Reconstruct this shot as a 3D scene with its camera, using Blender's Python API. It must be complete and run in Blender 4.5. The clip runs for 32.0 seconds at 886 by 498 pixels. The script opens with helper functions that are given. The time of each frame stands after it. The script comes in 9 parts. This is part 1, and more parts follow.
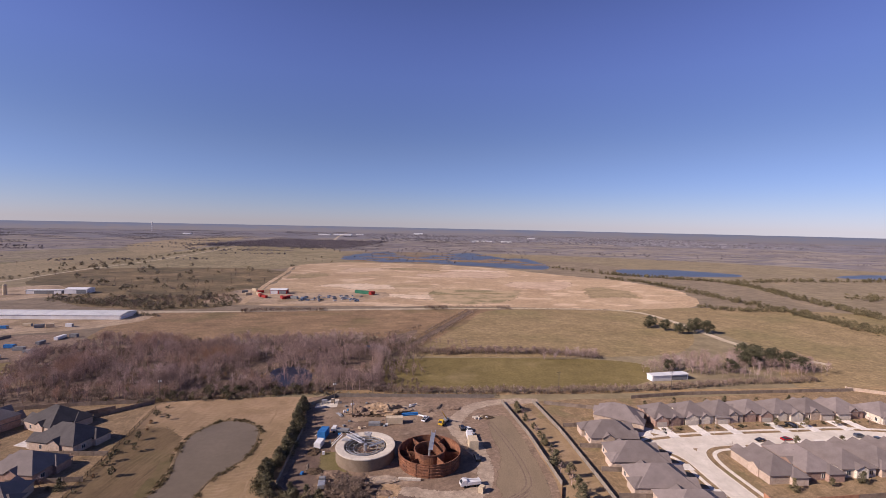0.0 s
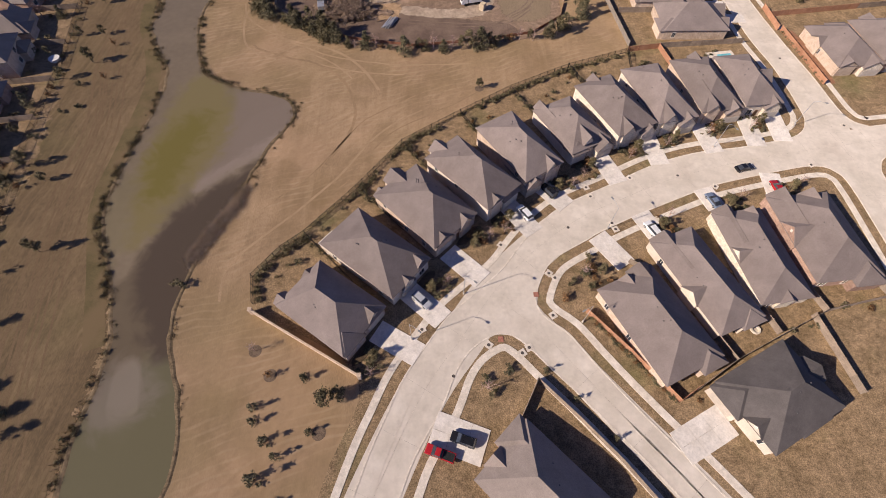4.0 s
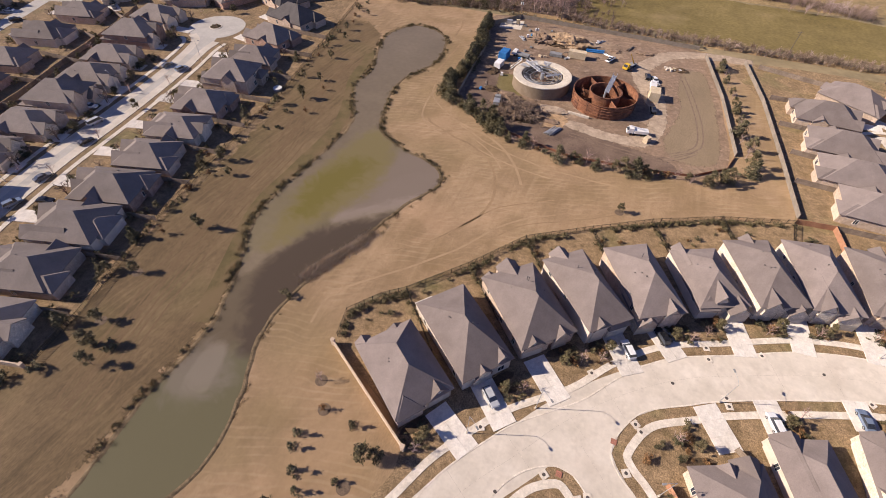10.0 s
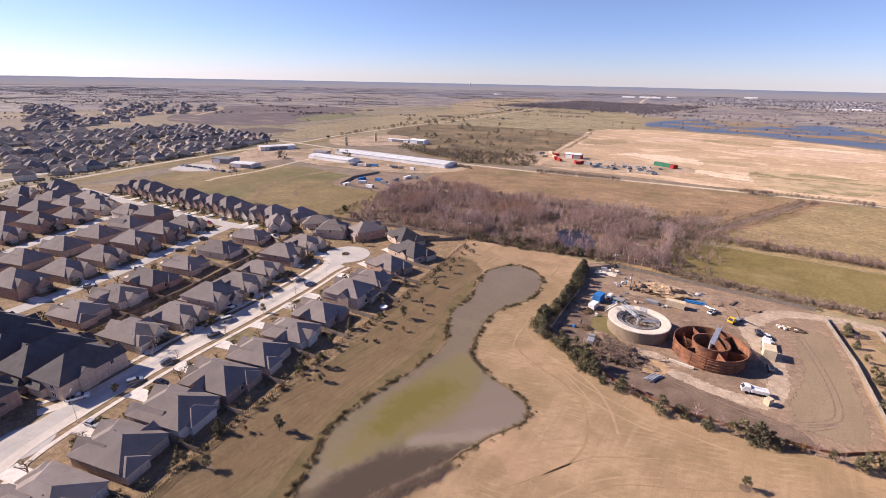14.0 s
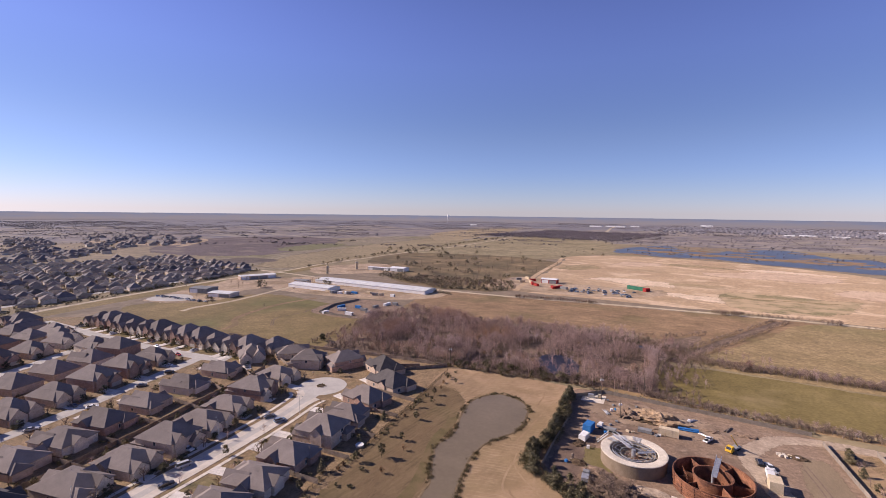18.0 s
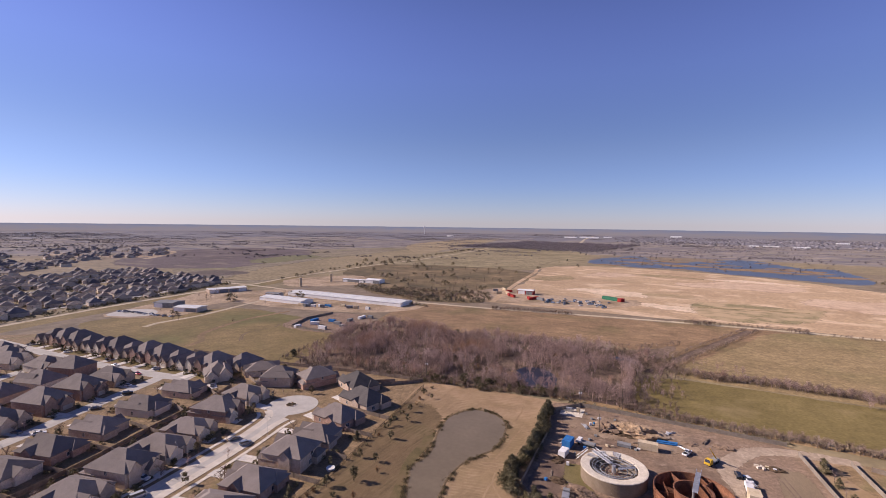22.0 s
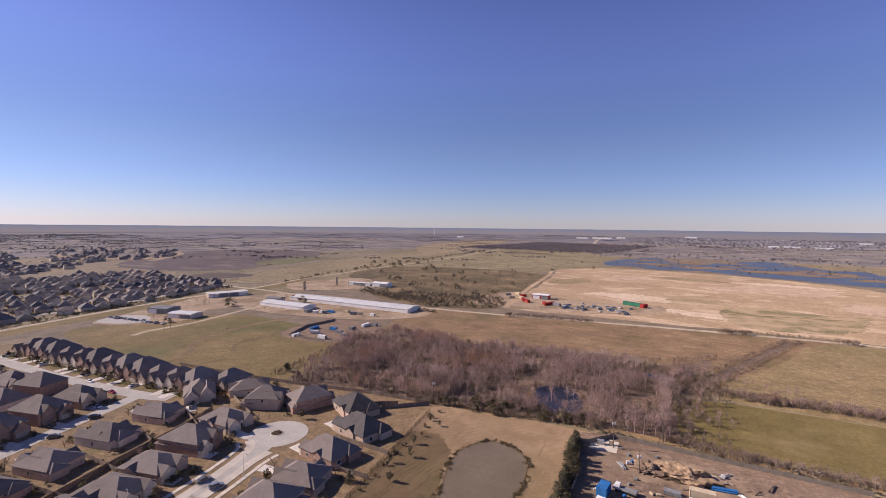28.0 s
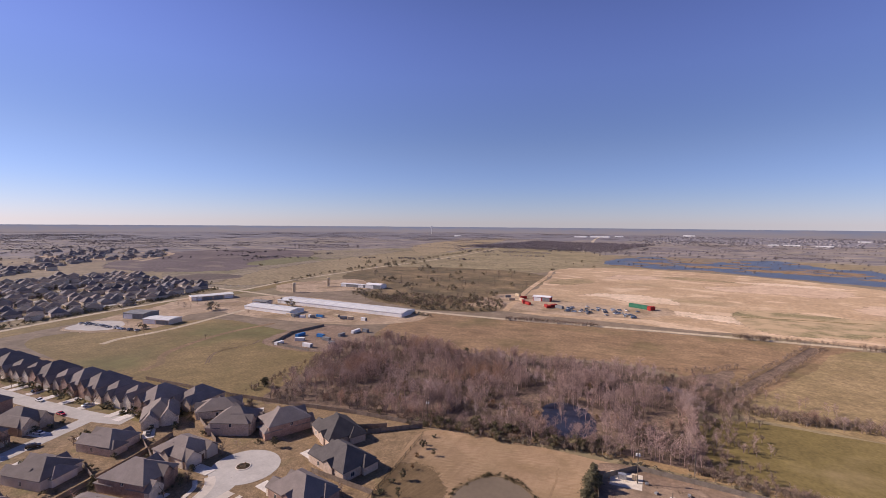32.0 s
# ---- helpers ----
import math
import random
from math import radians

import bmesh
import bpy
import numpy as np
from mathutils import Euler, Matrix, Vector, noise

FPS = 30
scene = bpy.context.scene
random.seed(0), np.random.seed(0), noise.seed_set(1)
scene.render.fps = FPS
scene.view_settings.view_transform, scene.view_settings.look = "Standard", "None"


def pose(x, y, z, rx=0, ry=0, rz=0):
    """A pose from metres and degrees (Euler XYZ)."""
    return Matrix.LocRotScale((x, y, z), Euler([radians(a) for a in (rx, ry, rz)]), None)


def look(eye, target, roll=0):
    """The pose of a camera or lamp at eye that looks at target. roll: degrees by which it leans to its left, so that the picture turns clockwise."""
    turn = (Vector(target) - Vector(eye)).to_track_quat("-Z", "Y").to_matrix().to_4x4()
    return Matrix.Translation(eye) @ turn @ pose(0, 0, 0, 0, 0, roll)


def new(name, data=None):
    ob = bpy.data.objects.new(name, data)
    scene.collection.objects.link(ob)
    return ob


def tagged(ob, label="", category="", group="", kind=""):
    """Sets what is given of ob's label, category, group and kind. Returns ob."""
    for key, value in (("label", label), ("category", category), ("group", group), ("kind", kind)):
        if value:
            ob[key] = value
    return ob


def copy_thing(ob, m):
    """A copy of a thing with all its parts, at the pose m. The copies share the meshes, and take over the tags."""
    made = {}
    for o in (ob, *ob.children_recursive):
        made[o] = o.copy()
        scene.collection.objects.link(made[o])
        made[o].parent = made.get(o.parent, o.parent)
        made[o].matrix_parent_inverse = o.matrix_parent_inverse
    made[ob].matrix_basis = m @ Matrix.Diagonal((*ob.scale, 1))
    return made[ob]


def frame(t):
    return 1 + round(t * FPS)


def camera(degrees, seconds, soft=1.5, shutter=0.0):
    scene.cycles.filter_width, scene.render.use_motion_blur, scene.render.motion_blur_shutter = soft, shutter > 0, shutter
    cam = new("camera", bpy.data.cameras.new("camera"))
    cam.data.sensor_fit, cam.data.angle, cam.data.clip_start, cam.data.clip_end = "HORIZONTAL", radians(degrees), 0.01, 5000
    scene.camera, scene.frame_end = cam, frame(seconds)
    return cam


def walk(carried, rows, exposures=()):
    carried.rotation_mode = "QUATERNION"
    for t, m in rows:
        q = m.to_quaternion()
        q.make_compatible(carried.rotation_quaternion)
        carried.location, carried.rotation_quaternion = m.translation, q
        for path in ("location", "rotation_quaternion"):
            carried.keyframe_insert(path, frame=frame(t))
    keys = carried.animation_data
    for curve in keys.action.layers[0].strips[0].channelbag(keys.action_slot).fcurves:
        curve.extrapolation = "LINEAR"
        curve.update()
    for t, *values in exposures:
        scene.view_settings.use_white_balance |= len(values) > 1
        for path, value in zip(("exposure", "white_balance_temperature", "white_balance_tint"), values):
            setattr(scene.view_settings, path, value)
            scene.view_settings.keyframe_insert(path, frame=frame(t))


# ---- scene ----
cam = camera(88.87, 32.0, soft=0.75)
# seconds, yaw, pitch, roll, x, y, z
PATH = [
    (0, -0, -2.89, 1.2, 0, 0, 88),
    (0.5, -0.04, -4.68, 1.0, 0, 0, 88),
    (1, -0.03, -8.94, 0.98, 0, 0, 88),
    (1.5, -0.1, -14.88, 0.88, 0, 0, 88),
    (2, -0.27, -22.21, 0.78, 0, 0, 88),
    (2.5, -0.44, -31.07, 0.51, 0, 0, 88),
    (3, -0.61, -40.89, 0.32, 0, 0, 88),
    (3.5, -0.76, -51.05, 0.33, 0, 0, 88),
    (4, -0.75, -59, 0.3, 0, 0, 88),
    (4.4, -0.7, -61, 0.25, 0, 0, 88),
    (5, -0.6, -58.4, 0.17, 0, 0, 88),
    (5.5, -0.5, -55.94, 0.12, 0, 0, 88),
    (6, -0.38, -53.87, -0.01, 0, 0, 88),
    (6.5, -0.28, -52.35, -0.11, 0, 0, 88),
    (7, -0.23, -51.19, -0.2, 0, 0, 88),
    (7.5, -0.14, -50.29, -0.28, 0, 0, 88),
    (8, -0.07, -49.66, -0.35, 0, 0, 88),
    (8.5, 0.03, -49.18, -0.42, 0, 0, 88),
    (9, 0.1, -48.82, -0.51, 0, 0, 88),
    (9.5, 7.72, -48.39, 0.68, 0, 0, 88),
    (10, 21.39, -48.31, 2.52, 0, 0, 88),
    (10.5, 32.72, -48.33, 3.82, 0, 0, 88),
    (11, 34.57, -48.3, 3.96, 0, 0, 88),
    (11.5, 34.74, -47.72, 3.76, 0, 0, 88),
    (12, 35.03, -45.06, 3.36, 0, 0, 88),
    (12.5, 35.34, -40.32, 2.79, 0, 0, 88),
    (13, 35.65, -34.03, 2.18, 0, 0, 88),
    (13.5, 35.78, -26.65, 1.66, 0, 0, 88),
    (14, 35.69, -20.43, 1.15, 0, 0, 88),
    (14.5, 35.53, -15.93, 0.93, 0, 0, 88),
    (15, 35.22, -12.57, 0.77, 0, 0, 88),
    (15.5, 34.96, -10.06, 0.63, 0, 0, 88),
    (17.5, 33.69, -5.06, 0.72, 0, 0, 88),
    (18, 33.39, -4.5, 0.7, 0, 0, 88),
    (18.5, 33.15, -4.05, 0.67, 0, 0, 88),
    (19, 32.97, -3.7, 0.61, 0, 0, 88),
    (19.5, 32.86, -3.45, 0.62, 0, 0, 88),
    (20, 32.75, -3.25, 0.66, 0, 0, 88),
    (20.5, 32.57, -3.21, 0.68, -0.31, 1.03, 88.02),
    (21, 31.37, -3.1, 0.72, -0.72, 1.73, 87.99),
    (21.5, 31.06, -3.08, 0.73, -1.43, 3, 87.96),
    (22, 30.44, -3.05, 0.71, -2.32, 4.48, 87.94),
    (22.5, 29.89, -3, 0.68, -3.41, 6.38, 87.92),
    (23, 29.9, -2.99, 0.61, -4.59, 9.04, 87.93),
    (23.5, 29.89, -3.02, 0.72, -6.35, 11.77, 87.95),
    (24, 29.89, -3.03, 0.69, -7.81, 14.45, 87.97),
    (24.5, 30.02, -2.97, 0.76, -9.53, 17.25, 87.99),
    (25, 31.7, -3, 0.69, -10.72, 19.86, 87.99),
    (25.5, 32.27, -3.01, 0.71, -12.26, 22.69, 87.95),
    (27.5, 31.98, -2.91, 0.68, -15.7, 28.31, 87.91),
    (28, 31.76, -2.96, 0.59, -17.34, 31.2, 87.84),
    (28.5, 31.4, -2.98, 0.69, -18.85, 33.65, 87.77),
    (29, 31.32, -3.01, 0.68, -20.4, 36.35, 87.68),
    (29.5, 31.25, -3.04, 0.68, -22.15, 39.11, 87.59),
    (30, 31.23, -3.02, 0.65, -23.76, 41.93, 87.51),
    (30.5, 31.29, -3.04, 0.62, -25.5, 45.23, 87.45),
    (31, 31.31, -3.08, 0.58, -27.34, 48.57, 87.41),
    (31.5, 31.35, -3.06, 0.55, -29.15, 51.81, 87.37),
    (32, 31.4, -3.08, 0.46, -30.75, 54.98, 87.32),
]


def aim(t, yaw, pitch, roll, x, y, z):
    return t, pose(x, y, z) @ pose(0, 0, 0, 90 + pitch, 0, yaw) @ pose(0, 0, 0, 0, 0, roll)


# seconds, stops, kelvin, tint
EXPOSURES = [(0, 0.1, 6600, 23), (1, 0.12, 6650, 22), (3, 0.14, 6850, 17), (5.5, 0.31, 6950, 15), (9, 0.44, 6950, 15), (12, 0.58, 6900, 15), (13, 0.68, 6800, 17), (14, 0.8, 6750, 19), (15.5, 0.66, 6700, 22), (19, 0.36, 6700, 22), (32, 0.27, 6750, 21)]
walk(cam, [aim(*r) for r in PATH], EXPOSURES)
SUN_EL, SUN_DIR = radians(31), radians(21)      # shadows fall towards SUN_DIR
world = bpy.data.worlds.new("sky")
scene.world = world
world.use_nodes = True
wn = world.node_tree.nodes
sky = wn.new("ShaderNodeTexSky")
sky.sky_type, sky.sun_disc = "NISHITA", False
sky.sun_elevation = SUN_EL
sky.sun_rotation = radians(270) - SUN_DIR
sky.air_density, sky.dust_density, sky.ozone_density = 1.0, 0.1, 6.0
# the sky's horizon colour goes on below the horizon
wl = world.node_tree.links
coord, cut, low, join = wn.new("ShaderNodeTexCoord"), wn.new("ShaderNodeSeparateXYZ"), wn.new("ShaderNodeMath"), wn.new("ShaderNodeCombineXYZ")
low.operation = "MAXIMUM"
low.inputs[1].default_value = 0.004
wl.new(coord.outputs["Generated"], cut.inputs[0])
wl.new(cut.outputs["X"], join.inputs["X"])
wl.new(cut.outputs["Y"], join.inputs["Y"])
wl.new(cut.outputs["Z"], low.inputs[0])
wl.new(low.outputs[0], join.inputs["Z"])
wl.new(join.outputs[0], sky.inputs[0])
tone = wn.new("ShaderNodeMix")
tone.data_type, tone.blend_type = "RGBA", "MULTIPLY"
tone.inputs["Factor"].default_value = 1.0
# a lilac-grey veil low down, clear blue above
veil = wn.new("ShaderNodeValToRGB")
veil.color_ramp.interpolation = "EASE"
stops = veil.color_ramp.elements
stops[0].position, stops[1].position = 0.0, 0.42
stops[0].color, stops[1].color = (0.79, 0.79, 1.04, 1), (1.2, 0.99, 1.2, 1)
stops.new(0.07).color = (0.79, 0.775, 0.97, 1)
stops.new(0.17).color = (0.86, 0.775, 0.87, 1)
wl.new(low.outputs[0], veil.inputs[0])
# the deep blue goes on darkening towards the zenith
high, dim = wn.new("ShaderNodeMapRange"), wn.new("ShaderNodeVectorMath")
high.inputs["From Min"].default_value, high.inputs["From Max"].default_value = 0.3, 0.95
high.inputs["To Min"].default_value, high.inputs["To Max"].default_value = 1.0, 0.36
wl.new(low.outputs[0], high.inputs["Value"])
dim.operation = "SCALE"
wl.new(veil.outputs["Color"], dim.inputs[0])
wl.new(high.outputs[0], dim.inputs["Scale"])
wl.new(dim.outputs[0], tone.inputs["B"])
wl.new(sky.outputs[0], tone.inputs["A"])
deep = wn.new("ShaderNodeHueSaturation")
deep.inputs["Saturation"].default_value, deep.inputs["Hue"].default_value = 1.03, 0.504
wl.new(tone.outputs["Result"], deep.inputs["Color"])
wl.new(deep.outputs[0], wn["Background"].inputs[0])
wn["Background"].inputs[1].default_value = 0.096
sun = new("sun", bpy.data.lights.new("sun", "SUN"))
sun.data.energy, sun.data.angle, sun.data.color = 5.0, radians(0.53), (1.0, 0.92, 0.82)
sun.matrix_world = look((-math.cos(SUN_DIR) * 300, -math.sin(SUN_DIR) * 300, 300 * math.tan(SUN_EL)), (0, 0, 0))

rnd = random.Random(7)


# ---------------------------------------------------------------- materials
def mat(name, c1, c2, scale=0.3, fine=4.0, rough=0.9, bump=0.3, metal=0.0, vary=0.0, spec=0.25, stretch=None, grain=0.35, c3=None, mid=0.05):
    """A surface between two colours, with broad stains, fine grain and relief."""
    m = bpy.data.materials.new(name)
    m.use_nodes = True
    n, l = m.node_tree.nodes, m.node_tree.links
    b = n["Principled BSDF"]
    b.inputs["Roughness"].default_value, b.inputs["Metallic"].default_value = rough, metal
    b.inputs["Specular IOR Level"].default_value = spec
    b.inputs["Diffuse Roughness"].default_value = 0.25 if rough > 0.7 else 0.0
    geo = n.new("ShaderNodeNewGeometry")
    src = geo.outputs["Position"]
    if stretch:
        mp = n.new("ShaderNodeMapping")
        mp.inputs["Rotation"].default_value = (0, 0, radians(stretch[0]))
        mp.inputs["Scale"].default_value = (1, stretch[1], 1)
        l.new(src, mp.inputs[0])
        src = mp.outputs[0]
    a = n.new("ShaderNodeTexNoise")
    a.inputs["Scale"].default_value, a.inputs["Detail"].default_value = scale, 5
    a.inputs["Roughness"].default_value = 0.6
    l.new(src, a.inputs["Vector"])
    ramp = n.new("ShaderNodeValToRGB")
    ramp.color_ramp.elements[0].position, ramp.color_ramp.elements[1].position = 0.32, 0.68
    ramp.color_ramp.elements[0].color, ramp.color_ramp.elements[1].color = (*c1, 1), (*c2, 1)
    if c3:
        e = ramp.color_ramp.elements.new(0.5 + mid)
        e.color = (*c3, 1)
    l.new(a.outputs["Fac"], ramp.inputs[0])
    f = n.new("ShaderNodeTexNoise")
    f.inputs["Scale"].default_value, f.inputs["Detail"].default_value = fine, 3
    l.new(src, f.inputs["Vector"])
    k = n.new("ShaderNodeMapRange")
    k.inputs["From Min"].default_value, k.inputs["From Max"].default_value = 0.3, 0.7
    k.inputs["To Min"].default_value, k.inputs["To Max"].default_value = 1 - grain, 1 + grain
    l.new(f.outputs["Fac"], k.inputs["Value"])
    val = k.outputs[0]
    if vary:
        info = n.new("ShaderNodeObjectInfo")
        v = n.new("ShaderNodeMapRange")
        v.inputs["To Min"].default_value, v.inputs["To Max"].default_value = 1 - vary, 1 + vary
        l.new(info.outputs["Random"], v.inputs["Value"])
        mul = n.new("ShaderNodeMath")
        mul.operation = "MULTIPLY"
        l.new(val, mul.inputs[0])
        l.new(v.outputs[0], mul.inputs[1])
        val = mul.outputs[0]
    hs = n.new("ShaderNodeHueSaturation")
    l.new(ramp.outputs[0], hs.inputs["Color"])
    l.new(val, hs.inputs["Value"])
    l.new(hs.outputs[0], b.inputs["Base Color"])
    if bump:
        bp = n.new("ShaderNodeBump")
        bp.inputs["Strength"].default_value, bp.inputs["Distance"].default_value = bump, 0.2 / max(fine, 0.2)
        l.new(f.outputs["Fac"], bp.inputs["Height"])
        l.new(bp.outputs[0], b.inputs["Normal"])
    return m


def two_scale(m, colour, scale, lo, hi, amount=1.0, stretch=None):
    """Lays a second, broad stain of one colour over a material."""
    n, l = m.node_tree.nodes, m.node_tree.links
    b = n["Principled BSDF"]
    old = b.inputs["Base Color"].links[0].from_socket
    t = n.new("ShaderNodeTexNoise")
    t.inputs["Scale"].default_value, t.inputs["Detail"].default_value = scale, 6
    g = n.new("ShaderNodeNewGeometry")
    if stretch:
        mp = n.new("ShaderNodeMapping")
        mp.inputs["Rotation"].default_value = (0, 0, radians(stretch[0]))
        mp.inputs["Scale"].default_value = (1, stretch[1], 1)
        l.new(g.outputs["Position"], mp.inputs[0])
        l.new(mp.outputs[0], t.inputs["Vector"])
    else:
        l.new(g.outputs["Position"], t.inputs["Vector"])
    r = n.new("ShaderNodeMapRange")
    r.inputs["From Min"].default_value, r.inputs["From Max"].default_value = lo, hi
    r.inputs["To Max"].default_value = amount
    l.new(t.outputs["Fac"], r.inputs["Value"])
    mx = n.new("ShaderNodeMix")
    mx.data_type = "RGBA"
    l.new(r.outputs[0], mx.inputs["Factor"])
    l.new(old, mx.inputs["A"])
    mx.inputs["B"].default_value = (*colour, 1)
    l.new(mx.outputs["Result"], b.inputs["Base Color"])
    return m


def mottle(m, *levels):
    """Uneven growth, damp and dust: lighter and darker flecks at the sizes given (scale, strength)."""
    n, l = m.node_tree.nodes, m.node_tree.links
    b = n["Principled BSDF"]
    g = n.new("ShaderNodeNewGeometry")
    for scale, k in levels:
        old = b.inputs["Base Color"].links[0].from_socket
        t, r, h = n.new("ShaderNodeTexNoise"), n.new("ShaderNodeMapRange"), n.new("ShaderNodeHueSaturation")
        t.inputs["Scale"].default_value, t.inputs["Detail"].default_value, t.inputs["Roughness"].default_value = scale, 4, 0.65
        l.new(g.outputs["Position"], t.inputs["Vector"])
        r.inputs["From Min"].default_value, r.inputs["From Max"].default_value = 0.34, 0.66
        r.inputs["To Min"].default_value, r.inputs["To Max"].default_value = 1 - k, 1 + k
        l.new(t.outputs["Fac"], r.inputs["Value"])
        l.new(r.outputs[0], h.inputs["Value"])
        l.new(old, h.inputs["Color"])
        l.new(h.outputs[0], b.inputs["Base Color"])
    return m


def tracks(m, colour, scale, warp, turn, cut_, amount):
    """Wandering mower or wheel tracks: warped bands of one colour, broken up by noise."""
    n, l = m.node_tree.nodes, m.node_tree.links
    b = n["Principled BSDF"]
    old = b.inputs["Base Color"].links[0].from_socket
    g, mp, w, t = n.new("ShaderNodeNewGeometry"), n.new("ShaderNodeMapping"), n.new("ShaderNodeTexWave"), n.new("ShaderNodeTexNoise")
    mp.inputs["Rotation"].default_value = (0, 0, radians(turn))
    l.new(g.outputs["Position"], mp.inputs[0])
    l.new(mp.outputs[0], w.inputs["Vector"])
    w.inputs["Scale"].default_value, w.inputs["Distortion"].default_value = scale, warp
    w.inputs["Detail"].default_value, w.inputs["Detail Scale"].default_value = 2.0, 0.35
    l.new(g.outputs["Position"], t.inputs["Vector"])
    t.inputs["Scale"].default_value, t.inputs["Detail"].default_value = 0.12, 6
    k = n.new("ShaderNodeMath")
    k.operation = "MULTIPLY"
    l.new(w.outputs["Fac"], k.inputs[0])
    l.new(t.outputs["Fac"], k.inputs[1])
    r = n.new("ShaderNodeMapRange")
    r.inputs["From Min"].default_value, r.inputs["From Max"].default_value = cut_ * 0.55, cut_ * 0.95
    r.inputs["To Max"].default_value = amount
    l.new(k.outputs[0], r.inputs["Value"])
    mx = n.new("ShaderNodeMix")
    mx.data_type = "RGBA"
    l.new(r.outputs[0], mx.inputs["Factor"])
    l.new(old, mx.inputs["A"])
    mx.inputs["B"].default_value = (*colour, 1)
    l.new(mx.outputs["Result"], b.inputs["Base Color"])
    return m


def field_mosaic(m, size, amount):
    """Old field boundaries: broad cells, each a little lighter or darker."""
    n, l = m.node_tree.nodes, m.node_tree.links
    b = n["Principled BSDF"]
    old = b.inputs["Base Color"].links[0].from_socket
    g = n.new("ShaderNodeNewGeometry")
    mp = n.new("ShaderNodeMapping")
    mp.inputs["Rotation"].default_value = (0, 0, radians(8))
    mp.inputs["Scale"].default_value = (1 / size, 0.6 / size, 1)
    l.new(g.outputs["Position"], mp.inputs[0])
    v = n.new("ShaderNodeTexVoronoi")
    v.distance = "CHEBYCHEV"
    v.inputs["Randomness"].default_value = 0.8
    v.inputs["Scale"].default_value = 1.0
    l.new(mp.outputs[0], v.inputs["Vector"])
    r = n.new("ShaderNodeValToRGB")
    e = r.color_ramp.elements
    e[0].color, e[1].color = (0.21, 0.165, 0.115, 1), (0.36, 0.275, 0.185, 1)
    for p, c in ((0.25, (0.27, 0.215, 0.13)), (0.5, (0.20, 0.15, 0.125)), (0.75, (0.32, 0.25, 0.165))):
        e.new(p).color = (*c, 1)
    l.new(v.outputs["Color"], r.inputs[0])
    mx = n.new("ShaderNodeMix")
    mx.data_type = "RGBA"
    mx.inputs["Factor"].default_value = amount
    l.new(old, mx.inputs["A"])
    l.new(r.outputs[0], mx.inputs["B"])
    l.new(mx.outputs["Result"], b.inputs["Base Color"])
    return m


M = {}
M["pasture"] = field_mosaic(mat("pasture", (0.20, 0.145, 0.068), (0.34, 0.245, 0.125), 0.012, 0.35, c3=(0.25, 0.19, 0.10), grain=0.25), 420, 0.6)
M["lawn"] = two_scale(mat("dormant_lawn", (0.30, 0.197, 0.112), (0.425, 0.288, 0.17), 0.05, 5.0, stretch=(35, 0.3), grain=0.14, bump=0.12, c3=(0.365, 0.245, 0.142)), (0.25, 0.165, 0.085), 0.035, 0.5, 0.64, 0.8)
for turn_, sc_ in ((38, 0.5), (80, 0.35), (-10, 0.3)):
    two_scale(M["lawn"], (0.235, 0.153, 0.08), sc_, 0.52, 0.75, 0.36, (turn_, 0.08))
    two_scale(M["lawn"], (0.45, 0.315, 0.19), sc_ * 1.3, 0.55, 0.8, 0.34, (turn_ + 12, 0.1))
two_scale(M["lawn"], (0.265, 0.185, 0.093), 0.022, 0.48, 0.6, 0.6)
two_scale(M["lawn"], (0.40, 0.258, 0.155), 0.03, 0.52, 0.62, 0.5)
two_scale(M["lawn"], (0.24, 0.158, 0.08), 0.11, 0.54, 0.66, 0.45)
tracks(M["lawn"], (0.20, 0.135, 0.07), 0.10, 9.0, 40, 0.66, 0.24)
tracks(M["lawn"], (0.50, 0.37, 0.23), 0.17, 12.0, 70, 0.7, 0.24)
M["lawn_west"] = two_scale(mat("rough_lawn", (0.142, 0.094, 0.047), (0.214, 0.144, 0.075), 0.06, 4.0, stretch=(-20, 0.3), grain=0.16, bump=0.12), (0.10, 0.08, 0.033), 0.04, 0.5, 0.68, 0.6)
two_scale(M["lawn_west"], (0.085, 0.06, 0.028), 0.5, 0.52, 0.72, 0.5, (10, 0.07))
two_scale(M["lawn_west"], (0.25, 0.165, 0.088), 0.6, 0.55, 0.78, 0.45, (14, 0.08))
tracks(M["lawn_west"], (0.26, 0.175, 0.095), 0.16, 5.0, 8, 0.66, 0.3)
M["yard"] = two_scale(mat("yard_grass", (0.20, 0.135, 0.072), (0.32, 0.218, 0.125), 0.25, 4.0, grain=0.35, bump=0.25), (0.15, 0.14, 0.055), 0.06, 0.56, 0.7, 0.6)
two_scale(M["yard"], (0.14, 0.09, 0.05), 0.9, 0.56, 0.72, 0.6)
M["meadow"] = two_scale(mat("meadow_grass", (0.265, 0.173, 0.087), (0.38, 0.254, 0.132), 0.03, 0.6, grain=0.25), (0.18, 0.145, 0.062), 0.015, 0.5, 0.7, 0.55)
M["green_field"] = two_scale(mat("green_field", (0.185, 0.135, 0.055), (0.268, 0.188, 0.085), 0.02, 0.7, grain=0.25), (0.15, 0.135, 0.05), 0.012, 0.5, 0.62, 0.8)
M["brown_field"] = two_scale(mat("brown_field", (0.22, 0.138, 0.075), (0.32, 0.206, 0.113), 0.03, 0.6, grain=0.25), (0.15, 0.118, 0.05), 0.02, 0.5, 0.7, 0.7)
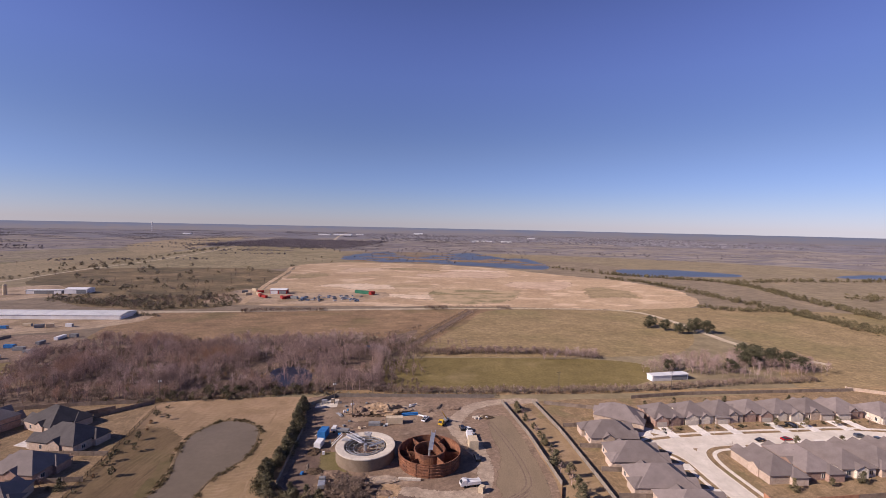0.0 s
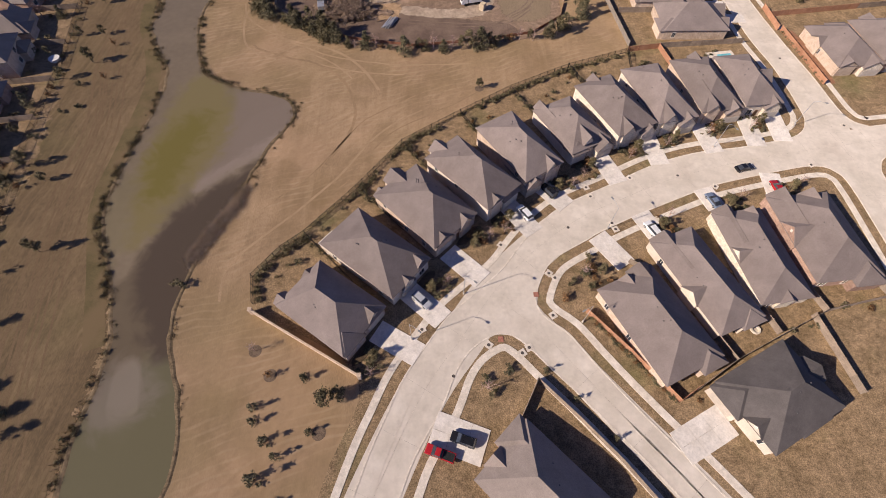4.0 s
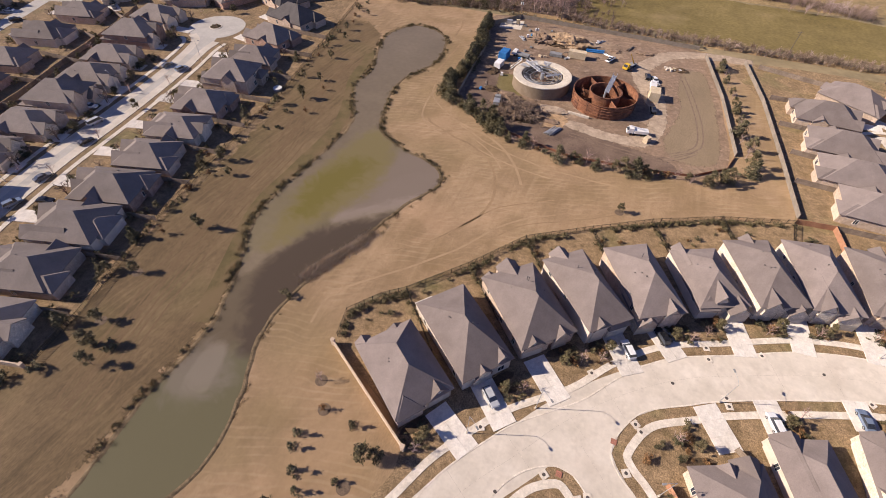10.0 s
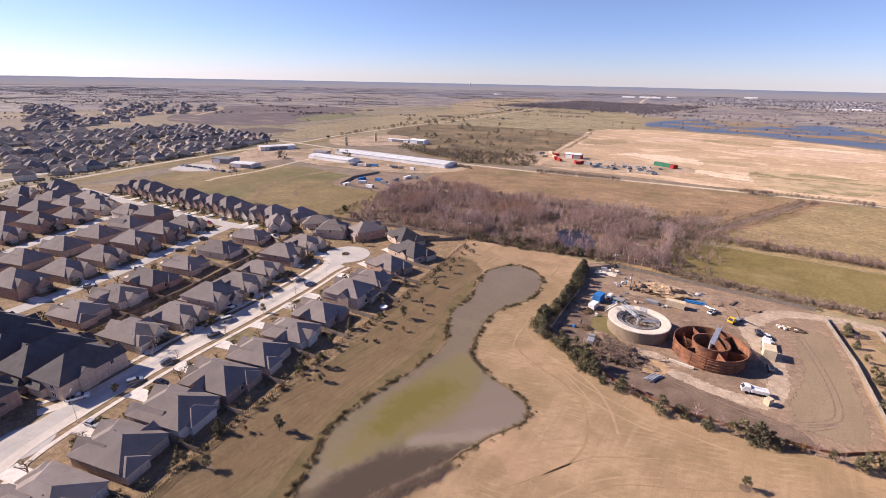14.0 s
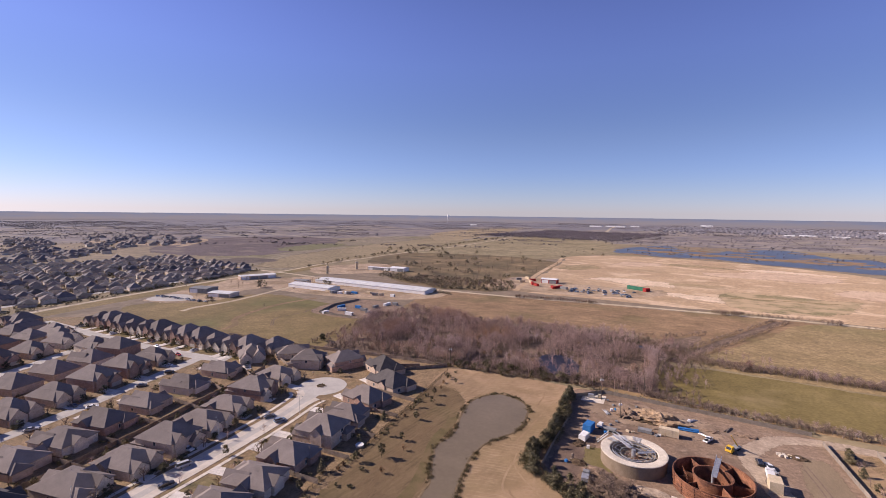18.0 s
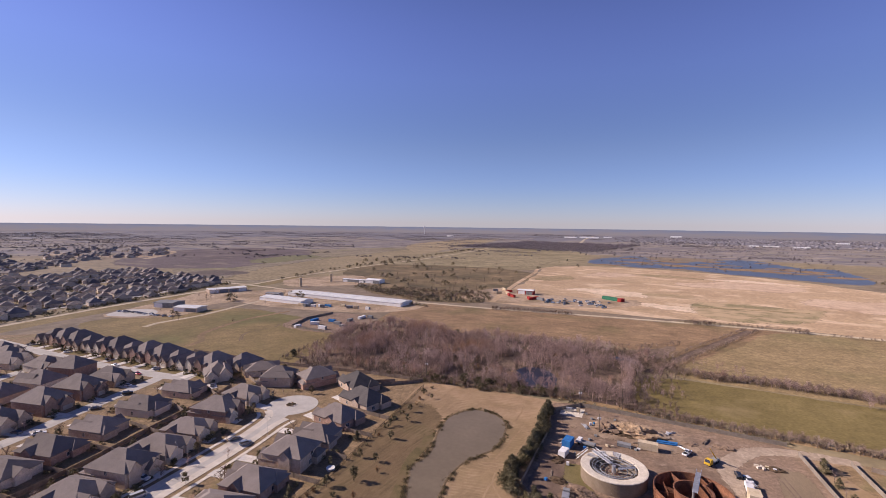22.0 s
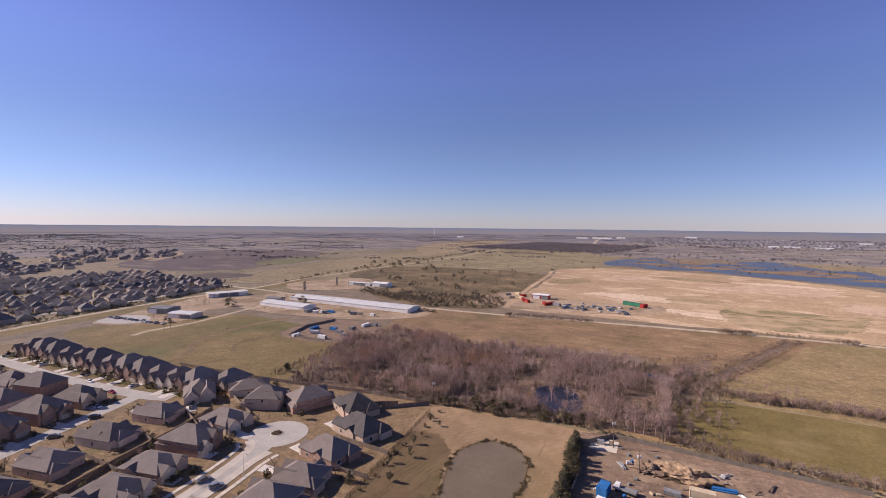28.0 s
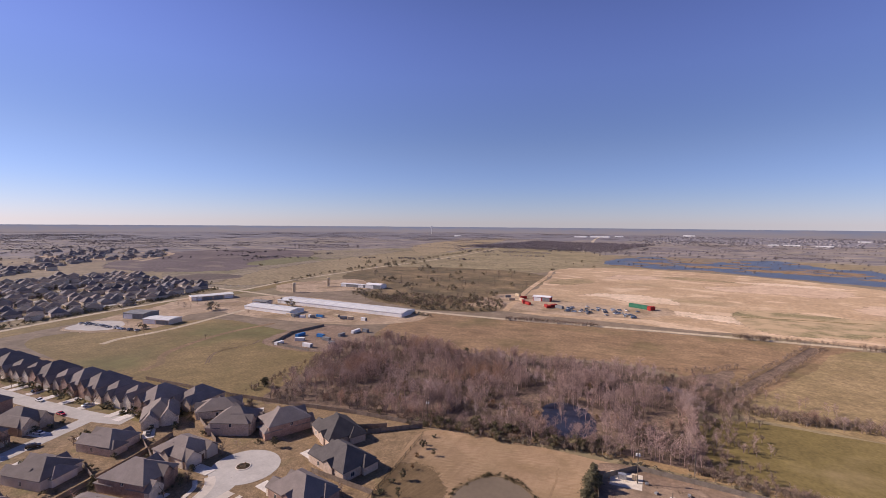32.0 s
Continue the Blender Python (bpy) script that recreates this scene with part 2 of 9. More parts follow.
tracks(M["brown_field"], (0.15, 0.098, 0.055), 0.03, 24.0, 80, 0.64, 0.4)
tracks(M["meadow"], (0.17, 0.112, 0.055), 0.03, 26.0, 70, 0.64, 0.4)
tracks(M["green_field"], (0.14, 0.10, 0.042), 0.03, 24.0, 20, 0.64, 0.4)
M["bare_earth"] = two_scale(mat("bare_earth", (0.38, 0.255, 0.15), (0.60, 0.42, 0.265), 0.006, 0.3, grain=0.14, c3=(0.47, 0.325, 0.195)), (0.31, 0.215, 0.125), 0.006, 0.54, 0.68, 0.55)
two_scale(M["bare_earth"], (0.66, 0.48, 0.32), 0.02, 0.54, 0.62, 0.7, (20, 1.6))
two_scale(M["bare_earth"], (0.25, 0.195, 0.095), 0.006, 0.58, 0.68, 0.6, (-5, 2))
tracks(M["bare_earth"], (0.27, 0.19, 0.105), 0.006, 22.0, 60, 0.64, 0.2)
tracks(M["bare_earth"], (0.64, 0.49, 0.335), 0.011, 26.0, 30, 0.7, 0.2)
M["site_dirt"] = two_scale(mat("site_dirt", (0.215, 0.145, 0.098), (0.305, 0.21, 0.144), 0.12, 4.0, grain=0.25, bump=0.3), (0.165, 0.112, 0.08), 0.05, 0.5, 0.66, 0.7)
two_scale(M["site_dirt"], (0.38, 0.28, 0.2), 0.2, 0.56, 0.68, 0.5)
tracks(M["site_dirt"], (0.15, 0.098, 0.066), 0.12, 14.0, 60, 0.62, 0.25)
M["site_pale"] = mat("pale_dirt_track", (0.335, 0.25, 0.18), (0.44, 0.34, 0.25), 0.15, 3.5, grain=0.16)
M["yard_gravel"] = two_scale(mat("yard_gravel", (0.36, 0.255, 0.165), (0.48, 0.355, 0.24), 0.06, 1.5, grain=0.25), (0.25, 0.175, 0.10), 0.03, 0.5, 0.6, 0.8)
M["wood_floor"] = mat("leaf_litter", (0.12, 0.082, 0.058), (0.22, 0.15, 0.105), 0.05, 0.8, grain=0.35)
M["dirt_road"] = mat("dirt_road", (0.42, 0.33, 0.22), (0.56, 0.46, 0.33), 0.05, 0.5, grain=0.15)
M["asphalt"] = mat("asphalt", (0.25, 0.215, 0.18), (0.33, 0.285, 0.235), 0.1, 2.0, grain=0.2)
M["concrete"] = two_scale(mat("street_concrete", (0.58, 0.51, 0.42), (0.66, 0.585, 0.495), 0.12, 1.2, grain=0.035, bump=0.03), (0.53, 0.45, 0.37), 0.09, 0.55, 0.75, 0.6)
# greyer copy of the street concrete, for western and far paving
M["grey_concrete"] = mottle(two_scale(mat("grey_concrete", (0.46, 0.42, 0.37), (0.54, 0.50, 0.445), 0.12, 1.2, grain=0.04, bump=0.03), (0.40, 0.36, 0.315), 0.09, 0.55, 0.75, 0.6), (0.3, 0.06))
M["walk"] = mat("pavement_concrete", (0.62, 0.54, 0.44), (0.74, 0.66, 0.56), 0.4, 4.0, grain=0.1, bump=0.1)
M["drive"] = mat("driveway_concrete", (0.62, 0.56, 0.49), (0.76, 0.70, 0.63), 0.3, 3.0, grain=0.09, bump=0.1, vary=0.08)
for key_, dark_ in (("concrete", (0.47, 0.40, 0.33)), ("drive", (0.54, 0.48, 0.41)), ("walk", (0.52, 0.45, 0.37))):
    two_scale(M[key_], dark_, 0.55, 0.55, 0.72, 0.4)
    two_scale(M[key_], (0.80, 0.73, 0.64), 0.2, 0.56, 0.72, 0.35)
M["soil"] = mat("planting_bed_soil", (0.07, 0.05, 0.03), (0.14, 0.09, 0.055), 0.6, 6.0, grain=0.4)

for key_, levels in (("lawn", ((0.9, 0.05), (0.1, 0.08), (0.03, 0.08))), ("lawn_west", ((0.9, 0.08), (0.2, 0.1), (0.04, 0.14))), ("yard", ((1.0, 0.17), (0.3, 0.14))), ("site_dirt", ((0.7, 0.2), (0.25, 0.12))), ("site_pale", ((0.6, 0.16), (0.2, 0.1))),
                     ("meadow", ((0.22, 0.1), (0.07, 0.12))), ("green_field", ((0.2, 0.1), (0.06, 0.14))), ("brown_field", ((0.22, 0.12), (0.07, 0.14))), ("bare_earth", ((0.15, 0.1), (0.03, 0.06))),
                     ("pasture", ((0.08, 0.18), (0.025, 0.14))), ("yard_gravel", ((0.3, 0.2), (0.1, 0.14))), ("concrete", ((0.5, 0.04), (0.12, 0.04))), ("drive", ((0.8, 0.07),)), ("walk", ((0.8, 0.08),)), ("wood_floor", ((0.3, 0.3),)), ("dirt_road", ((0.2, 0.14),))):
    mottle(M[key_], *levels)


# ---------------------------------------------------------------- helpers
def mesh_of(name, bm, material):
    me = bpy.data.meshes.new(name)
    bm.to_mesh(me)
    bm.free()
    if material:
        me.materials.append(material)
    return me


def part(name, bm, material, parent, label=""):
    ob = new(name, bm if isinstance(bm, bpy.types.Mesh) else mesh_of(name, bm, material))
    ob.parent = parent
    if label:
        ob["label"] = label
    return ob


def box(bm, x0, x1, y0, y1, z0, z1, m=None):
    vs = [bm.verts.new((x, y, z)) for z in (z0, z1) for x, y in ((x0, y0), (x1, y0), (x1, y1), (x0, y1))]
    for f in ((3, 2, 1, 0), (4, 5, 6, 7), (0, 1, 5, 4), (1, 2, 6, 5), (2, 3, 7, 6), (3, 0, 4, 7)):
        bm.faces.new([vs[i] for i in f])
    if m is not None:
        for v in vs:
            v.co = m @ v.co
    return vs


def poly(bm, pts):
    return bm.faces.new([bm.verts.new(p) for p in pts])


def tube(bm, a, b, r0, r1=None, n=6, cap=True):
    a, b = Vector(a), Vector(b)
    r1 = r0 if r1 is None else r1
    q = (b - a).to_track_quat("Z", "Y")
    rings = []
    for c, r in ((a, r0), (b, r1)):
        rings.append([bm.verts.new(c + q @ Vector((r * math.cos(i * math.tau / n), r * math.sin(i * math.tau / n), 0))) for i in range(n)])
    for i in range(n):
        bm.faces.new((rings[0][i], rings[0][(i + 1) % n], rings[1][(i + 1) % n], rings[1][i]))
    if cap:
        bm.faces.new(rings[0][::-1])
        bm.faces.new(rings[1])


def lathe(bm, profile, n=48, closed=False):
    """Turns a profile of (radius, height) round the z axis."""
    rings = [[bm.verts.new((r * math.cos(i * math.tau / n), r * math.sin(i * math.tau / n), z)) for i in range(n)] for r, z in profile]
    pairs = list(zip(rings, rings[1:])) + ([(rings[-1], rings[0])] if closed else [])
    for a, b in pairs:
        for i in range(n):
            bm.faces.new((a[i], a[(i + 1) % n], b[(i + 1) % n], b[i]))


def smooth_line(pts, step=3.0, closed=False):
    """A gliding line through the points given, sampled about every step metres."""
    p = [Vector((x, y, 0)) for x, y in pts]
    n, out = len(p), []
    for i in range(n if closed else n - 1):
        if closed:
            a, b, c, d = p[i - 1], p[i], p[(i + 1) % n], p[(i + 2) % n]
        else:
            a, b, c, d = p[max(i - 1, 0)], p[i], p[i + 1], p[min(i + 2, n - 1)]
        k = max(1, int((c - b).length / step))
        for j in range(k):
            t = j / k
            out.append(0.5 * ((2 * b) + (c - a) * t + (2 * a - 5 * b + 4 * c - d) * t * t + (3 * b - a - 3 * c + d) * t ** 3))
    if not closed:
        out.append(p[-1])
    return out


def side_lines(line, half, closed=False):
    n, left, right = len(line), [], []
    for i, c in enumerate(line):
        if closed:
            d = line[(i + 1) % n] - line[i - 1]
        else:
            d = line[min(i + 1, n - 1)] - line[max(i - 1, 0)]
        d = d.normalized() if d.length else Vector((1, 0, 0))
        s = Vector((-d.y, d.x, 0))
        left.append(c + s * half)
        right.append(c - s * half)
    return left, right


def patch(name, pts, z, material, label, category="ground", step=6.0, rough=0.0, kind="structure", sharp=False):
    """A level piece of ground with a gliding, uneven outline."""
    line = [Vector((x, y, 0)) for x, y in pts] if sharp else smooth_line(pts, step, True)
    bm = bmesh.new()
    r = random.Random(len(name) * 31 + len(line))
    vs = []
    for c in line:
        q = Vector((c.x, c.y, z))
        if rough:
            w = noise.noise(q * (0.5 / rough)) * rough + r.uniform(-0.25, 0.25) * rough
            q += Vector((w, noise.noise(q * (0.5 / rough) + Vector((9, 3, 0))) * rough, 0))
        vs.append(bm.verts.new(q))
    f = bm.faces.new(vs)
    if f.normal.z < 0 or f.calc_area() < 0:
        f.normal_flip()
    bm.normal_update()
    if f.normal.z < 0:
        f.normal_flip()
    bmesh.ops.triangulate(bm, faces=[f])
    ob = new(name, mesh_of(name, bm, material))
    return tagged(ob, label, category, kind=kind)


def fray(m, scale=0.35, fine=1.6):
    """A copy of a material that thins out in flecks where its sheet's cover falls off."""
    m = m.copy()
    n, l = m.node_tree.nodes, m.node_tree.links
    b = n["Principled BSDF"]
    at, g = n.new("ShaderNodeAttribute"), n.new("ShaderNodeNewGeometry")
    at.attribute_name = "cover"
    last = at.outputs["Fac"]
    for size, k in ((scale, 0.9), (fine, 0.75)):
        t, c = n.new("ShaderNodeTexNoise"), n.new("ShaderNodeMath")
        t.inputs["Scale"].default_value, t.inputs["Detail"].default_value = size, 4
        l.new(g.outputs["Position"], t.inputs["Vector"])
        c.operation = "MULTIPLY_ADD"
        l.new(t.outputs["Fac"], c.inputs[0])
        c.inputs[1].default_value = k
        l.new(last, c.inputs[2])
        last = c.outputs[0]
    r = n.new("ShaderNodeMapRange")
    r.inputs["From Min"].default_value, r.inputs["From Max"].default_value = 1.29, 1.36
    l.new(last, r.inputs["Value"])
    l.new(r.outputs[0], b.inputs["Alpha"])
    return m


def edge_distance(px_, py_, line):
    """Distance of many points from a closed outline, positive inside it."""
    best = np.full(px_.shape, 1e9)
    odd = np.zeros(px_.shape, dtype=bool)
    for a, c in zip(line, line[1:] + line[:1]):
        dx, dy = c.x - a.x, c.y - a.y
        k = np.clip(((px_ - a.x) * dx + (py_ - a.y) * dy) / max(dx * dx + dy * dy, 1e-9), 0, 1)
        best = np.minimum(best, np.hypot(px_ - a.x - k * dx, py_ - a.y - k * dy))
        if abs(dy) > 1e-9:
            odd ^= ((a.y > py_) != (c.y > py_)) & (px_ < dx * (py_ - a.y) / dy + a.x)
    return np.where(odd, best, -best)


def soft_patch(name, pts, z, material, label, category="ground", fade=2.0, cell=1.0, scale=0.35, fine=1.6):
    """A level sheet whose edge frays out over some metres instead of ending in a line."""
    line = smooth_line(pts, cell * 3, True)
    xs = np.arange(min(p.x for p in line) - fade, max(p.x for p in line) + fade + cell, cell)
    ys = np.arange(min(p.y for p in line) - fade, max(p.y for p in line) + fade + cell, cell)
    gx, gy = np.meshgrid(xs, ys)
    d = edge_distance(gx, gy, line)
    cover = np.clip(0.5 + d / (2 * fade), 0, 1)
    ids, verts, faces, values = {}, [], [], []
    for j in range(len(ys) - 1):
        for i in range(len(xs) - 1):
            if max(cover[j, i], cover[j, i + 1], cover[j + 1, i], cover[j + 1, i + 1]) <= 0:
                continue
            face = []
            for u, w in ((i, j), (i + 1, j), (i + 1, j + 1), (i, j + 1)):
                if (u, w) not in ids:
                    ids[(u, w)] = len(verts)
                    verts.append((xs[u], ys[w], z))
                    values.append(float(cover[w, u]))
                face.append(ids[(u, w)])
            faces.append(face)
    me = bpy.data.meshes.new(name)
    me.from_pydata(verts, [], faces)
    me.attributes.new("cover", "FLOAT", "POINT").data.foreach_set("value", values)
    me.materials.append(fray(material, scale, fine))
    return tagged(new(name, me), label, category, kind="structure")


def tint_by(m, name, colour, amount=1.0, scale=0.2, spread=0.5):
    """Mixes a colour into a material where the sheet's own attribute says so, with wispy borders."""
    n, l = m.node_tree.nodes, m.node_tree.links
    b = n["Principled BSDF"]
    old = b.inputs["Base Color"].links[0].from_socket
    at, g, t, c, r, mx = n.new("ShaderNodeAttribute"), n.new("ShaderNodeNewGeometry"), n.new("ShaderNodeTexNoise"), n.new("ShaderNodeMath"), n.new("ShaderNodeMapRange"), n.new("ShaderNodeMix")
    at.attribute_name = name
    t.inputs["Scale"].default_value, t.inputs["Detail"].default_value, t.inputs["Distortion"].default_value = scale, 6, 1.5
    l.new(g.outputs["Position"], t.inputs["Vector"])
    c.operation = "MULTIPLY_ADD"
    l.new(t.outputs["Fac"], c.inputs[0])
    c.inputs[1].default_value = 0.9
    l.new(at.outputs["Fac"], c.inputs[2])
    r.interpolation_type = "SMOOTHSTEP"
    r.inputs["From Min"].default_value, r.inputs["From Max"].default_value = 0.95 - spread / 2, 0.95 + spread / 2
    r.inputs["To Max"].default_value = amount
    l.new(c.outputs[0], r.inputs["Value"])
    mx.data_type = "RGBA"
    l.new(r.outputs[0], mx.inputs["Factor"])
    l.new(old, mx.inputs["A"])
    mx.inputs["B"].default_value = (*colour, 1)
    l.new(mx.outputs["Result"], b.inputs["Base Color"])
    return m


def mark(ob, name, pts, fade):
    """Writes onto a sheet's points how far inside an outline they lie."""
    co = np.array([v.co[:2] for v in ob.data.vertices])
    d = edge_distance(co[:, 0], co[:, 1], smooth_line(pts, 2.0, True))
    ob.data.attributes.new(name, "FLOAT", "POINT").data.foreach_set("value", np.clip(0.5 + d / (2 * fade), 0, 1))


def ribbon(name, pts, width, z, material, label, category="road", step=3.0, closed=False):
    line = smooth_line(pts, step, closed)
    a, b = side_lines(line, width / 2, closed)
    bm = bmesh.new()
    va, vb = [bm.verts.new((p.x, p.y, z)) for p in a], [bm.verts.new((p.x, p.y, z)) for p in b]
    n = len(va)
    for i in range(n if closed else n - 1):
        j = (i + 1) % n
        bm.faces.new((va[i], vb[i], vb[j], va[j]))
    ob = new(name, mesh_of(name, bm, material))
    return tagged(ob, label, category, kind="structure")


def kerb_run(bm, line, w=0.3, z0=0.0, z1=0.145, closed=False):
    a, b = side_lines(line, w / 2, closed)
    n = len(line)
    rows = [[bm.verts.new((p.x, p.y, z)) for p in s] for s, z in ((a, z0), (a, z1), (b, z1), (b, z0))]
    for u, v in zip(rows, rows[1:]):
        for i in range(n if closed else n - 1):
            j = (i + 1) % n
            bm.faces.new((u[i], u[j], v[j], v[i]))


# ---------------------------------------------------------------- ground and fields
bm = bmesh.new()
bmesh.ops.create_circle(bm, cap_ends=True, segments=96, radius=4860)
tagged(new("ground", mesh_of("ground", bm, M["pasture"])), "dry winter pasture in tan and olive fields", "ground", kind="structure")

LAWN = [(-94, 10), (-72, -24), (-48, -30), (-14, -26), (-20, 5), (-14, 24), (-38, 38), (-41, 47), (-26, 65), (-10, 85.5), (5, 96.5), (21, 106.8), (40, 117), (58, 123), (56, 155), (52, 193), (46, 224), (0, 230), (-60, 226), (-100, 222), (-134, 211), (-127, 177), (-113, 119), (-105, 90), (-103, 55), (-99, 34)]
patch("lawn", LAWN, 0.03, M["lawn"], "mown dormant golden grass round the pond", "grass", rough=0.6)
soft_patch("lawn_west", [(-128, 184), (-126, 172), (-113, 119), (-105, 90), (-103, 55), (-99, 34), (-94, 16), (-96, 6), (-122, -3), (-116, -30), (-74, -40), (-68, -12), (-67, 8), (-69, 38), (-79, 60), (-80, 84), (-79, 110), (-92, 138), (-99, 160), (-104, 178), (-116, 188)], 0.05, M["lawn_west"], "rough brown grass bank along the pond", "grass", fade=4.0, cell=2.0, scale=0.25, fine=1.5)
patch("yards_west", [(-137, 216), (-250, 186), (-420, 158), (-470, 75), (-300, -60), (-115, -45), (-120, -5), (-93, 7), (-98, 36), (-103, 57), (-105, 92), (-113, 120), (-127, 178)], 0.02, M["yard"], "brown and green lawns between the houses", "grass")
patch("yards_east", [(-16, 24), (-39, 38), (-41, 46), (-26, 65), (-10, 85.5), (5, 96.5), (21, 106.8), (40, 117), (58, 123), (56, 155), (52, 193), (46, 224), (135, 236), (232, 250), (300, 230), (300, 20), (120, -60), (-30, -60), (-22, 0)], 0.045, M["yard"], "brown and green lawns between the houses", "grass")
patch("site_ground", [(-65, 224), (-58, 190), (-54, 146), (-43, 136), (-26, 129), (-8, 125.5), (14, 128), (30, 131), (40.5, 142), (41, 153), (37.5, 185), (31, 226), (-20, 229)], 0.06, M["site_dirt"], "churned brown dirt of a building site", "dirt", rough=0.4)
soft_patch("site_track", [(50, 229), (29, 227), (14, 219.5), (7, 209), (3, 197), (8, 180), (14, 165), (12, 150), (4, 146), (-12, 148), (-14, 144), (4, 141), (16, 144), (20, 160), (17, 182), (10, 196), (12, 203), (18, 214), (30, 220.5), (50, 223.5)], 0.075, M["site_pale"], "pale worn dirt track through the site", "dirt", fade=1.2, cell=1.0, scale=0.35, fine=1.6)
soft_patch("site_pale_patch", [(-27, 149.5), (-16, 150.5), (-12, 146), (-15.5, 140.5), (-22, 141)], 0.08, mottle(mat("tan_subsoil", (0.33, 0.215, 0.12), (0.45, 0.30, 0.175), 0.2, 2, grain=0.2), (0.4, 0.2)), "tan subsoil dug up beside the tank", "dirt", fade=2.0, cell=0.8, scale=0.35, fine=1.6)
soft_patch("site_back_earth", [(-58, 214), (-46, 218), (-30, 220), (-8, 219), (-2, 208), (-8, 200), (-20, 198), (-34, 198), (-48, 200), (-56, 204)], 0.072, mottle(mat("trampled_earth", (0.23, 0.16, 0.108), (0.33, 0.235, 0.16), 0.12, 2, grain=0.2), (0.15, 0.25)), "trampled sandy earth round the spoil heaps", "dirt", fade=4.0, cell=1.5, scale=0.12, fine=0.8)
soft_patch("tank_turf", [(-45, 168), (-40, 152), (-34, 150), (-30, 154), (-36, 160), (-38, 170)], 0.083, mat("weedy_turf", (0.14, 0.115, 0.045), (0.21, 0.165, 0.075), 0.2, 3, grain=0.25), "weedy green turf beside the concrete tank", "grass", fade=2.0, cell=1.0)
soft_patch("site_dug_soil", [(-53, 150), (-50, 172), (-42, 172), (-40, 160), (-36, 152), (-20, 146), (-4, 143), (10, 140), (22, 138), (28, 133), (10, 130), (-10, 128), (-28, 132), (-44, 138)], 0.07, mat("dug_soil", (0.12, 0.08, 0.06), (0.21, 0.145, 0.105), 0.15, 4.0, grain=0.3, bump=0.4), "dark freshly dug soil", "dirt", fade=2.0, cell=1.5, scale=0.35, fine=1.6)
soft_patch("site_grass", [(20, 150), (24, 140), (35, 141), (38, 152), (35, 185), (30, 208), (24, 206), (22, 190), (24, 170)], 0.078, mat("site_dry_turf", (0.215, 0.158, 0.10), (0.275, 0.203, 0.13), 0.08, 4.0, stretch=(10, 0.3), grain=0.15, bump=0.2), "dull brown turf with wheel ruts", "grass", fade=1.6, cell=1.2, scale=0.35, fine=1.6)
patch("woodland_floor", [(-221, 195), (-236, 235), (-256, 295), (-250, 326), (-205, 328), (-166, 324), (-120, 338), (-84, 352), (-50, 346), (-20, 378), (-30, 325), (-36, 288), (-30, 241), (-22, 232), (-60, 232), (-110, 221), (-150, 214), (-199, 204)], 0.03, M["wood_floor"], "dark leaf litter under bare woods", "ground", rough=3)
patch("meadow_west", [(-465, 182), (-440, 262), (-408, 298), (-330, 300), (-262, 310), (-236, 236), (-221, 195), (-240, 186), (-300, 176), (-400, 168)], 0.025, M["green_field"], "dull green grass field beside the houses", "grass", rough=2)
patch("field_north", [(-255, 318), (-276, 420), (-180, 445), (-43, 466), (60, 478), (20, 400), (-18, 318), (-45, 350), (-86, 356), (-166, 326), (-210, 330)], 0.02, M["brown_field"], "tan field of dry grass", "grass", rough=2)
EAST_TURF = mottle(two_scale(mat("olive_tan_grass", (0.232, 0.165, 0.08), (0.318, 0.225, 0.116), 0.03, 0.6, grain=0.2), (0.20, 0.162, 0.07), 0.012, 0.5, 0.66, 0.6), (0.22, 0.2), (0.07, 0.12))
patch("field_mid", [(-16, 320), (20, 400), (60, 478), (196, 486), (225, 415), (180, 330), (105, 308), (-8, 302)], 0.022, EAST_TURF, "tan and olive pasture", "grass", rough=2)
GREEN_TURF = mottle(two_scale(mat("olive_turf", (0.155, 0.116, 0.04), (0.212, 0.158, 0.06), 0.02, 0.7, grain=0.18), (0.25, 0.185, 0.092), 0.03, 0.56, 0.7, 0.6), (0.2, 0.08), (0.06, 0.12))
patch("field_green", [(-30, 242), (-34, 282), (-10, 297), (104, 302), (134, 288), (116, 256), (60, 245)], 0.028, GREEN_TURF, "green grass field with pale patches", "grass", rough=1.5)
patch("field_east", [(205, 262), (240, 330), (236, 420), (205, 490), (345, 520), (520, 470), (620, 330), (420, 240), (300, 238), (232, 256)], 0.018, EAST_TURF, "tan pasture east of the copse", "grass", rough=3)
patch("bare_field", [(-215, 482), (-232, 560), (-268, 790), (-296, 930), (-262, 1010), (-188, 1050), (-20, 1030), (120, 960), (200, 870), (308, 776), (345, 640), (300, 530), (196, 497), (70, 496), (-100, 484)], 0.03, M["bare_earth"], "pale bare earth field", "dirt", step=20, rough=8)
patch("field_scrub", [(-290, 440), (-225, 470), (-240, 560), (-278, 800), (-420, 860), (-620, 780), (-560, 600), (-440, 560), (-400, 470)], 0.015, two_scale(mat("scrub_grass", (0.15, 0.108, 0.055), (0.23, 0.16, 0.085), 0.02, 0.4), (0.115, 0.088, 0.045), 0.012, 0.48, 0.6, 0.75), "scrubby olive pasture with scattered trees", "grass", step=20, rough=6)
patch("field_tan_far", [(-300, 960), (-420, 870), (-640, 800), (-700, 1100), (-800, 1600), (-420, 1600), (-290, 1300)], 0.014, mat("far_tan_grass", (0.225, 0.178, 0.095), (0.315, 0.248, 0.145), 0.006, 0.2), "wide tan grass field", "grass", step=40, rough=10)
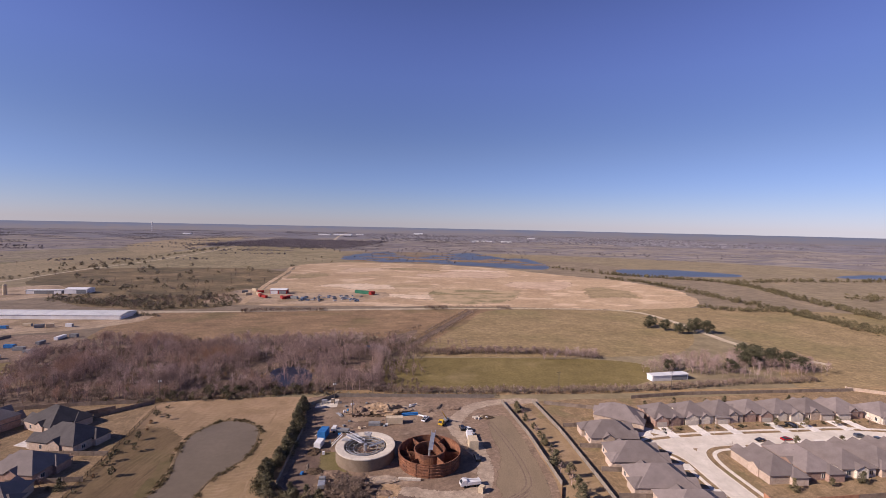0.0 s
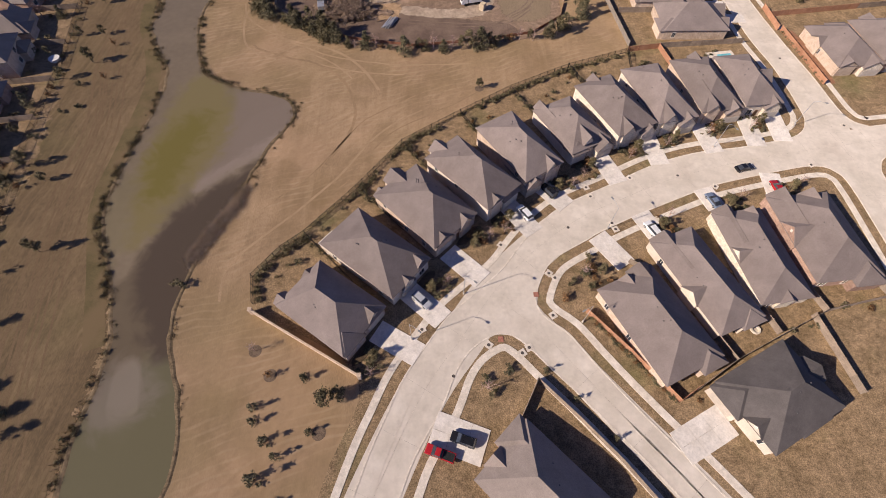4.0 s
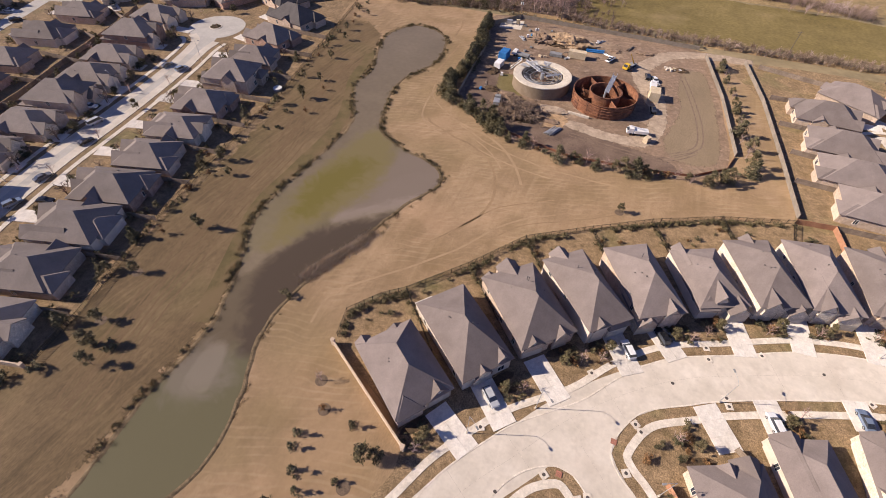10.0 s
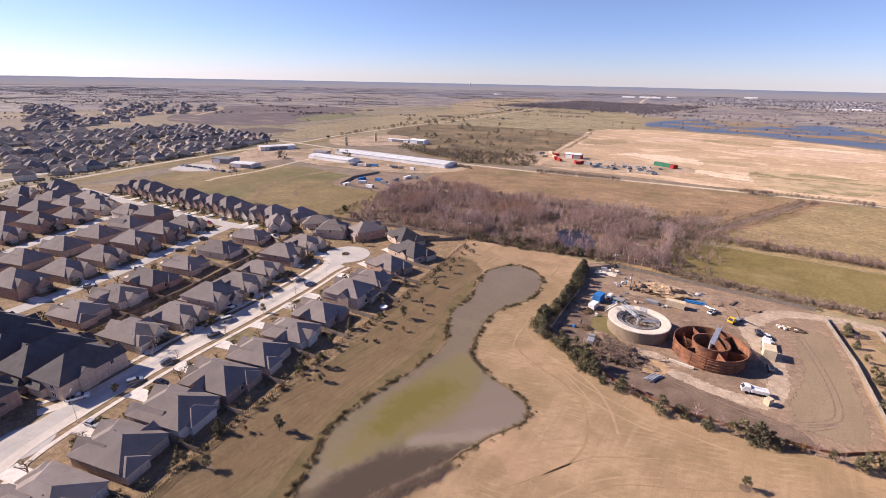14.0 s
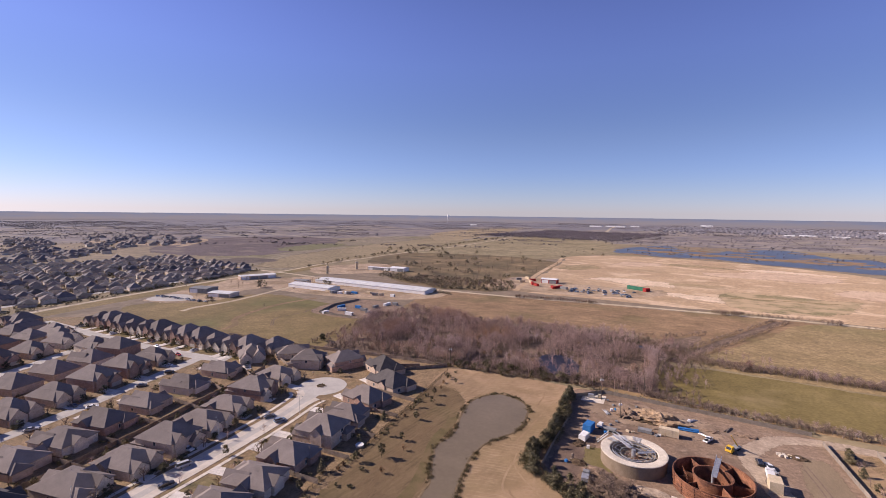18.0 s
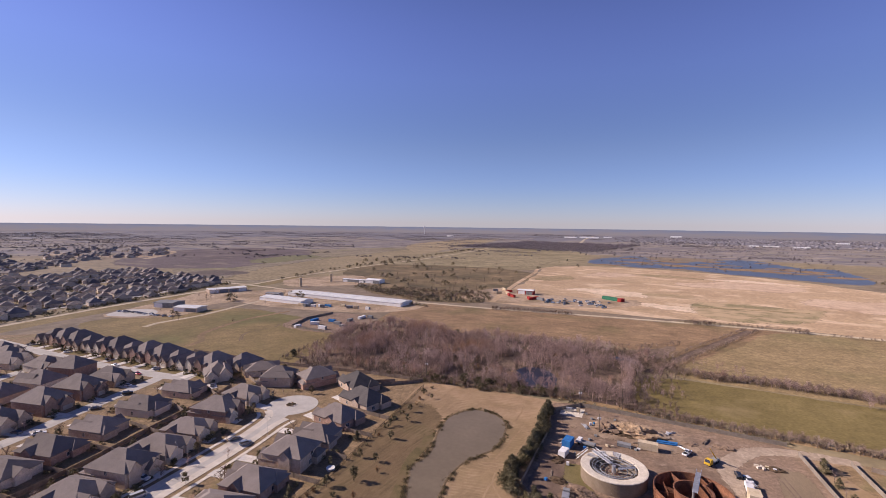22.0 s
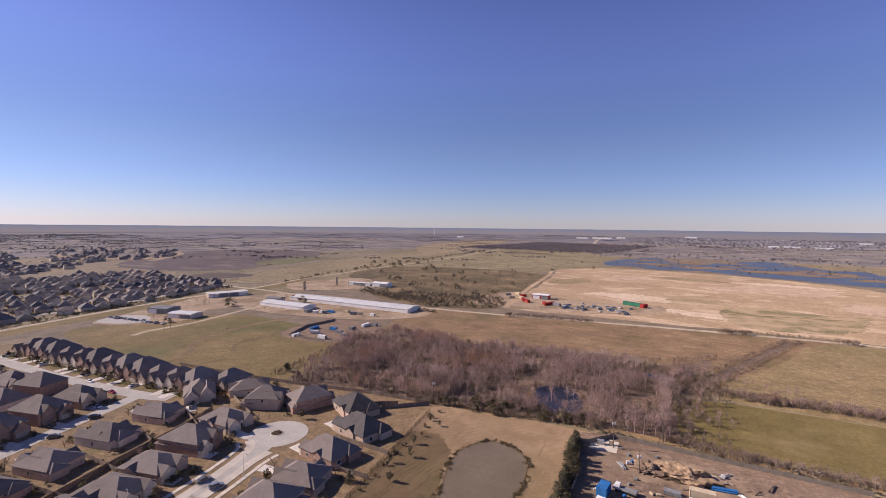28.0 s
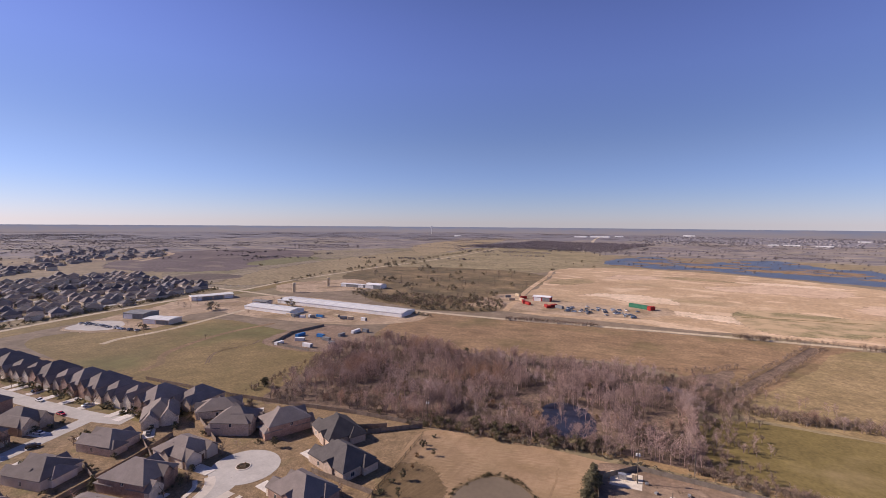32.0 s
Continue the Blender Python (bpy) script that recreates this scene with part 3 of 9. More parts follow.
soft_patch("ploughed_field", [(-880, 470), (-1020, 452), (-1166, 520), (-1380, 725), (-1400, 960), (-1160, 1060), (-960, 900), (-860, 700), (-800, 560)], 0.017, two_scale(mat("ploughed_earth", (0.105, 0.076, 0.074), (0.155, 0.115, 0.11), 0.01, 0.2), (0.24, 0.185, 0.135), 0.012, 0.54, 0.64, 0.7, (10, 2.2)), "dark ploughed brown field", "dirt", fade=15, cell=15, scale=0.03, fine=0.1)
patch("far_pale_lot", [(-1500, 513), (-1402, 480), (-1190, 560), (-1230, 640), (-1260, 600), (-1350, 560)], 0.018, M["yard_gravel"], "pale graded lots of a new estate", "dirt", step=40, rough=14)
patch("field_tan_west", [(-600, 400), (-700, 425), (-860, 470), (-1000, 689), (-1160, 1046), (-977, 1479), (-819, 1400), (-678, 790), (-604, 531), (-573, 440)], 0.012, two_scale(mat("far_tan_pasture", (0.195, 0.155, 0.10), (0.275, 0.22, 0.15), 0.006, 0.2), (0.19, 0.165, 0.075), 0.008, 0.52, 0.64, 0.7), "wide tan pastures", "grass", step=40, rough=10)
patch("field_dark_strip", [(-772, 441), (-780, 504), (-703, 522), (-681, 500), (-697, 452), (-729, 438)], 0.019, mat("wet_tilth", (0.10, 0.075, 0.062), (0.15, 0.112, 0.09), 0.03, 0.3), "small dark freshly ploughed strip", "dirt", step=20, rough=4)
soft_patch("field_green_far", [(-914, 676), (-979, 865), (-892, 876), (-826, 660)], 0.019, mat("far_green_crop", (0.14, 0.13, 0.062), (0.2, 0.178, 0.088), 0.01, 0.2), "strip of green winter crop far off", "grass", 12, 12, 0.03, 0.1)
soft_patch("field_gold_far", [(-1127, 1639), (-1279, 2322), (-1132, 2592), (-824, 1498), (-783, 1175)], 0.019, mat("far_gold_grass", (0.28, 0.21, 0.12), (0.36, 0.275, 0.165), 0.006, 0.1), "golden hay field far off on the plain", "grass", 25, 30, 0.02, 0.08)
soft_patch("field_gold_west", [(-640, 430), (-755, 604), (-858, 991), (-912, 1411), (-846, 1450), (-640, 816), (-600, 560), (-590, 440)], 0.0165, mat("far_hay_grass", (0.235, 0.18, 0.1), (0.32, 0.245, 0.142), 0.008, 0.15), "pale hay field beside the highway", "grass", 15, 20, 0.03, 0.1)
ribbon("estate_road_far", [(-1137, 561), (-1232, 654), (-1344, 740), (-1430, 748), (-1456, 679)], 16, 0.05, M["yard_gravel"], "new pale road curving through a far estate", step=20)
soft_patch("field_green_streak", [(-14, 610), (33, 632), (80, 622), (110, 628), (75, 533), (22, 508), (-6, 526)], 0.036, two_scale(mat("thin_green_turf", (0.20, 0.165, 0.08), (0.30, 0.235, 0.125), 0.03, 0.4), (0.47, 0.335, 0.2), 0.04, 0.4, 0.56, 0.95), "thin green turf creeping over bare earth", "grass", fade=10, cell=5, scale=0.05, fine=0.25)
BARE_TINT = [mottle(mat("olive_stubble", (0.27, 0.20, 0.105), (0.36, 0.26, 0.145), 0.02, 0.4, grain=0.2), (0.08, 0.2)), mottle(mat("pink_tilth", (0.47, 0.325, 0.215), (0.56, 0.40, 0.275), 0.02, 0.4, grain=0.15), (0.08, 0.12)), mottle(mat("chalky_earth", (0.58, 0.43, 0.29), (0.68, 0.52, 0.37), 0.03, 0.4, grain=0.15), (0.1, 0.14))]
for k_, (cx, cy, rx, ry, m_) in enumerate(((-222, 760, 34, 60, 0), (-60, 905, 70, 28, 0), (40, 820, 110, 70, 1), (-120, 640, 60, 36, 2), (150, 700, 80, 60, 1), (-30, 560, 70, 22, 2), (-150, 880, 60, 50, 1), (60, 900, 70, 24, 2), (230, 620, 60, 60, 0))):
    soft_patch("field_patch", [(cx + rx * (0.8 + 0.3 * math.sin(k_ * 3 + a * 2)) * math.cos(a), cy + ry * (0.8 + 0.3 * math.cos(k_ + a * 3)) * math.sin(a)) for a in (0, 0.8, 1.6, 2.4, 3.2, 4.0, 4.8, 5.6)], 0.0335 + 0.0004 * k_, BARE_TINT[m_], ("olive stubble left in the bare field", "pinkish tilled earth in the bare field", "chalky patch in the bare field")[m_], "dirt", fade=14, cell=6, scale=0.04, fine=0.2)
ribbon("ditch_green", [(-10, 576), (29, 588), (92, 604)], 3.5, 0.042, M["green_field"], "narrow green ditch in the bare field", "ditch", step=8)
ribbon("track_meadow", [(-318, 186), (-323, 199), (-345, 215), (-362, 265), (-360, 312)], 5, 0.04, M["brown_field"], "worn brown track across the meadow", "grass", step=8)
ribbon("lane_business", [(-405, 200), (-411, 213), (-412, 251), (-427, 305), (-436, 338)], 5, 0.045, M["dirt_road"], "pale gravel lane to the sheds", step=8)
RUT = mat("rutted_dirt", (0.16, 0.11, 0.08), (0.24, 0.17, 0.12), 0.5, 4)
for k_ in range(2):
    ribbon("wheel_rut", [(-300, 214 + 2 * k_), (-318, 232 + 2 * k_), (-316, 258 + 2 * k_), (-322, 268 + 2 * k_)], 0.7, 0.05, M["wood_floor"], "dark wheel rut in the meadow", "rut", step=4)
    ribbon("wheel_rut", [(22 + 1.8 * k_, 142), (30 + 1.8 * k_, 150), (30 + 1.8 * k_, 165), (26 + 1.8 * k_, 185), (22 + 1.8 * k_, 200)], 0.5, 0.086, RUT, "dark wheel rut in the site's turf", "rut", step=3)
    ribbon("wheel_rut", [(-10, 138.5 + 1.7 * k_), (8, 136.5 + 1.7 * k_), (22, 138 + 1.7 * k_), (31, 146 + 1.7 * k_)], 0.5, 0.087, RUT, "dark wheel rut in the site's turf", "rut", step=3)
ribbon("bank_grass_west", [(-101, 164), (-97.5, 155), (-95, 140), (-88, 124), (-83, 108), (-82.5, 84), (-82, 66), (-75, 46), (-69.5, 30)], 4.2, 0.06, two_scale(mat("green_bank_grass", (0.115, 0.088, 0.036), (0.165, 0.122, 0.055), 0.2, 4.0, bump=0.2, grain=0.15), (0.19, 0.128, 0.065), 0.12, 0.46, 0.6, 0.85), "strip of greener grass above the pond's bank", "grass", step=4)
patch("dirt_pit", [(-565, 500), (-520, 590), (-450, 545), (-440, 505), (-490, 440), (-540, 455)], 0.035, M["yard_gravel"], "pale graded earth round a works yard", "dirt", rough=4)
patch("works_yard", [(-318, 268), (-322, 326), (-280, 336), (-246, 306), (-266, 268)], 0.035, M["site_dirt"], "dirt storage yard", "dirt", rough=2)
patch("shed_yard", [(-500, 330), (-500, 392), (-452, 425), (-292, 428), (-262, 392), (-300, 345), (-380, 322), (-440, 318)], 0.032, M["yard_gravel"], "gravel apron round the long sheds", "dirt", rough=2)
soft_patch("commercial_yard", [(-483, 201), (-498, 228), (-511, 255), (-525, 296), (-556, 350), (-527, 384), (-477, 372), (-456, 326), (-457, 288), (-436, 272), (-428, 245), (-442, 217)], 0.034, M["yard_gravel"], "pale paved yard of a roadside business", "pavement", fade=4.0, cell=3.0, scale=0.08, fine=0.4)
patch("parking_lot", [(-483, 205), (-498, 228), (-480, 244), (-456, 236), (-452, 220)], 0.038, M["grey_concrete"], "pale concrete car park of a roadside business", "pavement", step=5, rough=0.8)
patch("salvage_yard", [(-255, 485), (-262, 585), (-215, 588), (-170, 572), (-120, 578), (-72, 590), (-78, 530), (-150, 492)], 0.045, M["yard_gravel"], "pale dirt yard with parked wrecks", "dirt", rough=9)

# lakes beyond the bare field
# the sky's blue reflection is put into this water's base colour
WATER = mat("lake_water_painted_sky", (0.082, 0.09, 0.108), (0.11, 0.118, 0.136), 0.02, 0.5, rough=0.35, bump=0.3, spec=0.25, grain=0.15)
patch("lake", [(-255, 1130), (-262, 1280), (-195, 1480), (-110, 1330), (-41, 1345), (50, 1480), (121, 1480), (180, 1270), (235, 1290), (246, 1060), (208, 960), (100, 1000), (19, 1040), (-60, 1090), (-110, 1070), (-213, 1110)], 0.06, WATER, "shallow blue flooded marsh", "water", step=20, rough=14)
patch("lake_east", [(365, 862), (381, 985), (450, 1010), (527, 1013), (616, 930), (567, 880), (460, 872)], 0.06, WATER, "blue pond among pastures", "water", step=20, rough=6)
patch("lake_far_east", [(800, 905), (839, 948), (968, 990), (1150, 980), (1100, 900), (894, 890)], 0.06, WATER, "blue pond among pastures", "water", step=20, rough=6)
for i, (cx, cy, rx, ry) in enumerate([(-160, 1230, 70, 18), (-40, 1190, 60, 22), (60, 1150, 45, 30), (-90, 1300, 50, 25), (130, 1120, 60, 14), (20, 1260, 50, 16), (170, 1190, 40, 30), (-190, 1360, 30, 30)]):
    patch("marsh_bank", [(cx + rx * math.cos(a), cy + ry * math.sin(a)) for a in (0, 0.9, 1.7, 2.6, 3.5, 4.3, 5.3)], 0.09, M["brown_field"], "low island of brown reeds in the marsh", "ground", step=8, rough=9)

rm = random.Random(17)
for i in range(30):
    cx, cy, rx = rm.uniform(-220, 220), rm.uniform(1060, 1440), rm.uniform(10, 38)
    patch("marsh_bank", [(cx + rx * rm.uniform(0.6, 1.2) * math.cos(a), cy + rx * 0.5 * rm.uniform(0.6, 1.3) * math.sin(a)) for a in (0, 0.9, 1.7, 2.6, 3.5, 4.3, 5.3)], 0.092 + i * 0.001, M["brown_field"], "low island of brown reeds in the marsh", "ground", step=8, rough=5)

# far roads
ribbon("road_highway", [(-440, -60), (-480, 75), (-510, 160), (-540, 268), (-558, 372), (-562, 427), (-588, 518), (-603, 640), (-622, 790), (-640, 1050), (-760, 1700), (-1000, 2600), (-1100, 3200)], 6.5, 0.06, M["dirt_road"], "pale worn two-lane highway", step=30)
ribbon("road_verge", [(-430, -60), (-468, 75), (-497, 160), (-526, 268), (-544, 372), (-550, 427), (-576, 518)], 26, 0.03, M["green_field"], "pale green verge along the highway", "grass", step=30)
ribbon("road_dirt", [(-640, 408), (-539, 413), (-453, 412), (-365, 422), (-288, 428), (-190, 442), (-92, 463), (-5, 478), (90, 490), (196, 490), (222, 450), (228, 400), (234, 345), (262, 300)], 6.5, 0.05, M["dirt_road"], "pale dirt road between the fields", step=15)
ribbon("road_dirt_north", [(-215, 480), (-250, 640), (-282, 820), (-300, 900), (-286, 985)], 7, 0.05, M["bare_earth"], "pale worn dirt track", step=15)
ribbon("road_far", [(-420, 1600), (-560, 2300), (-760, 3300), (-900, 4200)], 16, 0.05, M["dirt_road"], "far straight pale road", step=100)
ribbon("track_south", [(-138, 217), (-66, 232), (30, 236), (133, 245), (208, 252), (300, 262)], 4.5, 0.05, M["meadow"], "grass ditch bank behind the houses", "grass", step=8)
ribbon("drain_bed", [(-31, 300), (-19, 335), (6, 402), (32, 471)], 7, 0.045, M["wood_floor"], "overgrown drainage ditch", "ditch", step=8)


# lines left by the mower: along the pond, along the garden fence and round the site
MOWN = [mottle(mat("mown_dark", (0.275, 0.182, 0.10), (0.34, 0.226, 0.129), 0.3, 4, grain=0.14, bump=0), (0.12, 0.12)), mottle(mat("mown_light", (0.35, 0.235, 0.135), (0.40, 0.272, 0.16), 0.3, 4, grain=0.14, bump=0), (0.12, 0.1))]
POND_EAST = [(-72, 196), (-66, 180), (-66, 160), (-71, 145), (-69, 130), (-63, 119), (-52, 113), (-39, 108), (-33, 96), (-38, 82), (-43, 68), (-47, 55), (-49, 42), (-47, 30), (-42, 18), (-40, 8), (-42, -8)]
GARDEN_EDGE = [(-42, 36), (-44, 47), (-35, 58), (-23, 72), (-13, 88), (4, 99.5), (19, 109.5), (38, 119), (56, 126)]
SITE_EDGE = [(-68, 214), (-64, 190), (-62, 150), (-54, 138), (-30, 124), (-6, 120.5), (16, 122.5), (36, 127), (48, 133)]
rl = random.Random(61)
for base_, side_, n_, gap_ in ((POND_EAST, 1, 9, 2.4), (GARDEN_EDGE, 1, 5, 2.2), (SITE_EDGE, -1, 6, 2.3)):
    run_ = smooth_line(base_, 4.0)
    for k_ in range(n_):
        a_, b_ = side_lines(run_, 0.6 + gap_ * k_ + rl.uniform(-0.5, 0.5))
        pts_ = a_ if side_ > 0 else b_
        u0, u1 = sorted((rl.randrange(len(pts_)), rl.randrange(len(pts_))))
        if 5 < u1 - u0 < 22:
            ribbon("mown_line", [(p.x + rl.uniform(-0.3, 0.3), p.y + rl.uniform(-0.3, 0.3)) for p in pts_[u0:u1]], rl.uniform(0.35, 0.9), 0.034 + 0.001 * k_, MOWN[k_ % 2], "faint mower line in the dormant lawn", "grass", step=3)
for k_ in range(7):
    x_ = rl.uniform(-97, -84)
    ribbon("mown_line", [(x_ - 10, 150), (x_ - 7, 120), (x_, 92), (x_ + 2, 62), (x_ + 8, 30), (x_ + 14, 4)], rl.uniform(0.4, 0.8), 0.054 + 0.001 * k_, mat("mown_brown", (0.155, 0.10, 0.052), (0.195, 0.127, 0.067), 0.3, 4, grain=0.12, bump=0) if not k_ else bpy.data.materials["mown_brown"], "faint mower line in the rough lawn", "grass", step=4)


# ---------------------------------------------------------------- pond
def water_mat():
    m = mat("pond_water", (0.165, 0.128, 0.086), (0.195, 0.152, 0.104), 0.03, 0.6, rough=0.3, bump=0.02, spec=0.1, grain=0.06)
    n, l = m.node_tree.nodes, m.node_tree.links
    b = n["Principled BSDF"]
    g = n.new("ShaderNodeNewGeometry")
    # broad tints: centre, half length, half width, turn, colour, amount
    for (cx, cy), la, lb, turn, colour, amount in (((-61, 42), 30, 9.5, 70, (0.115, 0.088, 0.058), 0.8), ((-66, 80), 34, 11, 68, (0.165, 0.135, 0.075), 0.6),
                                                  ((-46, 92), 12, 6, 50, (0.22, 0.175, 0.13), 0.7), ((-57, 2), 30, 12, 85, (0.12, 0.107, 0.064), 0.95), ((-60, 20), 10, 3, 100, (0.27, 0.225, 0.17), 0.5)):
        old = b.inputs["Base Color"].links[0].from_socket
        mp = n.new("ShaderNodeMapping")
        mp.vector_type = "TEXTURE"
        mp.inputs["Location"].default_value = (cx, cy, 0)
        mp.inputs["Rotation"].default_value = (0, 0, radians(turn))
        mp.inputs["Scale"].default_value = (la, lb, 1e4)
        l.new(g.outputs["Position"], mp.inputs[0])
        d = n.new("ShaderNodeVectorMath")
        d.operation = "LENGTH"
        l.new(mp.outputs[0], d.inputs[0])
        t = n.new("ShaderNodeTexNoise")
        t.inputs["Scale"].default_value, t.inputs["Detail"].default_value = 0.14, 8
        l.new(g.outputs["Position"], t.inputs["Vector"])
        add = n.new("ShaderNodeMath")
        add.operation = "MULTIPLY_ADD"
        l.new(t.outputs["Fac"], add.inputs[0])
        add.inputs[1].default_value = 1.1
        l.new(d.outputs["Value"], add.inputs[2])
        r = n.new("ShaderNodeMapRange")
        r.inputs["From Min"].default_value, r.inputs["From Max"].default_value = 1.62, 1.38
        r.inputs["To Max"].default_value = amount
        l.new(add.outputs[0], r.inputs["Value"])
        mx = n.new("ShaderNodeMix")
        mx.data_type = "RGBA"
        l.new(r.outputs[0], mx.inputs["Factor"])
        l.new(old, mx.inputs["A"])
        mx.inputs["B"].default_value = (*colour, 1)
        l.new(mx.outputs["Result"], b.inputs["Base Color"])
    return m


POND_WATER = mottle(water_mat(), (0.03, 0.06))
POND = [(-96, 194), (-86, 195), (-77.5, 189), (-73.5, 178), (-72.5, 164), (-77.5, 150), (-77.5, 138), (-74.5, 127), (-69, 113.5), (-57, 107), (-44, 103), (-40, 96), (-45, 84), (-49, 70), (-53, 57), (-55.5, 44), (-55, 32), (-49.5, 19), (-47.5, 9), (-49, 0), (-53.5, -8), (-54, -18), (-57, -34), (-74, -36), (-65, -14), (-65, -1), (-66.5, 12), (-66.3, 30), (-71.5, 45), (-79, 61), (-80.5, 74), (-79, 98), (-80, 114), (-86, 125), (-92, 137), (-92, 149), (-98, 165), (-101.5, 181)]
# darker, paler and greener tints, each laid inside its own outline
for at_, colour_, amount_ in (("murk", (0.128, 0.113, 0.066), 0.95), ("deep", (0.078, 0.058, 0.043), 0.95), ("silt", (0.20, 0.156, 0.124), 0.85), ("wisp", (0.27, 0.215, 0.175), 0.6), ("pale_south", (0.2, 0.165, 0.134), 0.6), ("bloom", (0.185, 0.148, 0.068), 0.95), ("dense", (0.148, 0.122, 0.034), 0.88)):
    tint_by(POND_WATER, at_, colour_, amount_, 0.2 if at_ in ("wisp", "dense", "bloom") else 0.14, 0.6 if at_ in ("dense", "bloom") else 0.5)
BLOOM = [(-70, 54), (-73.4, 65), (-76, 80), (-74.5, 96), (-73, 110), (-68.3, 114), (-61, 107), (-57.7, 100.7), (-56.6, 92), (-57, 82), (-60.4, 74), (-64.5, 66), (-67, 58)]
pond = soft_patch("pond_water", POND, 0.10, POND_WATER, "still murky olive-brown pond water with floating algae", "water", 0.4, 0.8)
mark(pond, "deep", [(-66.5, 46.4), (-66.1, 54.8), (-62.3, 64), (-53.8, 73), (-47.6, 78), (-41.5, 85), (-44, 74), (-49, 61.8), (-52, 50.5), (-53, 42.7), (-53, 33.2), (-53.3, 28.2), (-56.5, 26.2), (-61.5, 35.7), (-65.5, 42.6)], 4.0)
mark(pond, "silt", [(-60, 84), (-58, 98.6), (-55, 107), (-42, 106), (-37.5, 97), (-40, 88), (-48.5, 81.5), (-54.7, 76), (-60.2, 70.5), (-61, 76)], 4.0)
mark(pond, "wisp", [(-60.5, 73), (-54, 79.5), (-47, 85.5), (-40, 92), (-38, 88), (-46, 81), (-53, 75), (-59.5, 69)], 2.5)
mark(pond, "pale_south", [(-66.5, 17), (-65.8, 23), (-61.6, 27), (-56, 26), (-54, 20.6), (-58, 15.5), (-62.4, 14)], 5.0)
mark(pond, "murk", [(-70, -36), (-68, 14), (-60, 17), (-46, 22), (-44, 0), (-52, -36)], 5.0)
mark(pond, "bloom", BLOOM, 4.5)
DENSE = [(-71, 66.5), (-74.5, 77.5), (-73.8, 86.6), (-69, 95.5), (-63.5, 97.5), (-62.5, 89), (-64.5, 79.6), (-66.6, 69.9)]
mark(pond, "dense", DENSE, 5.5)
bm = bmesh.new()
shore = smooth_line(POND, 2.5, True)
for k, (off, z) in enumerate(((-0.5, 0.06), (-0.1, 0.14), (0.25, 0.16), (0.7, 0.02))):
    a, b = side_lines(shore, off, True)
    ring = [bm.verts.new((p.x + noise.noise(p * 0.3) * 0.6, p.y + noise.noise(p * 0.3 + Vector((5, 5, 0))) * 0.6, z)) for p in a]
    if k:
        for i in range(len(ring)):
            j = (i + 1) % len(ring)
            bm.faces.new((last[i], last[j], ring[j], ring[i]))
    last = ring
bmesh.ops.recalc_face_normals(bm, faces=bm.faces)
tagged(new("pond_bank", mesh_of("pond_bank", bm, mottle(mat("muddy_bank", (0.13, 0.092, 0.052), (0.22, 0.155, 0.088), 0.4, 3, grain=0.25), (0.8, 0.2)))), "low muddy grass bank round the pond", "bank", kind="structure")

# ---------------------------------------------------------------- streets
STREETS = {
    "main": ([(-20, -22), (-14, -3), (-9.4, 8.5), (-3, 21.5), (4.5, 32), (12, 42.5), (22.5, 53.2), (33, 61), (45, 67), (56, 72), (68, 76), (80, 79), (92, 81.5), (106, 84), (130, 88), (170, 93), (240, 100)], 9.4),
    "south": ([(15, 38), (19, 34.5), (23.5, 29.5), (28.4, 23.3), (33.9, 16.5), (40.7, 8.2), (52, -6), (64, -22)], 7.4),
    "north_south": ([(107, 40), (107, 62), (107, 82), (106.5, 95), (105.5, 112), (103, 130), (101, 152), (99.5, 172), (97, 184)], 9.2),
    "top": ([(90, 181), (97, 182.5), (120, 187), (150, 190.5), (180, 194), (212, 192), (270, 190)], 9.2),
    "west_one": ([(-108, -45), (-119, -18), (-130, -2), (-138, 10), (-143.5, 28), (-147, 42), (-150.5, 58), (-153.5, 78), (-157.5, 100), (-161.5, 118), (-166.5, 134), (-171, 147)], 8.6),
    "west_two": ([(-214, -30), (-222, 2), (-226, 22), (-231, 42), (-238, 67), (-249, 95), (-259, 122), (-266, 140)], 7.2),
    "west_three": ([(-450, 119), (-408, 123), (-347, 129), (-301, 136), (-266, 143), (-250, 149)], 8),
    "west_four": ([(-300, 10), (-308, 35), (-320, 61), (-330, 81), (-342, 101), (-350, 128)], 7.2),
    "west_cross": ([(-134, 8), (-152, 0), (-176, -12), (-220, -24)], 8.8),
}
for k, (pts, w) in STREETS.items():
    ribbon("road_" + k, pts, w, 0.075 + 0.004 * len(k) / 10, M["grey_concrete" if k.startswith("west") else "concrete"], "pale concrete residential street", step=3)
bm = bmesh.new()
bmesh.ops.create_circle(bm, cap_ends=True, segments=48, radius=12.0)
ob = tagged(new("road_turning_circle", mesh_of("road_turning_circle", bm, M["grey_concrete"])), "pale concrete turning circle of a dead-end street", "road", kind="structure")
ob.location = (-173, 153, 0.092)
for cx, cy, r in ((107, 83.5, 7.5), (97.5, 181, 6), (-138, 11, 7)):
    bm = bmesh.new()
    bmesh.ops.create_circle(bm, cap_ends=True, segments=32, radius=r)
    ob = tagged(new("road_junction", mesh_of("road_junction", bm, M["grey_concrete" if cx < 0 else "concrete"])), "pale concrete street junction", "road", kind="structure")
    ob.location = (cx, cy, 0.094)
patch("road_corner", [(2, 37), (9.2, 43.3), (16, 50), (21.3, 44), (20.5, 39), (22.6, 35.5), (26.2, 32.5), (20.8, 26.3), (17.9, 29.6), (14.7, 32.2), (11.3, 32.5), (6.6, 29.7), (3.2, 25.3), (-4, 27.5)], 0.095, M["concrete"], "pale concrete street corner", "road", sharp=True)

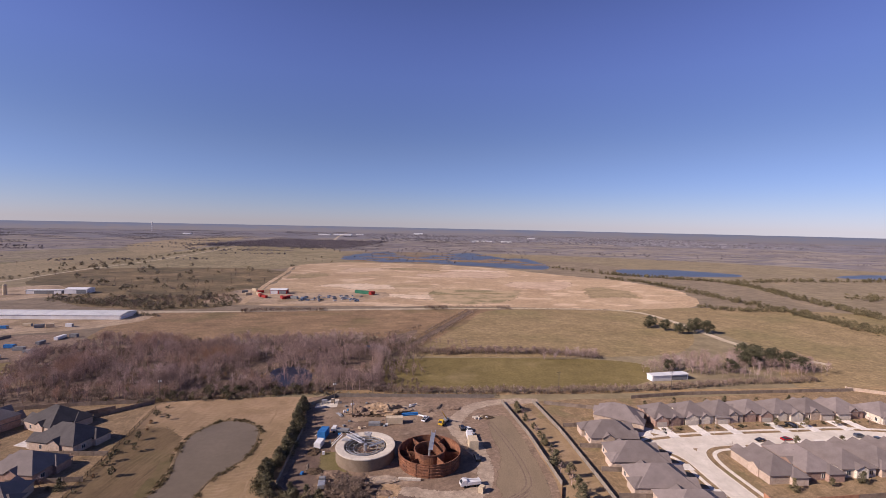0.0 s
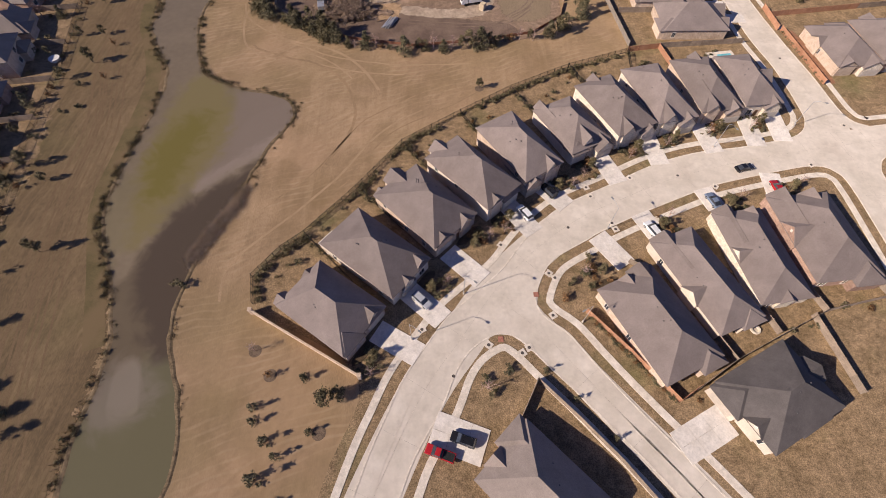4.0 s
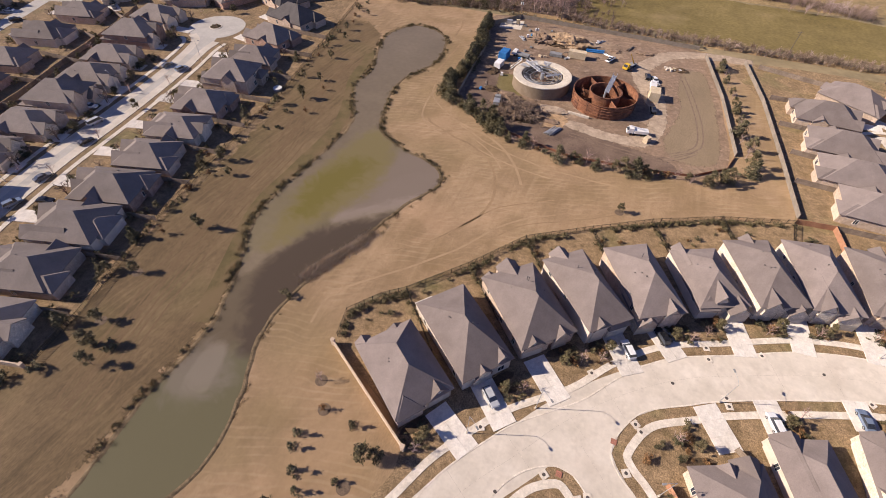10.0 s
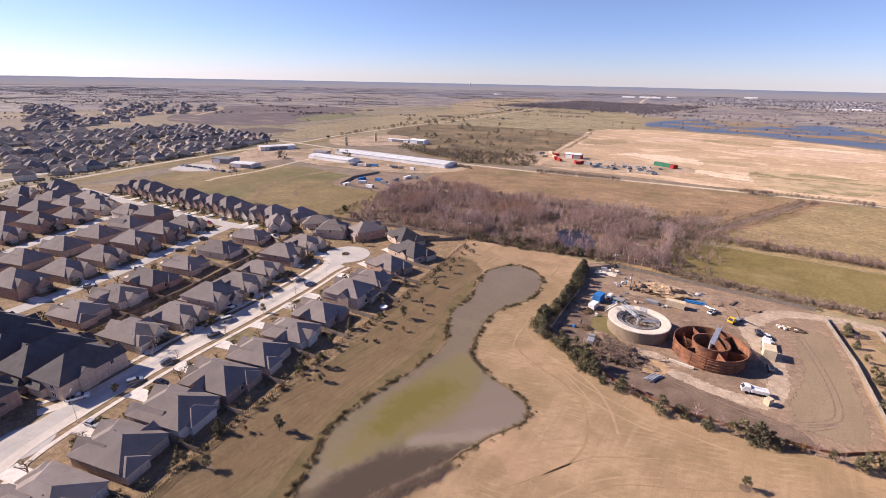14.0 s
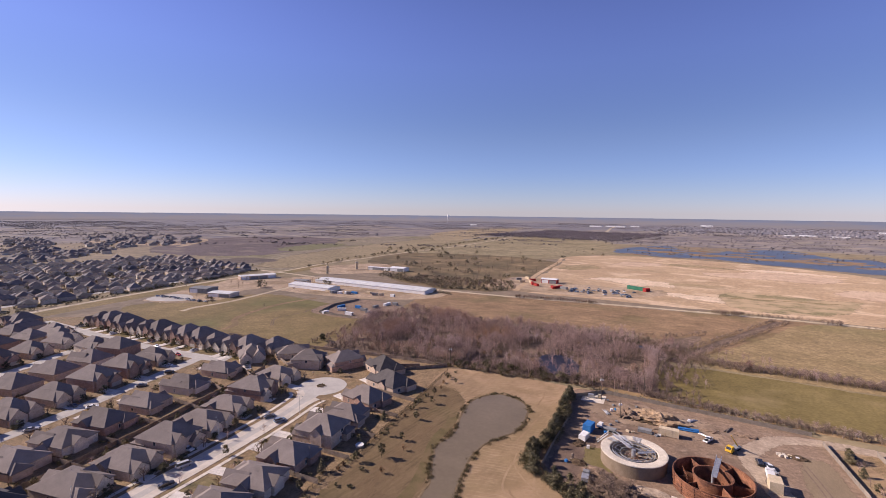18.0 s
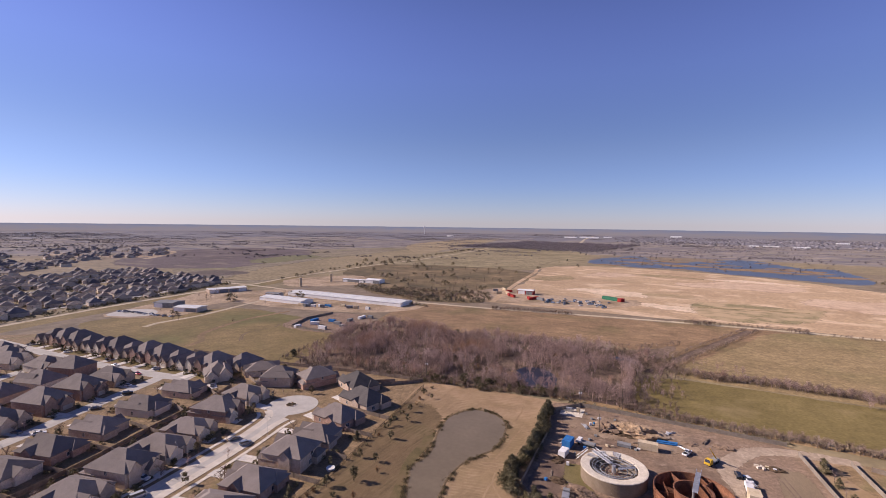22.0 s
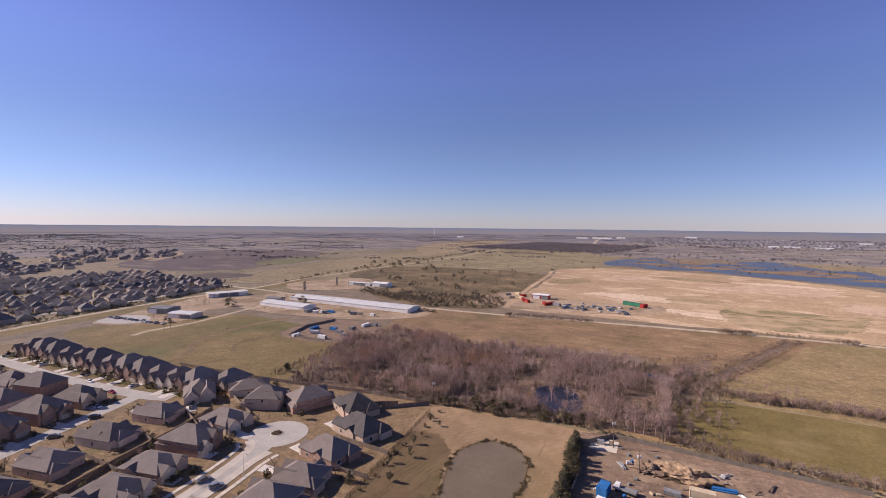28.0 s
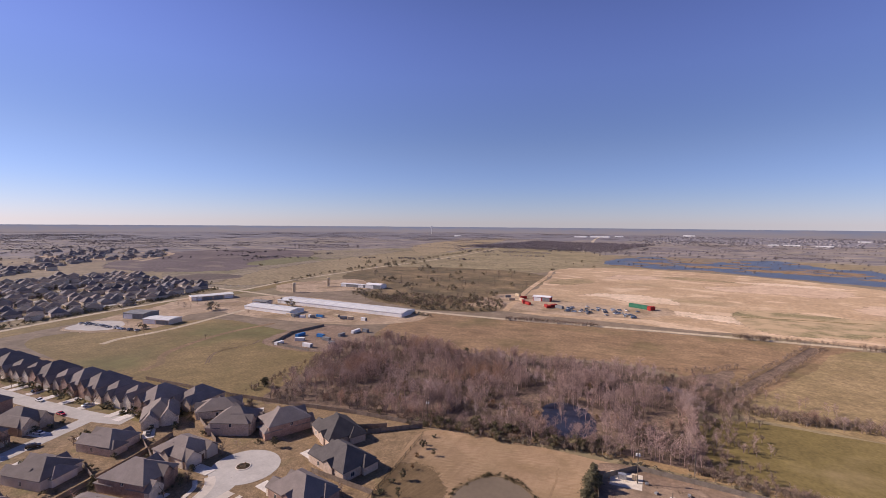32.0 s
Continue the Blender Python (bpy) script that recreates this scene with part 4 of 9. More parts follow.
# sawn joints across and along the streets
JOINT = mat("street_joint_filler", (0.49, 0.43, 0.36), (0.56, 0.49, 0.41), 0.5, 4)
for k in ("main", "south", "north_south", "top", "west_one"):
    pts, w = STREETS[k]
    line = smooth_line(pts, 4.6)
    bm = bmesh.new()
    for i in range(3, len(line) - 3, 2):
        d = (line[i + 1] - line[i - 1]).normalized()
        s_ = Vector((-d.y, d.x, 0))
        p, h = line[i] + Vector((0, 0, 0.1)), w / 2 - 0.3
        poly(bm, [p - s_ * h - d * 0.035, p + s_ * h - d * 0.035, p + s_ * h + d * 0.035, p - s_ * h + d * 0.035])
    bmesh.ops.recalc_face_normals(bm, faces=bm.faces)
    for f in bm.faces:
        if f.normal.z < 0:
            f.normal_flip()
    tagged(new("road_joint", mesh_of("road_joint", bm, JOINT)), "sawn dark joints across the concrete street", "road", kind="structure")
    ribbon("road_joint", pts, 0.06, 0.101, JOINT, "sawn dark joint along the concrete street", step=3)

# kerbs, and pavements behind their grass verges
KERBS = [
    ("left", [(-18, -6), (-13.3, 9), (-10.4, 16.3), (-7.1, 23.8), (-1.3, 32.5), (2.2, 37), (9.2, 43.3), (13.9, 47.8), (20.5, 56.4), (29.1, 64.3), (42.3, 71.1), (55, 77.6), (66.7, 81.5), (79.5, 83.5), (89.5, 85.5), (96.5, 88), (100.2, 92.5), (101, 99), (100.5, 115), (98.2, 130.6), (97, 152), (95, 170), (91, 176)]),
    ("right", [(54, -4), (44.6, 8.2), (40.2, 13.6), (35.6, 19.4), (30.6, 26.2), (26.2, 32.5), (22.6, 35.5), (20.3, 39), (21.5, 44), (25.3, 49.8), (33.7, 55), (38.2, 57.7), (48.8, 62.8), (63.3, 69), (69.2, 71.2), (84.6, 75), (95.8, 77), (100.6, 75), (102.3, 68.8), (102.4, 45)]),
    ("right", [(-9, -2), (-5.5, 7.9), (-3.1, 12.5), (0.4, 18.6), (3.2, 25.3), (6.6, 29.7), (11.3, 32.5), (14.7, 32.2), (17.9, 29.6), (20.8, 26.3), (26.3, 20.4), (32.2, 13.6), (36.8, 8.2), (48, -6)]),
    ("right", [(112, 45), (112, 70), (112.6, 76), (116, 80), (124, 82), (170, 88.3), (240, 95)]),
    ("right", [(240, 105), (170, 97.8), (124, 91.8), (116, 91.4), (112, 96), (110.4, 111), (107.7, 130.5), (105.6, 152), (104.4, 166), (106, 175), (111, 180), (120, 182.3), (150, 185.8), (180, 189.2), (212, 187.4), (260, 186)]),
    ("left", [(86, 181), (90, 185), (107.5, 189.2), (136, 193.4), (164.5, 196.7), (181, 198.8), (212, 196.7), (260, 195)]),
    ("right", [(-103.6, -45), (-114.6, -18), (-125.6, 0), (-133.3, 12), (-138.7, 28.5), (-142.2, 42.5), (-145.7, 58.5), (-148.7, 78.5), (-152.6, 100.5), (-156.6, 119), (-160.5, 133), (-161.5, 141)]),
    ("left", [(-150, 17), (-148, 25), (-148.5, 29), (-151.8, 43), (-155.3, 59), (-158.3, 79), (-162.4, 101.5), (-166.4, 119.5), (-172, 136), (-178, 141)]),
]
for side, pts in KERBS:
    line = smooth_line(pts, 1.5)
    bm = bmesh.new()
    kerb_run(bm, line)
    tagged(new("kerb", mesh_of("kerb", bm, M["walk"])), "pale concrete kerb along the street", "kerb", kind="structure")
    # the street's edge against the kerb
    ea, eb = side_lines(line, 3.2)
    edge_ = eb if side == "left" else ea
    bm = bmesh.new()
    va, vb = [bm.verts.new((p.x, p.y, 0.097)) for p in line], [bm.verts.new((p.x, p.y, 0.097)) for p in edge_]
    for i in range(len(va) - 1):
        bm.faces.new((va[i], va[i + 1], vb[i + 1], vb[i]))
    bmesh.ops.recalc_face_normals(bm, faces=bm.faces)
    tagged(new("road_edge", mesh_of("road_edge", bm, M["concrete"])), "pale concrete street edge along the kerb", "road", kind="structure")
    a, b = side_lines(line, 3.0)
    walk_line = a if side == "left" else b
    l, r = side_lines(walk_line, 0.75)
    bm = bmesh.new()
    rows = [[bm.verts.new((p.x, p.y, z)) for p in q] for q, z in ((l, 0.05), (l, 0.14), (r, 0.14), (r, 0.05))]
    for u, v in zip(rows, rows[1:]):
        for i in range(len(u) - 1):
            bm.faces.new((u[i], u[i + 1], v[i + 1], v[i]))
    tagged(new("pavement", mesh_of("pavement", bm, M["walk"])), "concrete pavement behind a grass verge", "pavement", kind="structure")


def driveway(x0, y0, x1, y1, w=5.0, name="driveway"):
    a, d = Vector((x0, y0, 0)), Vector((x1 - x0, y1 - y0, 0))
    bm = bmesh.new()
    n = d.length
    q = pose(x0, y0, 0, 0, 0, math.degrees(math.atan2(d.y, d.x)))
    k = max(2, round(n / 3.5))
    for i in range(k):
        box(bm, i * n / k + 0.015, (i + 1) * n / k - 0.015, -w / 2, -0.015, 0.02, 0.19, q)
        box(bm, i * n / k + 0.015, (i + 1) * n / k - 0.015, 0.015, w / 2, 0.02, 0.19, q)
    return tagged(new(name, mesh_of(name, bm, M["drive"])), "pale concrete driveway with tooled joints", "driveway", kind="structure")


DRIVES_A = [(-13.2, 33.4, -4.3, 28.2), (-8.6, 44, 0.6, 35.6), (1.7, 52.1, 9.3, 44.8), (16.3, 65.2, 22, 57), (24.1, 72.2, 30.6, 64.6), (40.2, 83.9, 44.6, 71.6), (55, 90.2, 56.6, 77.6), (70.3, 93.5, 71.9, 81.6), (84.2, 96.9, 83.8, 83.8), (92, 96.8, 91.5, 85.6)]
DRIVES_B = [(41.5, 48.3, 36.3, 56.2), (51.3, 53.9, 47.7, 62.4), (66.8, 63.6, 64.9, 69.8), (82.5, 65.5, 83.3, 74.6)]
for q in DRIVES_A + DRIVES_B:
    driveway(*q)
driveway(53, 15.6, 43, 10.6, 6)
driveway(8, 11, -1.5, 14.5, 6.5)
bm = bmesh.new()
box(bm, -0.55, 0.55, -0.55, 0.55, 0.0, 0.03)
pad = mesh_of("ramp_pad", bm, mat("red_brick_pad", (0.33, 0.13, 0.09), (0.42, 0.19, 0.13), 2, 9))
for x, y in ((12.2, 31.4), (20.5, 41.3)):
    ob = tagged(new("ramp_pad", pad), "red paver pad in the corner ramp", "paving", kind="structure")
    ob.location = (x, y, 0.15)

patch("mulch_strip", [(113.2, 108), (116, 108.5), (113.6, 134), (110.8, 133.6)], 0.08, mat("cedar_mulch", (0.22, 0.105, 0.06), (0.33, 0.17, 0.10), 0.8, 6, grain=0.3), "strip of orange cedar mulch inside the fence", "mulch", step=2, rough=0.3)
# the far plain, out to the horizon, haze put into its greyed lilac colours
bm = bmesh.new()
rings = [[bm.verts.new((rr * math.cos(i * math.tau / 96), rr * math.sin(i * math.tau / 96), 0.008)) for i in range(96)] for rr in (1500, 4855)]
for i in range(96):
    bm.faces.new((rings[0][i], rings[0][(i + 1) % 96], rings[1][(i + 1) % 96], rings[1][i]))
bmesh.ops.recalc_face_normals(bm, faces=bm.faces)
tagged(new("ground_far", mesh_of("ground_far", bm, two_scale(field_mosaic(mat("far_plain", (0.222, 0.19, 0.166), (0.30, 0.255, 0.22), 0.004, 0.03, grain=0.2, bump=0), 500, 0.4), (0.185, 0.155, 0.158), 0.005, 0.48, 0.58, 0.75, (4, 2.6)))), "far plain of fields and woods with haze in its colour", "ground", kind="structure")
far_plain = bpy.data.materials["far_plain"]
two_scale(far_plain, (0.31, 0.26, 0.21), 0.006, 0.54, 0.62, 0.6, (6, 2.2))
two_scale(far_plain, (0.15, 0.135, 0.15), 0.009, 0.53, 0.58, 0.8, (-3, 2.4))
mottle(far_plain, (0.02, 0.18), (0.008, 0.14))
# outermost ring: distance haze painted in as a bluer grey
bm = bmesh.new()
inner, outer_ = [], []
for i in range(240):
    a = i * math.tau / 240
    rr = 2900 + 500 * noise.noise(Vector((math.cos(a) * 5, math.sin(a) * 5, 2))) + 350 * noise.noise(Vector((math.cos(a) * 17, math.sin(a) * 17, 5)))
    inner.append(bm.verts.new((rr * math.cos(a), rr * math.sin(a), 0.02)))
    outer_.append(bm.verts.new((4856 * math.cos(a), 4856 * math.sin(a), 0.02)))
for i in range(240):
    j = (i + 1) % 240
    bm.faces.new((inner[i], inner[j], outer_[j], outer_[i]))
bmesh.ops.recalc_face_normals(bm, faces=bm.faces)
FAR_HAZED = two_scale(two_scale(mat("far_hazed_woods_and_fields", (0.165, 0.152, 0.165), (0.225, 0.203, 0.205), 0.004, 0.03, grain=0.15, bump=0), (0.27, 0.235, 0.215), 0.006, 0.54, 0.62, 0.7, (5, 3.0)), (0.135, 0.128, 0.15), 0.005, 0.52, 0.6, 0.7, (-3, 3.5))
tagged(new("ground_woods", mesh_of("ground_woods", bm, FAR_HAZED)), "farthest plain of woods and fields, painted haze-grey", "ground", kind="structure")
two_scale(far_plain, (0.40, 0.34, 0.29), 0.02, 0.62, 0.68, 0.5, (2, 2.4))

for name_ in ("dug_soil", "site_dry_turf", "scrub_grass", "far_tan_pasture", "far_tan_grass", "ploughed_earth", "thin_green_turf"):
    mottle(bpy.data.materials[name_], *(((0.6, 0.16), (0.2, 0.12)) if name_ in ("dug_soil", "site_dry_turf") else ((0.06, 0.24), (0.02, 0.16))))
# ---------------------------------------------------------------- houses
M["roof"] = mat("brown_grey_shingles", (0.19, 0.153, 0.138), (0.236, 0.193, 0.175), 0.25, 9.0, grain=0.12, vary=0.16, bump=0.5)
M["roof_dark"] = mat("dark_shingles", (0.205, 0.168, 0.148), (0.255, 0.21, 0.186), 0.25, 9.0, grain=0.12, vary=0.2, bump=0.5)
M["roof_charcoal"] = mottle(mat("charcoal_shingles", (0.088, 0.077, 0.073), (0.122, 0.106, 0.10), 0.3, 9.0, grain=0.12, vary=0.12, bump=0.5), (1.6, 0.06))
M["brick_tan"] = mat("tan_brick", (0.45, 0.335, 0.25), (0.58, 0.455, 0.355), 0.8, 9.0, grain=0.2, vary=0.14, bump=0.4)
M["brick_red"] = mat("red_brown_brick", (0.30, 0.185, 0.14), (0.43, 0.29, 0.225), 0.8, 9.0, grain=0.25, vary=0.25, bump=0.4)
M["stone"] = mat("cream_stone", (0.55, 0.46, 0.36), (0.72, 0.63, 0.52), 1.2, 5.0, grain=0.2, vary=0.1, bump=0.5)
M["siding"] = mat("cream_siding", (0.56, 0.46, 0.37), (0.68, 0.58, 0.48), 0.3, 5.0, grain=0.08, vary=0.12, bump=0.1)
M["trim"] = mat("painted_trim", (0.62, 0.57, 0.50), (0.72, 0.67, 0.60), 0.5, 5.0, grain=0.08, bump=0)
M["glass"] = mat("window_glass", (0.03, 0.035, 0.045), (0.06, 0.065, 0.08), 0.5, 2.0, rough=0.08, spec=0.6, bump=0, grain=0.1)
M["door"] = mat("front_door_wood", (0.10, 0.055, 0.035), (0.17, 0.09, 0.055), 2, 9, rough=0.5)
M["garage"] = mat("garage_door_paint", (0.46, 0.40, 0.33), (0.56, 0.49, 0.42), 1, 6, rough=0.6, grain=0.08, vary=0.2)
M["pipe"] = mat("roof_vent_metal", (0.10, 0.09, 0.085), (0.2, 0.18, 0.17), 3, 9, rough=0.5, metal=0.3)


for key_ in ("roof", "roof_dark"):
    mottle(M[key_], (2.5, 0.05), (0.3, 0.05))
for key_ in ("brick_tan", "brick_red", "stone"):
    mottle(M[key_], (2.5, 0.14))


def hip(bm, x0, x1, y0, y1, z, pitch, over=0.45, ridge=None):
    """A hipped roof with eaves thickness over a rectangle; the ridge lies along the longer side, or from y to y at a height as given."""
    x0, x1, y0, y1 = x0 - over, x1 + over, y0 - over, y1 + over
    w, d = x1 - x0, y1 - y0
    h = min(w, d) / 2 * pitch
    base = [(x0, y0), (x1, y0), (x1, y1), (x0, y1)]
    lo = [bm.verts.new((x, y, z - 0.18)) for x, y in base]
    hi = [bm.verts.new((x, y, z)) for x, y in base]
    if ridge:
        h = ridge[2]
        a, b = bm.verts.new(((x0 + x1) / 2, ridge[0], z + h)), bm.verts.new(((x0 + x1) / 2, ridge[1], z + h))
        faces = [(hi[0], hi[1], a), (hi[1], hi[2], b, a), (hi[2], hi[3], b), (hi[3], hi[0], a, b)]
    elif w <= d:
        a, b = bm.verts.new(((x0 + x1) / 2, y0 + w / 2, z + h)), bm.verts.new(((x0 + x1) / 2, y1 - w / 2, z + h))
        faces = [(hi[0], hi[1], a), (hi[1], hi[2], b, a), (hi[2], hi[3], b), (hi[3], hi[0], a, b)]
    else:
        a, b = bm.verts.new((x0 + d / 2, (y0 + y1) / 2, z + h)), bm.verts.new((x1 - d / 2, (y0 + y1) / 2, z + h))
        faces = [(hi[0], hi[1], b, a), (hi[1], hi[2], b), (hi[2], hi[3], a, b), (hi[3], hi[0], a)]
    for f in faces:
        bm.faces.new(f)
    for i in range(4):
        j = (i + 1) % 4
        bm.faces.new((lo[i], lo[j], hi[j], hi[i]))
    bm.faces.new(lo[::-1])
    return z + h


def gable_roof(bm, x0, x1, y0, y1, z, pitch, over=0.35):
    """A gabled roof whose ridge runs along y, from the gable end at y0 back to y1."""
    xm, h = (x0 + x1) / 2, (x1 - x0) / 2 * pitch
    e = over
    t = 0.16
    a = [(x0 - e, y0 - e, z - e * pitch), (xm, y0 - e, z + h), (x1 + e, y0 - e, z - e * pitch)]
    b = [(x0 - e, y1, z - e * pitch), (xm, y1, z + h), (x1 + e, y1, z - e * pitch)]
    top = [[bm.verts.new((x, y, zz + t)) for x, y, zz in s] for s in (a, b)]
    low = [[bm.verts.new((x, y, zz)) for x, y, zz in s] for s in (a, b)]
    for i in range(2):
        bm.faces.new((top[0][i], top[0][i + 1], top[1][i + 1], top[1][i]))
        bm.faces.new((low[0][i + 1], low[0][i], low[1][i], low[1][i + 1]))
        bm.faces.new((low[0][i], low[0][i + 1], top[0][i + 1], top[0][i]))
    bm.faces.new((low[0][0], top[0][0], top[1][0], low[1][0]))
    bm.faces.new((top[0][2], low[0][2], low[1][2], top[1][2]))


def gable_wall(bm, x0, x1, y0, y1, z0, z, pitch):
    xm, h = (x0 + x1) / 2, (x1 - x0) / 2 * pitch
    f = [bm.verts.new(p) for p in ((x0, y0, z0), (x1, y0, z0), (x1, y0, z), (xm, y0, z + h), (x0, y0, z))]
    k = [bm.verts.new(p) for p in ((x0, y1, z0), (x1, y1, z0), (x1, y1, z), (xm, y1, z + h), (x0, y1, z))]
    bm.faces.new(f)
    bm.faces.new(k[::-1])
    for i in range(5):
        j = (i + 1) % 5
        bm.faces.new((f[j], f[i], k[i], k[j]))


def window(parent, x, y, z, w, h, face):
    """A framed window on the wall facing -y (0), +x (1), +y (2) or -x (3)."""
    m = pose(x, y, z, 0, 0, 90 * face)
    bm = bmesh.new()
    for x0, x1, z0, z1 in ((-w / 2 - 0.1, -w / 2, -0.1, h + 0.1), (w / 2, w / 2 + 0.1, -0.1, h + 0.1), (-w / 2, w / 2, -0.1, 0), (-w / 2, w / 2, h, h + 0.1), (-0.03, 0.03, 0, h)):
        box(bm, x0, x1, -0.07, 0.02, z0, z1, m)
    fr = part("window", bm, M["trim"], parent)
    bm = bmesh.new()
    box(bm, -w / 2, w / 2, -0.03, 0.02, 0, h, m)
    part("pane", bm, M["glass"], fr)
    return fr


SIDE = {}


def wing(ob, kind, x0, x1, y0, y1, eave, pitch, wall, roof, vent=True):
    """One wing of a house with its own roof: a hip, a flat canopy, or a gable that faces front, back, left or right."""
    cx, cy, w, d = (x0 + x1) / 2, (y0 + y1) / 2, x1 - x0, y1 - y0
    if kind in ("hip", "flat"):
        bm = bmesh.new()
        box(bm, x0, x1, y0, y1, -0.1, eave - 0.15)
        part("wing_wall", bm, M[wall], ob)
        bm = bmesh.new()
        if kind == "hip":
            hip(bm, x0, x1, y0, y1, eave, pitch, 0.4)
        else:
            box(bm, x0 - 0.2, x1 + 0.2, y0 - 0.2, y1 + 0.2, eave - 0.15, eave)
        part("wing_roof", bm, M[roof if kind == "hip" else "trim"], ob)
        return
    turn = {"front": 0, "right": 90, "back": 180, "left": 270}[kind]
    if turn in (90, 270):
        w, d = d, w
    m = Matrix.Translation((cx, cy, 0)) @ Matrix.Rotation(radians(turn), 4, "Z")
    bm = bmesh.new()
    gable_wall(bm, -w / 2, w / 2, -d / 2, -d / 2 + min(2.5, d * 0.5), -0.1, eave - 0.15, pitch)
    bmesh.ops.transform(bm, matrix=m, verts=bm.verts)
    part("gable_wall", bm, M[wall], ob)
    bm = bmesh.new()
    gable_roof(bm, -w / 2, w / 2, -d / 2, d / 2, eave, pitch, 0.3)
    bmesh.ops.transform(bm, matrix=m, verts=bm.verts)
    part("gable_roof", bm, M[roof], ob)
    if not vent:
        return
    # a small louvred vent high in the gable
    bm = bmesh.new()
    hz = eave + w / 2 * pitch * 0.35
    for k in range(3):
        box(bm, -0.3, 0.3, -d / 2 - 0.05, -d / 2 + 0.02, hz + k * 0.24, hz + k * 0.24 + 0.18, m)
    part("gable_vent", bm, M["trim"], ob)


def house(w, d, eave, wall, roof, label, seed, detail=2, pitch=0.78, storeys=1, flip=None, panes=3, wings=None, ridge=None):
    """A brick house with its front on -y: hipped main roof, wings and gables, garage, windows. Returned at the origin.
    wings: (kind, u0, u1, v0, v1, eaves, pitch) in halves of the width and depth; u towards the garage side."""
    r = random.Random(seed)
    ob = tagged(new("house"), label, "house", group="suburban houses")
    x0, x1, y0, y1 = -w / 2, w / 2, -d / 2, d / 2
    flip = flip or (-1 if r.random() < 0.5 else 1)
    SIDE[seed] = flip
    low = min(eave, 3.1)
    if wings is None:
        e2 = eave if storeys > 1 else low
        wings = r.choice((
            [("front", 0.1, 0.97, -1.14, 0.1, low, pitch * 1.05), ("front", -0.75, -0.1, -1.06, -0.1, e2, pitch * 1.2), ("hip", -1.0, -0.1, 0.4, 1.16, low, pitch), ("right", 0.3, 1.08, -0.1, 0.42, eave, pitch)],
            [("front", 0.08, 0.95, -1.12, -0.2, low, pitch * 1.1), ("front", -0.95, -0.2, -1.04, 0.1, eave, pitch * 1.1), ("hip", 0.1, 1.0, 0.4, 1.14, low, pitch), ("left", -1.07, -0.3, 0.0, 0.5, eave, pitch)],
            [("hip", 0.05, 0.98, -1.16, 0.2, low, pitch), ("front", -0.6, 0.0, -1.05, -0.2, eave, pitch * 1.25), ("back", -0.3, 0.4, 0.2, 1.12, eave, pitch), ("hip", -1.06, -0.3, -0.2, 0.6, low, pitch)]))
    bm = bmesh.new()
    box(bm, x0, x1, y0, y1, -0.1, eave - 0.15)
    part("wall", bm, M[wall], ob)
    bm = bmesh.new()
    hip(bm, x0, x1, y0, y1, eave, pitch, ridge=(y0 + d * ridge[0], y0 + d * ridge[1], ridge[2]) if ridge else None)
    part("roof", bm, M[roof], ob)
    top = ridge[2] if ridge else min(w, d) / 2 * pitch
    gx, g0 = flip * w * 0.24, y0 - d * 0.06
    stone = M["stone" if r.random() < 0.4 else wall]
    for k, (kind, u0, u1, v0, v1, ev, pt) in enumerate(wings if detail > 1 else wings[:2]):
        u0, u1 = (u * 0.985 if abs(abs(u) - 1) < 0.001 else u for u in (u0, u1))
        a, b = sorted((flip * u0 * w / 2, flip * u1 * w / 2))
        if flip < 0 and kind in ("left", "right"):
            kind = "left" if kind == "right" else "right"
        wing(ob, kind, a, b, v0 * d / 2, v1 * d / 2, ev, pt, wall if k or stone is M[wall] else "stone", roof, seed < 100)
        if not k:
            gx, g0 = (a + b) / 2, v0 * d / 2
    if not detail:
        return ob
    bm = bmesh.new()
    for i in range(4):
        box(bm, gx - 2.3, gx + 2.3, g0 - 0.06, g0 + 0.02, 0.02 + i * 0.53, 0.52 + i * 0.53)
    part("garage_door", bm, M["garage"], ob, "panelled garage door")
    if detail > 1:
        bm = bmesh.new()
        box(bm, -flip * 0.9 - 0.5, -flip * 0.9 + 0.5, y0 - 0.06, y0 + 0.02, 0.1, 2.2)
        part("door", bm, M["door"], ob, "dark wooden front door")
        window(ob, -flip * w * 0.3, y0, 0.9, 1.5, 1.6, 0)
        for q in range(storeys):
            for face, n in ((1, panes), (3, panes), (2, panes)):
                span = d if face in (1, 3) else w
                for i in range(n):
                    if r.random() < (0.25 if face == 2 else 0.5):
                        continue
                    u = (i + 0.5) / n * span - span / 2 + r.uniform(-0.6, 0.6)
                    px, py = ((x1, u) if face == 1 else (x0, u) if face == 3 else (u, y1))
                    window(ob, px, py, 0.9 + 2.8 * q if eave > 5 or not q else 2.6, 1.0 + 0.5 * (face == 2), 1.5 if eave > 5 or not q else 0.9, face)
        # vents and flues standing through the roof
        for i in range(5 if seed < 80 else 3 if seed < 100 else 1):
            bm = bmesh.new()
            px, py = r.uniform(-0.3, 0.3) * w, r.uniform(-0.12, 0.2) * d
            hz = eave + (1 - abs(px) / (w / 2)) * top * (1 - max(0, abs(py) / d - 0.1))
            tube(bm, (px, py, hz - 0.9), (px, py, hz + 0.35), 0.08, n=6)
            tube(bm, (px, py, hz + 0.3), (px, py, hz + 0.42), 0.15, n=6)
            part("roof_vent", bm, M["pipe"], ob)
    return ob


def place(ob, x, y, deg):
    """Front faces -y at 0 degrees; turned anticlockwise by deg."""
    ob.matrix_basis = pose(x, y, 0, 0, 0, deg)
    return ob


DRIVE_SPOTS, YARD_SPOTS = [], []


